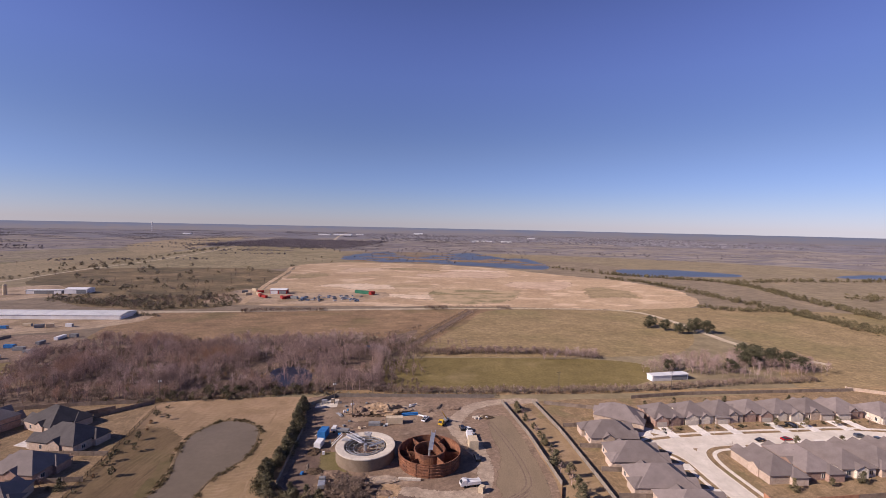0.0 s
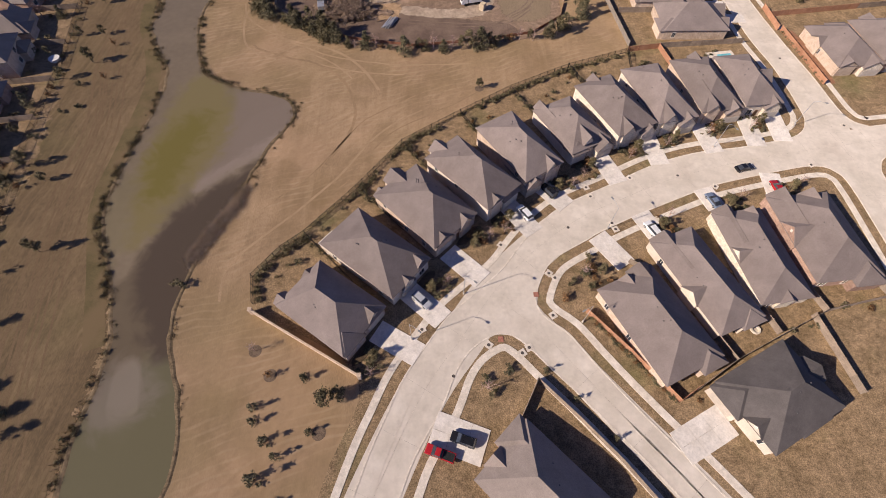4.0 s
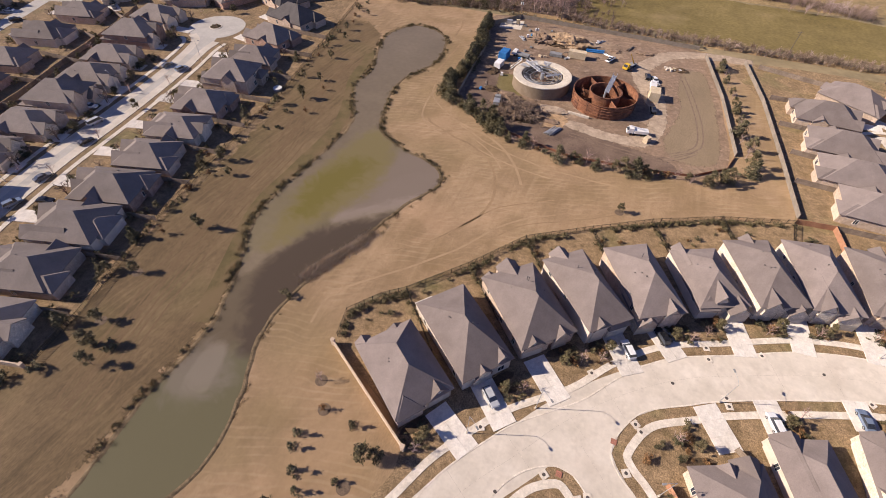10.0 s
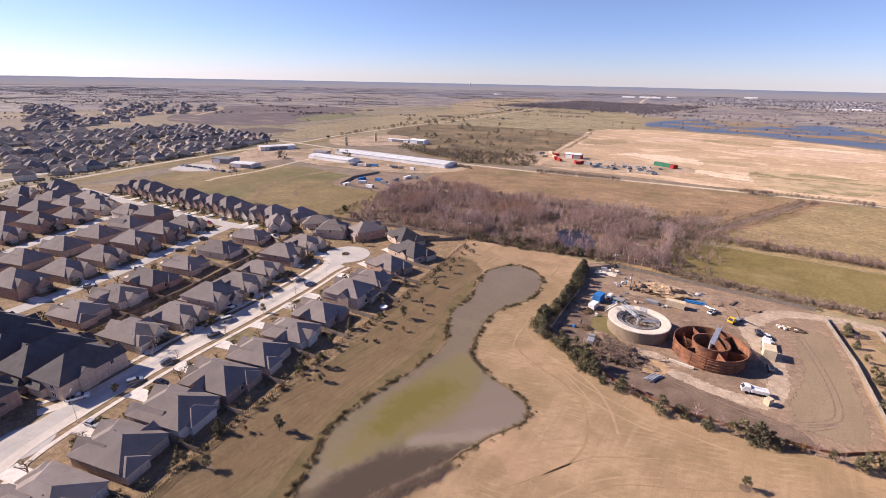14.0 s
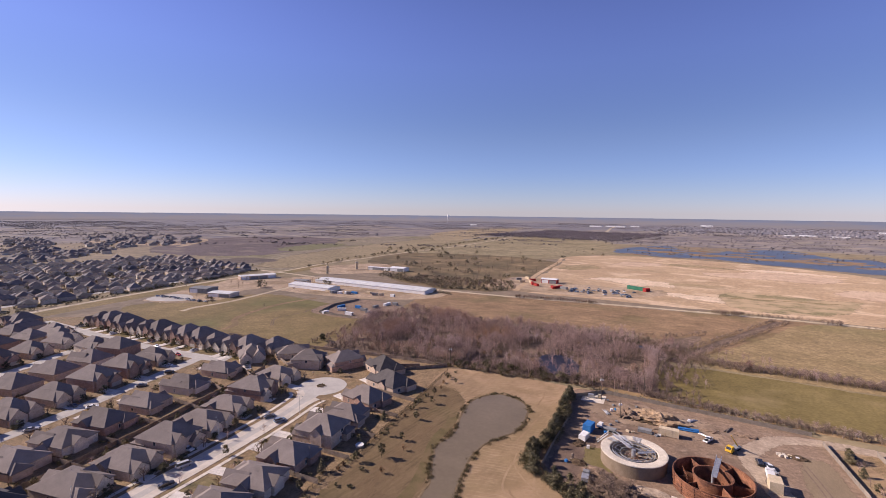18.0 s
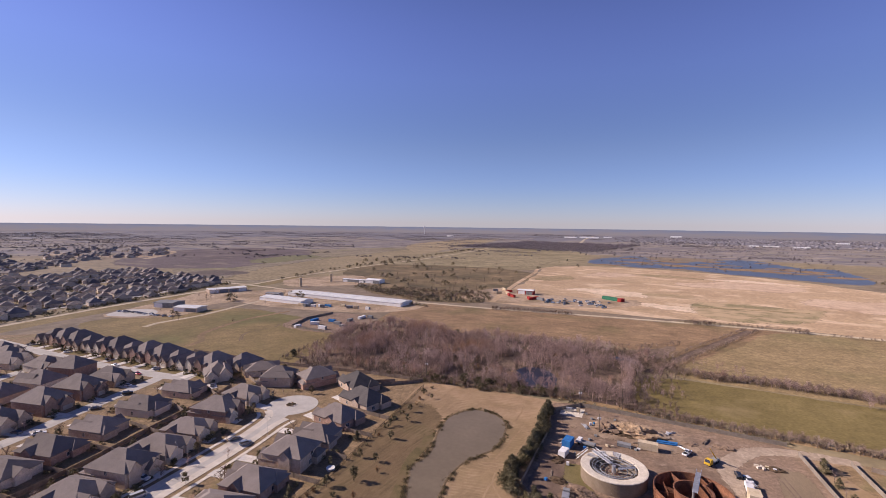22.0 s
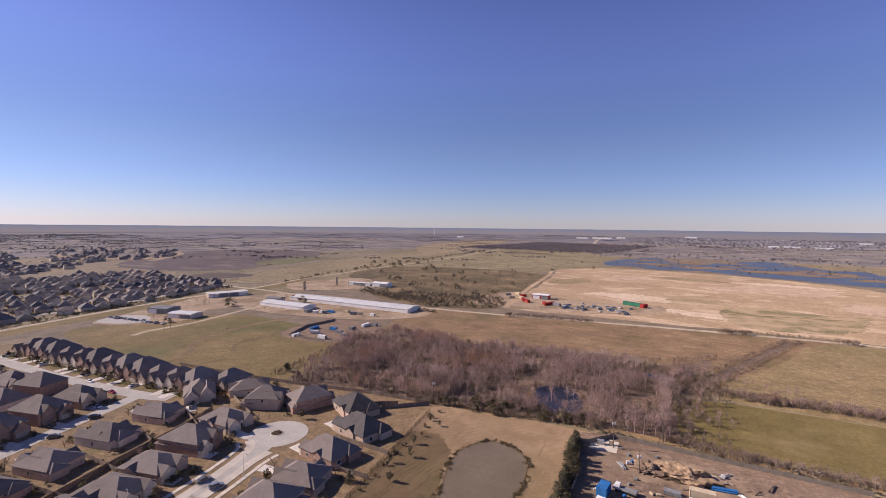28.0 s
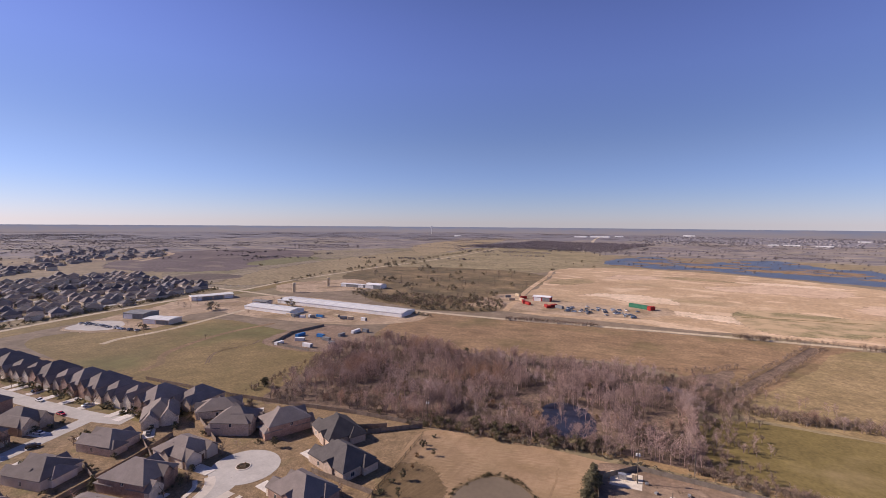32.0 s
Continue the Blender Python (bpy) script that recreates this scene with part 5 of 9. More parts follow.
def own_drive(x, y, deg, w, d, side, reach):
    q = pose(x, y, 0, 0, 0, deg)
    gx = side * (w / 2 - 3.2)
    a, b = q @ Vector((gx, -d / 2 - 1.6, 0)), q @ Vector((gx, -d / 2 - 1.6 - reach, 0))
    driveway(a.x, a.y, b.x, b.y, 4.4)
    DRIVE_SPOTS.append(((a.x + b.x) / 2, (a.y + b.y) / 2, deg))


# x, y, turn (front's direction from -y), width, depth, eaves, storeys
ROW_A = [(-22.1, 37.3, 54, 12.2, 17.5, 3.8, 1), (-14.2, 50.2, 51, 11.4, 20.5, 4.4, 1), (-3.4, 62.7, 44, 12.8, 19.6, 4.6, 2),
         (7.9, 72.6, 43, 10.8, 20.5, 5.6, 2), (20, 81.1, 32, 11.6, 20, 5.8, 2), (34.6, 88.8, 27, 12.6, 17, 4.6, 2),
         (47.6, 96.4, 24, 12.4, 20, 5.8, 2), (60.6, 101, 14, 12.2, 21.5, 5.4, 2), (74.8, 104.6, 8, 12.4, 21, 4.8, 2), (87.4, 106.4, 6, 11, 20, 5, 2)]
def garage_side(x, y, deg, drive):
    q = pose(x, y, 0, 0, 0, deg).inverted() @ Vector((drive[0], drive[1], 0))
    return 1 if q.x > 0 else -1


A_WINGS = [
    [("front", 0.12, 0.98, -1.0, 0.2, 3.2, 1.0), ("hip", -1.0, -0.1, -1.06, 0.3, 3.4, 0.85), ("back", -1.0, -0.5, 0.5, 1.14, 3.2, 0.9), ("back", 0.2, 0.7, 0.6, 1.06, 3.4, 0.7)],
    [("front", -0.1, 0.5, -1.04, 0.0, 3.6, 1.0), ("front", -0.98, -0.35, -0.98, 0.1, 4.2, 1.05), ("flat", 0.3, 0.98, 0.95, 1.14, 2.8, 0)],
    [("front", 0.15, 0.98, -1.02, -0.1, 3.6, 0.9), ("front", -0.75, -0.2, -1.05, -0.3, 4.2, 1.15), ("back", -0.45, 0.3, 0.3, 1.22, 4.4, 0.85), ("back", 0.45, 0.95, 0.5, 1.1, 3.2, 0.9)],
    [("hip", 0.0, 0.98, -1.04, 0.1, 3.8, 0.95), ("front", -0.8, -0.15, -1.02, -0.2, 5.2, 1.1), ("back", -0.5, 0.3, 0.2, 1.18, 5.2, 0.85)],
    [("front", 0.2, 0.98, -1.1, -0.2, 3.6, 1.0), ("front", -0.7, -0.1, -1.04, -0.1, 5.6, 1.25), ("hip", -0.98, -0.2, 0.3, 1.1, 4.6, 0.8)],
    [("front", 0.2, 1.02, -1.22, -0.3, 3.2, 0.9), ("front", -0.35, 0.1, -0.95, 0.3, 5.2, 1.5), ("back", -0.9, -0.4, 0.3, 1.12, 4.4, 1.0), ("hip", -0.98, -0.2, -1.06, 0.0, 3.4, 0.8)],
    [("front", 0.25, 0.98, -1.12, -0.2, 3.6, 1.0), ("front", -0.8, -0.2, -1.05, -0.2, 5.4, 1.2), ("back", -0.2, 0.35, 0.3, 1.12, 5.2, 0.9)],
    [("front", 0.1, 0.95, -1.1, -0.2, 3.4, 1.0), ("front", -0.75, -0.15, -1.04, -0.2, 5.2, 1.3), ("hip", -0.6, 0.5, 0.4, 1.14, 3.4, 0.8)],
    [("front", 0.2, 0.98, -1.1, -0.1, 3.4, 0.95), ("front", -0.8, -0.2, -1.05, -0.1, 4.6, 1.2), ("back", 0.0, 0.6, 0.4, 1.1, 4.4, 0.8)],
    [("front", 0.1, 0.95, -1.1, -0.2, 3.4, 1.0), ("right", 0.3, 1.04, -0.3, 0.3, 4.6, 0.9), ("hip", -0.98, -0.1, 0.4, 1.12, 3.2, 0.8)]]
A_RIDGE = [None, (0.42, 0.5, 5.6), (0.36, 0.42, 6.3), (0.38, 0.46, 5.9), (0.4, 0.55, 5.0), (0.42, 0.62, 4.2), (0.4, 0.6, 4.6), (0.4, 0.6, 4.4), (0.38, 0.6, 4.2), (0.38, 0.62, 3.8)]
for i, (x, y, deg, w, d, ev, st) in enumerate(ROW_A):
    place(house(w - (0, 0, 0, 0.5, 0.9, 1.2, 1.3, 1.3, 1.3, 1.0)[i], d, ev - (0.5 if i > 4 else 0), ("brick_tan", "siding", "brick_tan", "siding", "brick_tan", "siding", "stone", "stone", "brick_tan", "siding")[i], "roof", "tan brick house with a steep brown-grey roof on a curved street", 40 + i, storeys=st, flip=garage_side(x, y, deg, DRIVES_A[i]), wings=A_WINGS[i], ridge=A_RIDGE[i]), x * (88 - ev) / 84, y * (88 - ev) / 84, deg)
ROW_B = [(43.6, 33.8, 205, 13.2, 21.3, 3.3, 1), (56, 43.5, 202, 10.4, 22.6, 3.3, 1), (69.9, 49.3, 188, 11, 22.2, 3.3, 1), (85.5, 54, 186, 14.4, 21.8, 3.4, 1)]
B_WINGS = [[("front", 0.2, 0.95, -1.1, -0.3, 3.2, 0.8), ("front", -0.3, 0.25, -1.0, 0.1, 3.3, 0.9), ("hip", 0.2, 1.0, 0.3, 1.14, 3.0, 0.6)], [("front", -0.05, 0.95, -1.08, -0.2, 3.2, 0.8), ("right", 0.3, 1.1, 0.0, 0.4, 3.3, 0.8), ("hip", -1.0, 0.0, 0.4, 1.08, 3.0, 0.6)],
           [("front", 0.1, 0.95, -1.1, -0.2, 3.2, 0.85), ("right", 0.3, 1.02, -0.2, 0.15, 3.4, 0.9), ("back", -0.3, 0.3, 0.3, 1.04, 3.3, 0.7), ("front", -0.9, -0.3, -1.0, 0.0, 3.3, 0.9)], [("front", 0.2, 0.95, -1.1, -0.1, 3.3, 0.9), ("right", 0.2, 1.06, -0.4, 0.2, 3.4, 0.8), ("hip", -1.0, -0.1, 0.3, 1.16, 3.2, 0.6), ("front", -0.7, -0.1, -1.04, 0.0, 3.4, 0.9)]]
for i, (x, y, deg, w, d, ev, st) in enumerate(ROW_B):
    place(house(w, d, ev, ("brick_tan", "siding", "stone", "brick_red")[i % 4], "roof", "long single-storey house with a brown-grey hipped roof", 60 + i, storeys=st, flip=garage_side(x, y, deg, DRIVES_B[i]), wings=B_WINGS[i], pitch=0.62), x, y, deg)
place(house(13.5, 17, 3.4, "siding", "roof_charcoal", "cream house with a broad charcoal hipped roof", 71, pitch=0.7), 62.2, 19.4, 297)
place(house(13, 18, 3.4, "brick_red", "roof_dark", "brick house with a dark hipped roof beside the corner lot", 72), 17, 4, 225)
for i, (x, y, deg) in enumerate([(83, 205, 60), (71.5, 187, 90), (74.5, 168.5, 90), (76, 152, 90), (80, 136.5, 90)]):
    place(house(14.2, 19.4, 3.4, "brick_tan", "roof", "tan brick house backing on the site's lane", 80 + i, pitch=0.62), x, y, deg)
    own_drive(x, y, deg, 14.2, 19.4, SIDE[80 + i], 9)
for i, (x, y) in enumerate([(103, 207), (118, 209.5), (133, 211.5), (148, 213.5), (163, 215), (179, 217), (195, 218.5), (212, 214)]):
    place(house(14.4, 13.6, 3.8, ("brick_red", "stone", "brick_tan")[i % 3], "roof", "brick house with front gables facing the upper street", 90 + i, pitch=0.62), x, y, 6)
    own_drive(x, y, 6, 14.4, 13.6, SIDE[90 + i], 10)
for i, (x, y, deg) in enumerate([(122, 164, 185), (137, 167, 185), (152, 169.5, 185), (167, 171.5, 185), (183, 173.5, 185), (199, 175, 185), (122, 122, 5), (137, 125, 5), (152, 128, 5), (167, 131, 5), (183, 134, 5), (199, 137, 5)]):
    place(house(13.6, 19, 3.4, ("brick_tan", "brick_red", "stone")[i % 3], "roof", "pale-walled house with a brown-grey hipped roof", 100 + i, pitch=0.56), x, y, deg)
    if y > 150:
        own_drive(x, y, deg, 13.6, 19, SIDE[100 + i], 7)

# the western estate: a few kinds of house, each repeated
KIND_WINGS = [
    [("front", 0.05, 0.95, -1.2, 0.1, 3.0, 0.8), ("front", -0.8, -0.12, -1.1, 0.0, 3.4, 1.05), ("hip", -1.0, -0.05, 0.3, 1.2, 3.0, 0.55), ("right", 0.2, 1.12, 0.05, 0.6, 3.3, 0.75)],
    [("front", 0.1, 0.98, -1.25, 0.1, 3.2, 0.85), ("front", -0.5, 0.05, -1.08, -0.1, 3.5, 1.25), ("left", -1.12, -0.2, -0.5, 0.1, 3.4, 0.8), ("hip", 0.0, 0.98, 0.4, 1.18, 3.0, 0.55)],
    [("front", 0.1, 0.98, -1.2, -0.3, 3.1, 0.85), ("front", -0.85, -0.15, -1.08, 0.1, 5.2, 1.1), ("hip", -0.98, -0.1, 0.5, 1.25, 3.1, 0.55), ("right", 0.3, 1.08, -0.1, 0.5, 5.2, 0.85)],
    [("hip", 0.05, 1.0, -1.22, 0.2, 3.1, 0.55), ("front", -0.75, -0.1, -1.1, 0.0, 3.4, 1.15), ("back", -0.5, 0.3, 0.2, 1.15, 3.4, 0.75), ("left", -1.1, -0.3, -0.2, 0.3, 3.3, 0.8)],
    [("front", 0.15, 0.98, -1.22, -0.2, 3.1, 0.9), ("front", -0.6, 0.0, -1.1, 0.1, 5.0, 1.2), ("left", -1.08, -0.2, -0.3, 0.4, 5.0, 0.85), ("hip", -0.2, 0.98, 0.4, 1.2, 3.1, 0.55)],
    [("front", 0.08, 0.95, -1.18, 0.0, 3.1, 0.85), ("front", -0.95, -0.3, -1.12, 0.2, 3.5, 0.95), ("hip", -0.6, 0.6, 0.4, 1.16, 3.0, 0.6), ("right", 0.2, 1.1, -0.2, 0.3, 3.5, 0.8)]]
KINDS = [house(12.8 + 0.4 * (i % 3), 17.2 + (i % 2) * 1.2, (3.5, 3.6, 5.4, 3.5, 5.2, 3.7)[i], ("brick_tan", "brick_red", "brick_tan", "stone", "brick_red", "siding")[i], "roof_dark",
               ("tan brick house with a dark hipped roof", "red-brown brick house with a dark hipped roof", "two-storey tan brick house with a dark roof", "pale stone house with a dark hipped roof",
                "two-storey red-brown brick house with a dark roof", "cream-sided house with a dark hipped roof")[i], 200 + i, storeys=2 if i in (2, 4) else 1, wings=KIND_WINGS[i], pitch=(0.54, 0.58, 0.62, 0.5, 0.6, 0.55)[i], panes=1) for i in range(6)]
PLAIN = [house(13.8, 17.5, 3.8 + 2 * (i == 1), ("brick_tan", "brick_red", "stone")[i], "roof_dark", "brick estate house with steep front gables and a dark roof", 210 + i, detail=1, pitch=0.72, wings=[("front", 0.05, 0.95, -1.18, 0.2, 3.3, 1.05), ("front", -0.85, -0.1, -1.08, 0.2, (3.6, 5.4, 4.4)[i], 1.2)]) for i in range(3)]
used = set()


def estate(i, x, y, deg, deep=1.0, reach=8.5):
    m = pose(x, y, 0, 0, 0, deg) @ Matrix.Diagonal((1, deep, 1, 1))
    YARD_SPOTS.append((x, y, deg))
    if x > -300 or deg == 8:
        own_drive(x, y, deg, 12.8 + 0.4 * (i % 3), 17.2 + (i % 2) * 1.2, SIDE[200 + i], reach)
    pool_ = PLAIN if x < -238 else KINDS
    i = i % len(pool_) if x < -238 else i
    if (x < -238, i) in used:
        return copy_thing(pool_[i], m)
    used.add((x < -238, i))
    pool_[i].matrix_basis = m
    return pool_[i]


W_ONE = [(-108, 10), (-112, 25), (-115.5, 39.5), (-119, 54), (-121.5, 69), (-124.5, 84), (-128, 99), (-130.5, 117.5), (-134.5, 134)]
for i, (x, y, deg, w, d, wall, roof) in enumerate([(-141.5, 151.3, -94, 13, 17.5, "brick_red", "roof_dark"), (-144.5, 172.5, -100, 14, 20, "brick_tan", "roof_charcoal"), (-162, 188, -112, 15, 18, "brick_tan", "roof_charcoal")]):
    place(house(w, d, 3.6, wall, roof, ("red-brown brick house with a dark roof beside the dead end", "broad brick house with a charcoal roof beside the dead end", "big brick house with a charcoal roof at the dead end")[i], 240 + i, pitch=0.68, panes=2), x, y, deg)
    own_drive(x, y, deg, w, d, SIDE[240 + i], 7)
for i, (x, y) in enumerate(W_ONE):
    estate((3, 0, 5, 1, 0, 3, 1, 2, 0)[i], x - 1.5, y - 0.5, -72 - (i > 5) * 4, 0.93, 9.5)
for i, x, y, deg in ((4, -186, 181, 160), (2, -203, 170, 120), (5, -199, 146, 95)):
    estate(i, x, y, deg)
for i, (x, y) in enumerate([(-169.5, 49), (-171, 65), (-174, 80), (-179, 95), (-185.5, 110), (-192, 127)]):
    estate((3, 0, 2, 5, 0, 4)[i], x, y, 107, 1.05, 3.5)
for i, (x, y) in enumerate([(-201.5, 43), (-206.5, 58), (-212, 73), (-218, 91), (-225, 112), (-231, 134)]):
    estate((0, 3, 1, 0, 5, 0)[i], x, y, -72)
for i, (x, y) in enumerate([(-243, 14), (-248, 36), (-252, 54), (-259, 71), (-266, 88), (-273, 105), (-281, 122)]):
    estate((0, 1, 3, 0, 4, 1, 0)[i], x, y, 108)
for i, (x, y) in enumerate([(-270, 6), (-275, 28), (-282, 46), (-290, 64), (-298, 82), (-305, 100), (-313, 117)]):
    estate((5, 1, 0, 3, 0, 2, 1)[i], x, y, -70)
for i, (x, y) in enumerate([(-325, 32), (-337, 50), (-345, 68), (-353, 86), (-362, 104), (-330, 14), (-352, 20), (-360, 40), (-370, 58), (-378, 76), (-388, 95), (-392, 50), (-402, 72), (-412, 92)]):
    estate((0, 3, 1, 0, 5, 1, 0)[i % 7], x, y, 110 if i < 6 else -70)
for i, (x, y) in enumerate([(-428, 103), (-443, 105), (-458, 107), (-436, 80), (-451, 84), (-424, 58), (-440, 55), (-452, 62), (-380, 108), (-396, 110), (-335, 112)]):
    estate((0, 1, 3, 0, 2, 1)[i % 6], x, y, 8 if i < 3 else 100)
for i in range(12):
    estate((0, 1, 4, 0, 2, 1)[i % 6], -410 + i * 14.2, 143.5 + i * 2.0, 8)
estate(5, -240, 158, 60)
estate(0, -243, 177, 8)
estate(3, -225, 176, 140)
for i, (x, y, deg, w, d) in enumerate([(-157, 30, 196, 13.2, 19), (-171, 26, 196, 13.4, 21), (-185.5, 22.5, 196, 13.2, 20), (-200, 19, 196, 13.4, 22), (-214.5, 15, 196, 13, 20), (-160, 4, 16, 13.4, 20), (-175, 0, 16, 13.4, 20), (-190, -4, 16, 13.4, 20)]):
    place(house(w, d, 5.4, "brick_red" if i % 2 else "brick_tan", "roof_charcoal", "big two-storey brick house with a charcoal steep roof", 230 + i, storeys=2, pitch=0.75, panes=2), x, y, deg)

# the far estate beyond the highway: plainer kinds
# far shingles greyed off the warm brown, haze put into the colour
M["roof_far_grey"] = mat("far_grey_shingles", (0.125, 0.112, 0.112), (0.185, 0.167, 0.164), 0.25, 9.0, grain=0.12, vary=0.35, bump=0.4)
M["far_brick"] = mat("grey_brown_brick", (0.36, 0.30, 0.265), (0.52, 0.445, 0.395), 0.8, 9.0, grain=0.2, vary=0.25, bump=0.4)
FAR = [house(14, 17, 3.4 + 2 * (i == 1), ("far_brick", "stone", "far_brick")[i], ("roof_far_grey", "roof", "roof_far_grey")[i], "far suburban house with a grey hipped roof", 300 + i, detail=0, pitch=0.55) for i in range(3)]
used_far = set()
r = random.Random(5)
far_spots, far_rest = [], []
ESTATE = [(-522, 130), (-531, 168), (-541, 212), (-558, 272), (-578, 333), (-600, 398), (-655, 424), (-732, 411), (-866, 417), (-904, 388), (-902, 334), (-876, 304), (-905, 264), (-880, 150), (-520, 60)]


def within(x, y, pts):
    hit = False
    for (ax, ay), (bx, by) in zip(pts, pts[1:] + pts[:1]):
        if (ay > y) != (by > y) and x < (bx - ax) * (y - ay) / (by - ay) + ax:
            hit = not hit
    return hit


d_, w_ = Vector((-0.3, 0.954, 0)), Vector((-0.954, -0.3, 0))
for lane in range(9):
    for side_, deg in ((-14, -107), (14, 73)):
        for k in range(34):
            p = Vector((-500, 60, 0)) + d_ * (k * 15.5 + r.uniform(-1.5, 1.5) + 6 * (lane % 2)) + w_ * (16 + lane * 48 + side_ + 10 * math.sin(k * 0.3))
            if within(p.x, p.y, ESTATE) and p.y > 100 and r.random() > 0.16:
                far_spots.append((p.x, p.y, deg))
    run = [Vector((-500, 60, 0)) + d_ * (k * 15.5) + w_ * (16 + lane * 48 + 10 * math.sin(k * 0.3)) for k in range(34)]
    run = [(p.x, p.y) for p in run if within(p.x, p.y, ESTATE)]
    if len(run) > 3:
        ribbon("road_estate", run, 8, 0.07, M["grey_concrete"], "pale concrete street of the far estate", step=12)
WEST_A = [(-1060, 322), (-1240, 350), (-1610, 440), (-1630, 362), (-1240, 262), (-1030, 236)]
WEST_B = [(-1392, 440), (-1720, 557), (-1660, 700), (-1482, 800), (-1270, 690), (-1150, 487), (-1190, 410)]
for zone, n_ in ((WEST_A, 70), (WEST_B, 120)):
    while n_:
        px_, py_ = r.uniform(-1740, -1020), r.uniform(230, 810)
        if within(px_, py_, zone) and math.sin(px_ * 0.05 + py_ * 0.09) > -0.4:
            far_spots.append((px_, py_, r.choice((0, 90, 180))))
            n_ -= 1
for k in range(60):
    u = r.random()
    far_spots.append((-930 - 190 * u + r.uniform(-30, 30), 180 + 190 * u + r.uniform(-60, 60), r.choice((0, 90, 180))))
for x, y, deg in far_spots:
    i = r.randrange(3)
    m = pose(x, y, 0, 0, 0, deg + r.choice((0, 0, 90, 180)) + r.uniform(-14, 14)) @ Matrix.Diagonal((r.uniform(0.82, 1.0),) * 2 + (r.uniform(0.8, 1.15), 1))
    if x < -735 and i in used_far:
        far_rest.append((i, m))
    elif i in used_far:
        copy_thing(FAR[i], m)
    else:
        used_far.add(i)
        FAR[i].matrix_basis = m
vs, fs, slots, kinds = [], [], [], []
for i, m in far_rest:
    for o in FAR[i].children:
        for p in o.data.polygons:
            s_ = o.data.materials[p.material_index]
            if s_ not in kinds:
                kinds.append(s_)
            slots.append(kinds.index(s_))
            fs.append([len(vs) + k for k in p.vertices])
        vs += [m @ (o.matrix_basis @ v.co) for v in o.data.vertices]
far_mesh = bpy.data.meshes.new("far_houses")
far_mesh.from_pydata(vs, [], fs)
for s_ in kinds:
    far_mesh.materials.append(s_)
far_mesh.polygons.foreach_set("material_index", slots)
tagged(new("far_houses", far_mesh), "dark-roofed houses in the depth of the far estate", "houses", kind="stuff")

# glowing backdrop band of far woodland on the horizon, haze painted by height
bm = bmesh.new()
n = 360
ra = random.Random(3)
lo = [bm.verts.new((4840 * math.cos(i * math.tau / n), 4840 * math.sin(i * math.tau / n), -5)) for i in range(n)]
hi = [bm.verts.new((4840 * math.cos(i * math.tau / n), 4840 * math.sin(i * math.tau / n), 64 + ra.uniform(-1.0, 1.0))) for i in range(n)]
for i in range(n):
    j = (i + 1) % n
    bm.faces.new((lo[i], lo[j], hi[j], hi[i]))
haze = bpy.data.materials.new("far_woods_painted_haze")
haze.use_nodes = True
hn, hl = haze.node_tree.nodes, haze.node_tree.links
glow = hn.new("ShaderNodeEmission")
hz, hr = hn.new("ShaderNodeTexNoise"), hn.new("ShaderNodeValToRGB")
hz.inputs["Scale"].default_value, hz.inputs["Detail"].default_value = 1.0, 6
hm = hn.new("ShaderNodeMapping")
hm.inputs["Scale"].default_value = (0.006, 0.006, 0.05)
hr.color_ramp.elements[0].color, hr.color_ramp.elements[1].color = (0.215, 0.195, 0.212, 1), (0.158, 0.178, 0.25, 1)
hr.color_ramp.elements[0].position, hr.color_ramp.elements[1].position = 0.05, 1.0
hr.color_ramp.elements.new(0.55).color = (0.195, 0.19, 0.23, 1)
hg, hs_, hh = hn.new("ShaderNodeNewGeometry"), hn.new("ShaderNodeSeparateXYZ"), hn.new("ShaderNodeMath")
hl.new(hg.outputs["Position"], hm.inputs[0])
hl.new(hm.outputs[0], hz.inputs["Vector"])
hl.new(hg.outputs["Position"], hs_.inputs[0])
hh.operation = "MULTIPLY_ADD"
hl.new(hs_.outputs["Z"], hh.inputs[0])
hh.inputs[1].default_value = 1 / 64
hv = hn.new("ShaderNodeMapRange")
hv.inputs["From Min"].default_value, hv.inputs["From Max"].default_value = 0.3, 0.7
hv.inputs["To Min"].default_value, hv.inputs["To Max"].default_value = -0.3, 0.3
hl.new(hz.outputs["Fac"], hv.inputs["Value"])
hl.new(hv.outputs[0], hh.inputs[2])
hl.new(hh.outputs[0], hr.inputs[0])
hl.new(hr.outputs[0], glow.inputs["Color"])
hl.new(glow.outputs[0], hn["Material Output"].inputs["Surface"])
tagged(new("backdrop_woods", mesh_of("backdrop_woods", bm, haze)), "backdrop line of far woods with painted haze", "backdrop", kind="structure")
# ---------------------------------------------------------------- fences and walls
M["iron"] = mat("black_iron", (0.015, 0.014, 0.013), (0.03, 0.028, 0.025), 2, 9, rough=0.5)
M["fence_wood"] = mat("weathered_fence_boards", (0.20, 0.15, 0.115), (0.31, 0.245, 0.19), 0.5, 7, grain=0.3, vary=0.15)
M["fence_new"] = mat("orange_cedar_boards", (0.34, 0.165, 0.095), (0.45, 0.24, 0.145), 0.5, 7, grain=0.2, vary=0.1)
M["fence_grey"] = mat("grey_precast_fence", (0.20, 0.165, 0.13), (0.28, 0.235, 0.19), 0.5, 5, grain=0.2, vary=0.08)
M["fence_red"] = mat("rusty_silt_fence", (0.20, 0.085, 0.05), (0.29, 0.13, 0.08), 0.4, 5, grain=0.25)
M["tan_wall"] = mat("tan_brick_wall", (0.50, 0.37, 0.26), (0.62, 0.48, 0.36), 0.6, 7, grain=0.2)


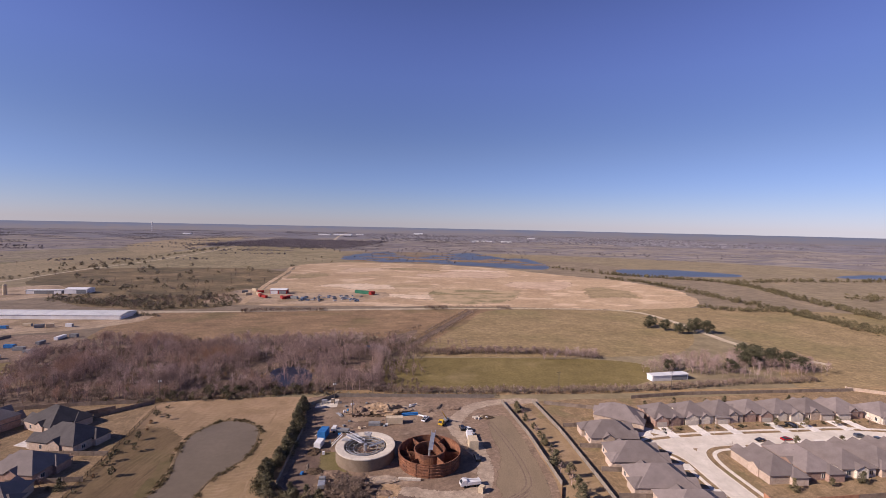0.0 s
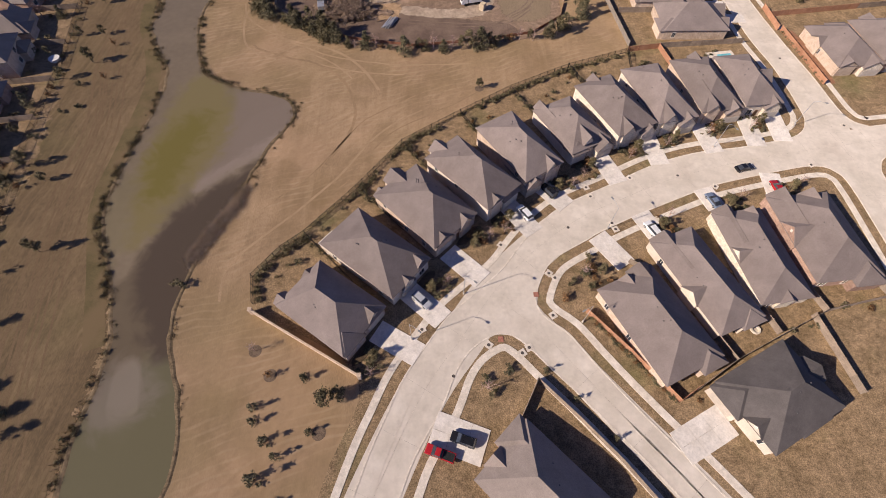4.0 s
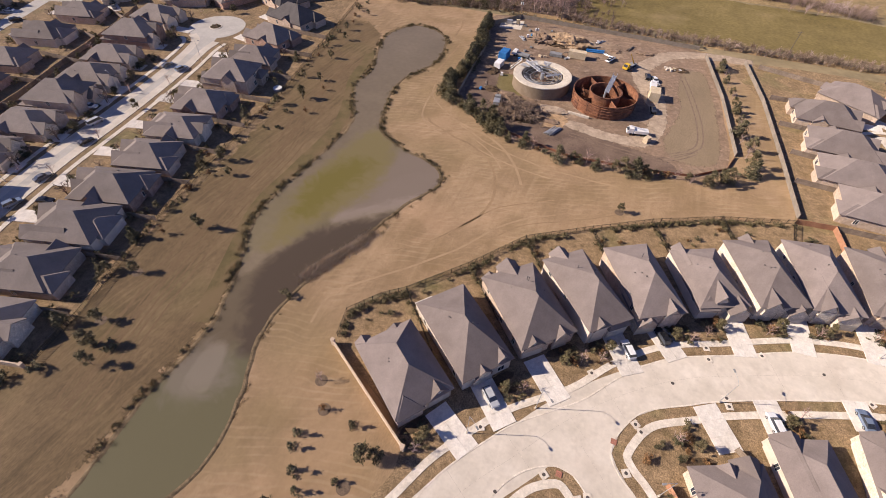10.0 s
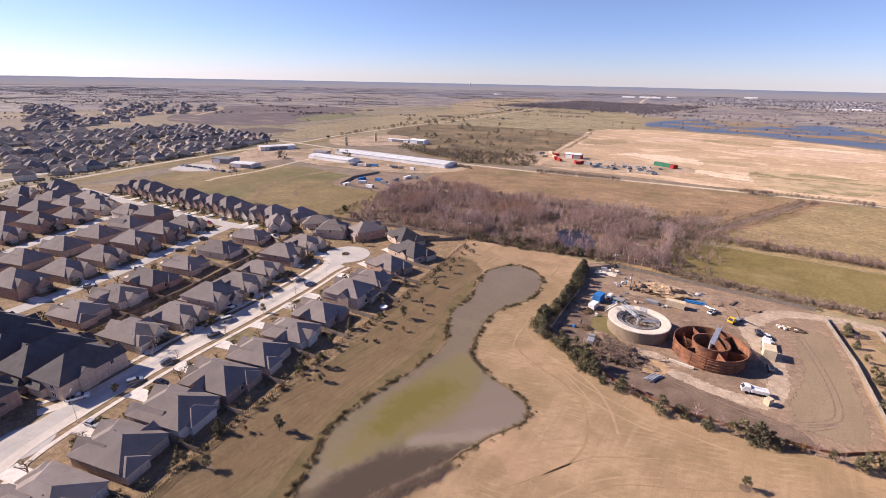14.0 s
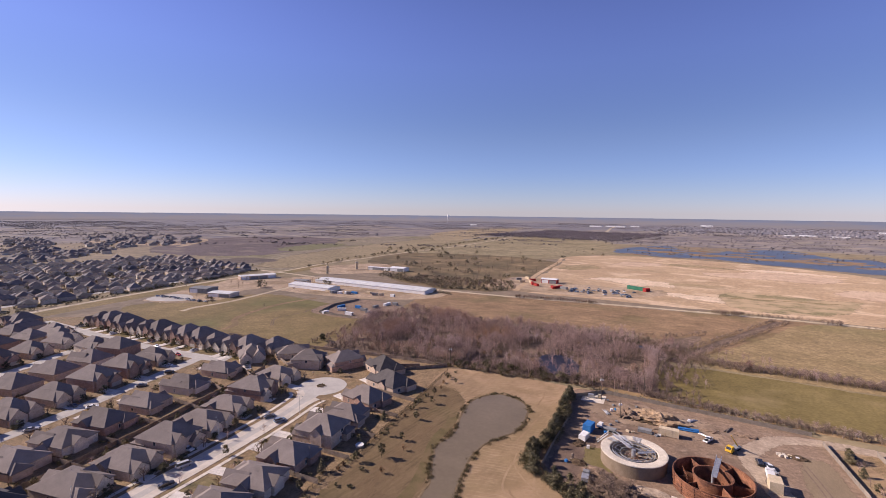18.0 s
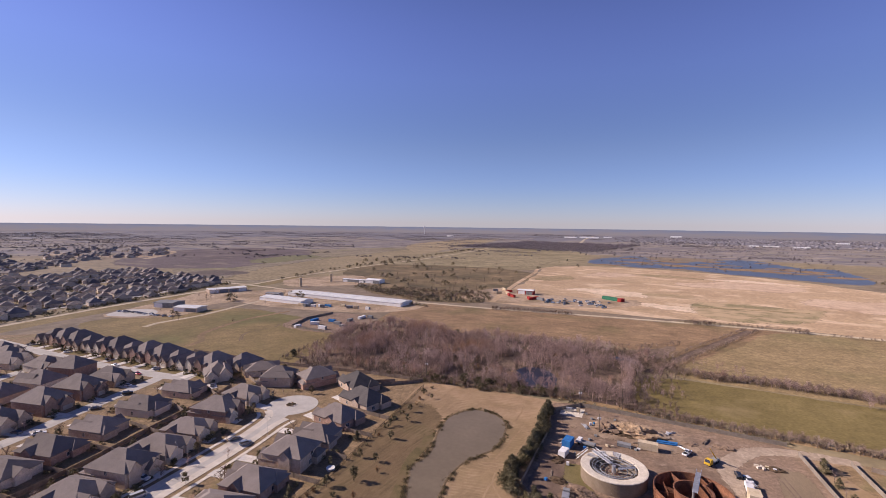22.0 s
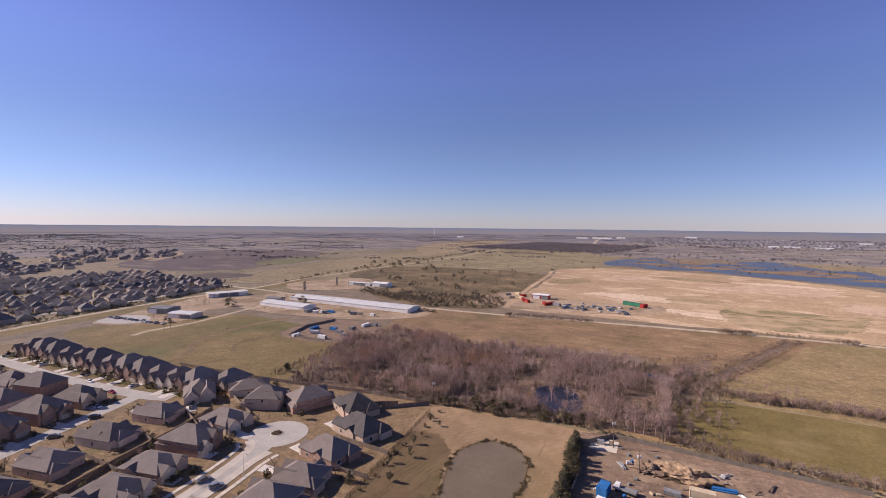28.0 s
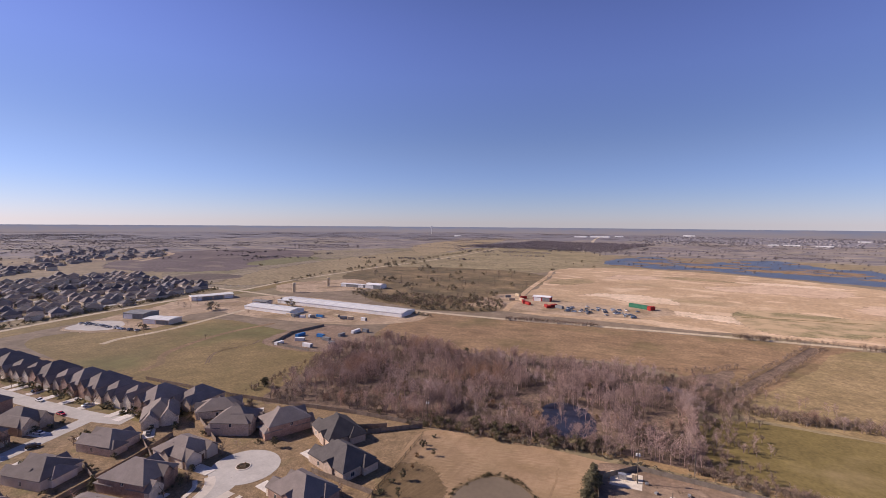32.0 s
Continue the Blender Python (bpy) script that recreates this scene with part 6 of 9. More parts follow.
def panel_meshes(kind):
    """One metre-wide panel, centred, to be stretched along its run; and a post."""
    bm = bmesh.new()
    if kind == "iron":
        h = 1.6
        for z in (0.15, 1.45):
            box(bm, -0.5, 0.5, -0.025, 0.025, z, z + 0.05)
        for i in range(9):
            x = -0.5 + (i + 0.5) / 9
            box(bm, x - 0.011, x + 0.011, -0.012, 0.012, 0.05, 1.6)
        m, pw = M["iron"], 0.04
    elif kind == "wall":
        h = 1.9
        box(bm, -0.5, 0.5, -0.11, 0.11, 0, 1.8)
        box(bm, -0.5, 0.5, -0.16, 0.16, 1.8, 1.9)
        m, pw = M["tan_wall"], 0.34
    else:
        h = 1.85
        prof = []
        for i in range(7):
            x, y = -0.5 + i / 7, 0.008 * (i % 2)
            prof += [(x + 0.004, y), (x + 1 / 7 - 0.004, y)]
        lo = [[bm.verts.new((x, y + o, z)) for x, y in prof] for o, z in ((-0.015, 0.04), (-0.015, h), (0.03, h), (0.03, 0.04))]
        for u, v in zip(lo, lo[1:] + lo[:1]):
            for i in range(len(prof) - 1):
                bm.faces.new((u[i], u[i + 1], v[i + 1], v[i]))
        m, pw = M[kind], 0.06
    panel = mesh_of("panel", bm, m)
    bm = bmesh.new()
    top = {"wall": 2.1, "iron": 1.75}.get(kind, 1.95)
    box(bm, -pw, pw, -pw, pw, 0, top)
    box(bm, -pw * 1.25, pw * 1.25, -pw * 1.25, pw * 1.25, top, top + 0.07)
    return panel, mesh_of("post", bm, m)


FENCE = {k: panel_meshes(k) for k in ("iron", "wall", "fence_wood", "fence_new", "fence_grey", "fence_red")}
FENCE_LABEL = {"iron": "black iron picket fence behind the gardens", "wall": "tan brick boundary wall with a pale cap", "fence_wood": "weathered brown board fence between gardens",
               "fence_new": "new orange cedar board fence", "fence_grey": "grey panel fence round the works site", "fence_red": "low rusty-red silt fence"}


def fence(pts, kind, gap=3.2, curve=False, label=""):
    gap = max(gap, 4.4) if abs(pts[0][0]) > 110 or pts[0][1] > 185 else gap
    line = smooth_line(pts, gap) if curve else []
    if not curve:
        for (ax, ay), (bx, by) in zip(pts, pts[1:]):
            k = max(1, round(math.hypot(bx - ax, by - ay) / gap))
            line += [Vector((ax + (bx - ax) * i / k, ay + (by - ay) * i / k, 0)) for i in range(k)]
        line.append(Vector((*pts[-1], 0)))
    root = tagged(new("boundary_wall" if kind == "wall" else "fence"), label or FENCE_LABEL[kind], "wall" if kind == "wall" else "fence")
    root.location = line[0]
    panel, post = FENCE[kind]
    for i, c in enumerate(line):
        if kind != "wall" or i in (0, len(line) - 1):
            o = part("post", post, None, root)
            o.location = c - line[0]
        if i + 1 < len(line):
            d = line[i + 1] - c
            p = part("panel", panel, None, root)
            p.location = (c + line[i + 1]) / 2 - line[0]
            p.rotation_euler.z = math.atan2(d.y, d.x)
            p.scale.x = d.length
            if kind == "iron":
                p["kind"] = "stuff"
    return root


BACK = [(-39.5, 39.5), (-41, 46), (-36, 53), (-31.2, 57.2), (-20.5, 70.3), (-9.9, 85.5), (5.8, 96.6), (20.6, 106.5), (38.6, 116), (58, 123.2)]
fence(BACK, "iron", 2.4)
fence([(-39.2, 37.5), (-15.6, 23.8)], "wall", 3.4)
for a, b in (((-31.2, 57), (-19, 44.5)), ((-20, 70.3), (-8.5, 58)), ((-9.9, 85.3), (3, 68.5)), ((5.8, 96.4), (14, 82)), ((20.6, 106.3), (28.5, 92)), ((38.8, 116), (44.5, 101)), ((58, 123), (57, 112))):
    fence([a, b], "iron", 2.4)
fence([(59, 126), (56.4, 155), (52.3, 193), (46.6, 224)], "fence_grey", 3.6, label="grey-brown panel fence along the lane")
fence([(58, 123.4), (68, 125), (69.6, 115)], "fence_new")
fence([(68, 125.2), (95, 127.5)], "fence_wood")
for a, b in (((57, 178), (71, 178)), ((55, 196.5), (70, 198)), ((59.5, 160.5), (72, 160)), ((59.5, 144), (74, 144)), ((52, 222), (80, 216))):
    fence([a, b], "fence_wood")
fence([(108.6, 134), (108.4, 146)], "fence_new")
fence([(109, 141.5), (140, 146)], "fence_new")
fence([(140, 146), (200, 154)], "fence_wood")
fence([(112, 108), (109.6, 134)], "fence_new", label="long orange cedar board fence beside the street")
fence([(30.5, 37.2), (37.8, 28.4), (45, 18.8), (49.5, 21.5)], "fence_new", label="orange cedar board fence round the corner garden")
for q in ([(49, 21), (58.2, 26.5), (71.5, 32.7), (80.6, 36.8), (100, 41)], [(55.4, 32.5), (58.2, 26.5)], [(66.4, 40), (68.8, 32)], [(78, 45), (80.6, 36.8)], [(77.5, 36), (80, 20)], [(94, 46), (96, 40)], [(47, 45.5), (42, 49)]):
    fence(q, "fence_wood")
fence([(18.7, 23.1), (25.5, 16), (32, 8.7), (40, -2)], "fence_wood")
fence([(18.7, 23.1), (14.5, 15.5)], "fence_wood")
fence([(-62, 214), (-53, 226), (28, 229)], "fence_grey", 4.0)
fence([(-65, 218), (-58, 190), (-55.5, 160), (-54, 146), (-43.5, 137)], "fence_grey")
silt = fence([(-43.5, 137), (-27, 130), (-8, 126.4), (14, 129), (30, 133), (40, 141.5), (42.3, 149.5)], "fence_red", 4.0, label="low rusty-red silt fence along the site's edge")
silt.scale.z = 0.5
fence([(42.5, 150.5), (38, 187), (30.8, 223)], "fence_grey")
fence([(100, 232), (132, 239), (205, 247), (232, 250)], "fence_wood")
fence([(230, 252), (262, 238), (300, 226)], "wall", 4)
# the western gardens
WBACK = [(-93.5, 8), (-95, 20.8), (-98.9, 34.8), (-103.2, 50.2), (-105.1, 65.3), (-109.1, 88.1), (-113, 118.5), (-121, 155), (-132.5, 207)]
fence(WBACK, "iron", 4.4)
fence([(-121, -0.2), (-93.3, 7)], "wall", 3.4)
for a, b in (((-103, 18), (-96, 19.5)), ((-116, 31.5), (-99, 36)), ((-119, 46), (-102.5, 50)), ((-123, 61), (-105, 65)), ((-126, 76.5), (-107, 80)), ((-130, 92), (-110, 95)), ((-134, 108), (-112, 111)), ((-138, 126), (-115.5, 128)), ((-142, 144), (-119, 147)), ((-150, 163), (-123, 164)), ((-153, 196), (-137, 213)), ((-160, 197), (-150, 205))):
    fence([a, b], "fence_wood", 5.4)
fence([(-137.5, 214), (-170, 208), (-215, 196), (-240, 190), (-300, 180)], "fence_wood", 5.4)
fence([(-183, 36), (-188, 57), (-194, 80), (-203, 106), (-212, 136), (-219, 152)], "fence_wood", 5.6)
fence([(-263, 40), (-272, 62), (-287, 98), (-299, 128)], "fence_wood", 5.4)
for a, b in (((-160, 41), (-195, 34)), ((-176, 57), (-200, 51)), ((-180, 73), (-205, 66)), ((-184, 88), (-211, 82)), ((-192, 103), (-218, 101)), ((-200, 119), (-227, 123)), ((-207, 138), (-232, 145)), ((-199, 158), (-236, 170))):
    fence([a, b], "fence_wood", 5.8)
# ---------------------------------------------------------------- trees and plants
def leaf_mat(name, c1, c2, vary=0.2):
    m = mat(name, c1, c2, 0.25, 3.0, rough=0.75, bump=0, vary=vary, grain=0.3, spec=0.15)
    n, l = m.node_tree.nodes, m.node_tree.links
    b = n["Principled BSDF"]
    old = b.inputs["Base Color"].links[0].from_socket
    g = n.new("ShaderNodeNewGeometry")
    r = n.new("ShaderNodeMapRange")
    r.inputs["To Min"].default_value, r.inputs["To Max"].default_value = 0.5, 1.5
    l.new(g.outputs["Random Per Island"], r.inputs["Value"])
    h = n.new("ShaderNodeHueSaturation")
    l.new(old, h.inputs["Color"])
    l.new(r.outputs[0], h.inputs["Value"])
    l.new(h.outputs[0], b.inputs["Base Color"])
    return m


M["bark"] = mat("grey_bark", (0.10, 0.08, 0.065), (0.18, 0.145, 0.115), 2, 9, grain=0.3)
M["twigs"] = two_scale(two_scale(two_scale(leaf_mat("bare_winter_twigs", (0.37, 0.25, 0.212), (0.53, 0.375, 0.325)), (0.40, 0.225, 0.125), 0.03, 0.53, 0.66, 0.75), (0.62, 0.48, 0.44), 0.06, 0.54, 0.66, 0.7), (0.24, 0.165, 0.135), 0.028, 0.55, 0.64, 0.6)
M["twigs_dark"] = leaf_mat("brown_brush", (0.22, 0.158, 0.115), (0.34, 0.25, 0.19))
M["leaf_oak"] = leaf_mat("live_oak_leaves", (0.068, 0.066, 0.036), (0.125, 0.112, 0.066))
M["leaf_scrub"] = leaf_mat("winter_scrub_leaves", (0.175, 0.142, 0.088), (0.27, 0.222, 0.145))
M["leaf_juniper"] = leaf_mat("juniper_leaves", (0.10, 0.09, 0.05), (0.175, 0.148, 0.088))
M["leaf_olive"] = leaf_mat("olive_leaves", (0.125, 0.105, 0.054), (0.205, 0.165, 0.092))
M["leaf_rust"] = leaf_mat("rusty_leaves", (0.16, 0.085, 0.04), (0.25, 0.14, 0.065))
M["reed"] = leaf_mat("dry_reeds", (0.14, 0.105, 0.05), (0.26, 0.20, 0.11))
M["reed_pale"] = leaf_mat("bleached_reeds", (0.40, 0.31, 0.22), (0.58, 0.47, 0.36))


def mesh_from(name, v, f, material):
    me = bpy.data.meshes.new(name)
    v, f = np.asarray(v, float), np.asarray(f, int)
    me.vertices.add(len(v))
    me.vertices.foreach_set("co", v.ravel())
    me.loops.add(f.size)
    me.loops.foreach_set("vertex_index", f.ravel())
    me.polygons.add(len(f))
    me.polygons.foreach_set("loop_start", np.arange(0, f.size, 3))
    me.update(calc_edges=True)
    me.materials.append(material)
    return me


def stick(v, f, a, b, r0, r1):
    """A three-sided tapered stick."""
    d = np.subtract(b, a)
    n = np.linalg.norm(d) or 1
    d = d / n
    s = np.cross(d, (0.3, 0.5, 0.81) if abs(d[2]) < 0.9 else (1, 0, 0))
    s /= np.linalg.norm(s)
    t = np.cross(d, s)
    k = len(v)
    for c, r in ((a, r0), (b, r1)):
        for i in range(3):
            w = i * math.tau / 3
            v.append(np.asarray(c) + (s * math.cos(w) + t * math.sin(w)) * r)
    for i in range(3):
        j = (i + 1) % 3
        f += [(k + i, k + j, k + 3 + j), (k + i, k + 3 + j, k + 3 + i)]


def bare_tree(seed, h, limbs=9, twigs=9, thick=1.0, wide=1.0):
    """Trunk, limbs and fans of bare twigs, as one list of triangles."""
    r = random.Random(seed)
    v, f = [], []
    top = np.array([r.uniform(-0.4, 0.4), r.uniform(-0.4, 0.4), h * 0.75])
    stick(v, f, (0, 0, -0.1), top * 0.5, 0.14 * thick, 0.1 * thick)
    stick(v, f, top * 0.5, top, 0.1 * thick, 0.05 * thick)
    for i in range(limbs):
        u = 0.3 + 0.7 * i / limbs
        a = top * u
        w = i * 2.4 + r.uniform(-0.4, 0.4)
        ln = h * (0.42 - 0.2 * u) * r.uniform(0.8, 1.2) * wide
        b = a + np.array([math.cos(w) * ln * 0.75, math.sin(w) * ln * 0.75, ln * r.uniform(0.6, 1.0)])
        stick(v, f, a, b, 0.06 * thick, 0.03 * thick)
        for j in range(twigs):
            p = a + (b - a) * r.uniform(0.35, 1)
            q = p + np.array([r.gauss(0, 1), r.gauss(0, 1), abs(r.gauss(0.5, 0.7))]) * ln * 0.34
            s = np.array([r.gauss(0, 1), r.gauss(0, 1), r.gauss(0, 1)])
            s = s / np.linalg.norm(s) * 0.045 * thick
            k = len(v)
            v += [p - s, p + s, q]
            f.append((k, k + 1, k + 2))
            m = (p + q) / 2
            q2 = m + np.array([r.gauss(0, 1), r.gauss(0, 1), abs(r.gauss(0.3, 0.6))]) * ln * 0.2
            k = len(v)
            v += [m - s * 0.8, m + s * 0.8, q2]
            f.append((k, k + 1, k + 2))
    return np.array(v), np.array(f)


def leaves(seed, clumps, per, size, shape):
    """Clumps of small leaf faces; shape(random) gives each clump's centre and radius."""
    r = random.Random(seed)
    v, f = [], []
    for _ in range(clumps):
        c, rad = shape(r)
        for _ in range(per):
            d = np.array([r.gauss(0, 1), r.gauss(0, 1), r.gauss(0, 0.8)])
            p = np.asarray(c) + d / np.linalg.norm(d) * rad * r.random() ** 0.4
            a, b = np.array([r.gauss(0, 1), r.gauss(0, 1), r.gauss(0, 0.7)]), np.array([r.gauss(0, 1), r.gauss(0, 1), r.gauss(0, 0.7)])
            k = len(v)
            v += [p, p + a * size * 0.6, p + b * size * 0.6]
            f.append((k, k + 1, k + 2))
    return np.array(v), np.array(f)


def crown_round(w, h0, h1):
    def shape(r):
        a, u = r.uniform(0, math.tau), r.random() ** 0.5
        z = r.uniform(0, 1)
        k = math.sqrt(max(0.05, 1 - (2 * z - 0.9) ** 2 * 0.8))
        return (math.cos(a) * u * w * k, math.sin(a) * u * w * k, h0 + (h1 - h0) * z), w * r.uniform(0.22, 0.42)
    return shape


def crown_cone(w, h0, h1):
    def shape(r):
        a, z = r.uniform(0, math.tau), r.random() ** 1.3
        k = (1 - z) ** 0.8 + 0.08
        u = r.random() ** 0.5
        return (math.cos(a) * u * w * k, math.sin(a) * u * w * k, h0 + (h1 - h0) * z), w * (0.18 + 0.3 * k) * r.uniform(0.7, 1.1)
    return shape


def trunk_of(h, r0, lean=0.1, seed=0):
    r = random.Random(seed)
    bm = bmesh.new()
    p = Vector((0, 0, -0.1))
    for i in range(3):
        q = Vector((r.uniform(-lean, lean), r.uniform(-lean, lean), h * (i + 1) / 3))
        tube(bm, p, q, r0 * (1 - i * 0.25), r0 * (1 - (i + 1) * 0.25), 6, cap=False)
        if i:
            for k in range(2):
                w = r.uniform(0, math.tau)
                tube(bm, q, q + Vector((math.cos(w) * h * 0.3, math.sin(w) * h * 0.3, h * 0.3)), r0 * 0.4, r0 * 0.15, 5, cap=False)
        p = q
    return mesh_of("trunk", bm, M["bark"])


class Kind:
    """A plant kept as shared meshes, to be planted many times."""

    def __init__(self, name, label, category, group, trunk, crown):
        self.name, self.label, self.category, self.group, self.trunk, self.crown = name, label, category, group, trunk, crown

    def plant(self, x, y, s=1.0, z=0.02):
        ob = tagged(new(self.name), self.label, self.category, self.group)
        ob.matrix_basis = pose(x, y, z, 0, 0, (x * 37 + y * 53) % 360) @ Matrix.Diagonal((s, s, s * (0.9 + (x * 7 + y * 3) % 1 * 0.25), 1))
        part("trunk", self.trunk, None, ob)
        part("crown", self.crown, None, ob)
        return ob


OAKS = [Kind("oak_tree", "young live oak with a thin olive crown on the lawn", "tree", "young trees along the pond lawn", trunk_of(2.2, 0.09, 0.15, k), mesh_from("crown", *leaves(10 + k, 22, 46, 0.36, crown_round(1.5, 1.3, 4.6)), M["leaf_olive"])) for k in range(3)]
BIG = [Kind("oak_tree", "full live oak with a dark green crown", "tree", "broad evergreen trees", trunk_of(4.5, 0.3, 0.4, k), mesh_from("crown", *leaves(20 + k, 40, 46, 0.75, crown_round(4.2, 2.2, 9.0)), M["leaf_oak"])) for k in range(3)]
JUNIPER = [Kind("juniper", "dense dark green juniper in the screen planting", "tree", "evergreen screen round the site", trunk_of(2.0, 0.14, 0.1, k), mesh_from("crown", *leaves(30 + k, 40, 46, 0.45, crown_cone(2.3, 0.3, 5.6)), (M["leaf_juniper"], M["leaf_olive"], M["leaf_juniper"])[k])) for k in range(3)]
SPRUCE = [Kind("pine_sapling", "small dark evergreen sapling on the lawn", "tree", "small saplings", trunk_of(1.2, 0.06, 0.05, k), mesh_from("crown", *leaves(35 + k, 16, 26, 0.26, crown_cone(0.85, 0.2, 2.6)), M["leaf_juniper"])) for k in range(2)]
BARE = []
for k in range(3):
    v, f = bare_tree(50 + k, 5.0, 9, 8, 0.8)
    BARE.append(Kind("bare_tree", "small leafless ornamental tree in a front garden", "tree", "bare garden trees", trunk_of(1.6, 0.08, 0.1, k), mesh_from("crown", v, f, M["twigs"])))
RUST = [Kind("oak_tree", "young tree with rusty winter leaves", "tree", "young trees along the pond lawn", trunk_of(1.8, 0.08, 0.1, 9), mesh_from("crown", *leaves(44, 12, 26, 0.3, crown_round(1.0, 1.0, 3.2)), M["leaf_rust"]))]
SHRUB = [mesh_from("shrub", *leaves(60 + k, 9, 30, 0.22, crown_round(0.75, 0.15, 0.9)), (M["leaf_oak"], M["leaf_olive"], M["leaf_rust"], M["leaf_juniper"])[k]) for k in range(4)]


def shrub(x, y, k=0, s=1.0):
    ob = tagged(new("shrub", SHRUB[k]), ("round dark green garden shrub", "loose olive-leaved garden shrub", "rusty brown winter garden shrub", "dense green garden shrub")[k], "shrub", "garden shrubs")
    ob.matrix_basis = pose(x, y, 0.05, 0, 0, (x * 71 + y * 13) % 360) @ Matrix.Diagonal((s, s, s, 1))
    return ob


# trees of the western lawn
WEST_TREES = [(-93, 34.8, 0.9), (-96.9, 47, 1), (-99.3, 32.5, 0.8), (-85.9, 16.4, 1.1), (-81.9, 13.1, 1), (-89.3, 21.4, 1), (-103.1, 70.7, 0.8), (-97.9, 73.2, 0.75), (-89.9, 52.7, 1.1), (-105.5, 132.6, 0.8), (-103.7, 118.9, 1.1), (-100.3, 127.2, 0.9), (-97.3, 111.4, 1.0), (-111.5, 149.9, 0.9), (-115.2, 167.0, 0.8), (-120.0, 176.2, 0.8), (-118.9, 159.7, 0.7), (-121.2, 183.4, 0.8), (-126.6, 198.1, 0.8), (-120.0, 195.4, 0.6), (-112.2, 131.9, 0.8), (-109.2, 111.5, 1.0), (-108.8, 77.0, 1.1), (-104.5, 78.0, 1.1)]
for i, (x, y, s) in enumerate(WEST_TREES):
    (OAKS + RUST)[(i * 3 + i // 4) % 4].plant(x, y, s * 0.92)
for i, (x, y, s) in enumerate([(-100.1, 99.5, 1.3), (-104.4, 97.6, 1.2), (-103.7, 108.6, 1.4), (-104.5, 63.6, 1.6), (-103.6, 56.5, 1.2), (-102.8, 58.8, 1.2), (-106.9, 87.9, 1.3), (-110.7, 104.2, 1.2), (-103.2, 47.9, 1.3), (-100.7, 41.2, 1.3)]):
    shrub(x, y, (0, 1, 3, 2)[i % 4], s)
for i in range(22):
    u = i / 21
    x, y = -99 - 31 * u, 30 + 178 * u + rnd.uniform(-1.5, 1.5)
    x = -95.5 - (y - 8) * 0.175 + (2 if y > 100 else 0) + rnd.uniform(-0.8, 1.6)
    shrub(x, y, (1, 0, 1, 1, 2)[i % 5], rnd.uniform(0.8, 1.9))
for i, (x, y) in enumerate([(-98.5, 1.6), (-96.5, 2.4), (-94.8, 3.6), (-100.5, 0.4), (-91, 7.5), (-85.9, 16.2), (-81.9, 17.3)]):
    shrub(x, y, (0, 3, 1)[i % 3], 2.0)
BIG[0].plant(-99.5, -11.5, 0.95)
BIG[2].plant(-97.5, -9.5, 0.8)
# saplings on the lawn beside the wall
for i, (x, y, s) in enumerate([(-35, 18.4, 1.1), (-34.6, 15.8, 1), (-31.9, 12.5, 1.2), (-26.4, 23.7, 1.0), (-32.6, 6.3, 1.5), (-29.5, 10, 1), (-76, -17.9, 1.2), (-81, -21.1, 1.4), (-24, 14, 0.9), (-30, 2, 1.2)]):
    SPRUCE[i % 2].plant(x, y, s)
BARE[0].plant(-37, 29.3, 0.7)
RUST[0].plant(-33.1, 24.4, 0.7)
OAKS[1].plant(-21.6, 19.4, 1.1)
OAKS[2].plant(-19, 20.5, 0.9)
OAKS[0].plant(11.6, 106.8, 0.7)
# planting rings round lawn trees
bm = bmesh.new()
lathe(bm, [(0.02, 0.07), (0.9, 0.06), (1.3, 0.04)], 14)
ring = mesh_of("mulch_ring", bm, mat("faded_mulch", (0.13, 0.09, 0.06), (0.20, 0.14, 0.095), 0.6, 5, grain=0.3))
for x, y in ((-37, 29.3), (-33.1, 24.4), (-93, 34.8), (-22.3, 13.8), (11.6, 106.8), (-89.3, 21.4)):
    tagged(new("mulch_ring", ring), "dark mulch ring round a young tree", "mulch", kind="structure").location = (x, y, 0.02)

# screen planting round the site
for i, p in enumerate(smooth_line([(-64.5, 212), (-61, 196), (-58.5, 180), (-58, 166), (-58.5, 150), (-55.5, 143), (-47, 138.5), (-41, 134.5), (-34, 131)], 2.5)):
    JUNIPER[i % 3].plant(p.x - 0.6 + rnd.uniform(-1.3, 1.0), p.y + rnd.uniform(-0.8, 0.8), rnd.uniform(0.95, 1.3) if i % 4 else rnd.uniform(0.6, 0.9))
for i, p in enumerate(smooth_line([(-33, 129.5), (-25, 127), (-15, 124.8), (-2, 125), (6, 126), (15, 128), (30, 130.5), (38, 133), (43, 139)], 2.2)):
    if noise.noise(p * 0.11) > -0.18:
        (JUNIPER + OAKS + BARE)[i * 5 % 9].plant(p.x + rnd.uniform(-1, 1), p.y - 0.8 + rnd.uniform(-1.2, 0.8), rnd.uniform(0.6, 1.2))
    else:
        shrub(p.x, p.y, i % 4, rnd.uniform(1.2, 2.2))
for i, p in enumerate(smooth_line([(38, 215), (40, 197), (42.5, 180), (44.5, 164), (47, 150), (48, 140)], 4.0)):
    (OAKS + JUNIPER + BARE)[i * 4 % 9].plant(p.x + rnd.uniform(-1.6, 1.0), p.y + rnd.uniform(-1.4, 1.4), rnd.uniform(0.5, 0.95) if p.y > 165 else rnd.uniform(0.9, 1.3))

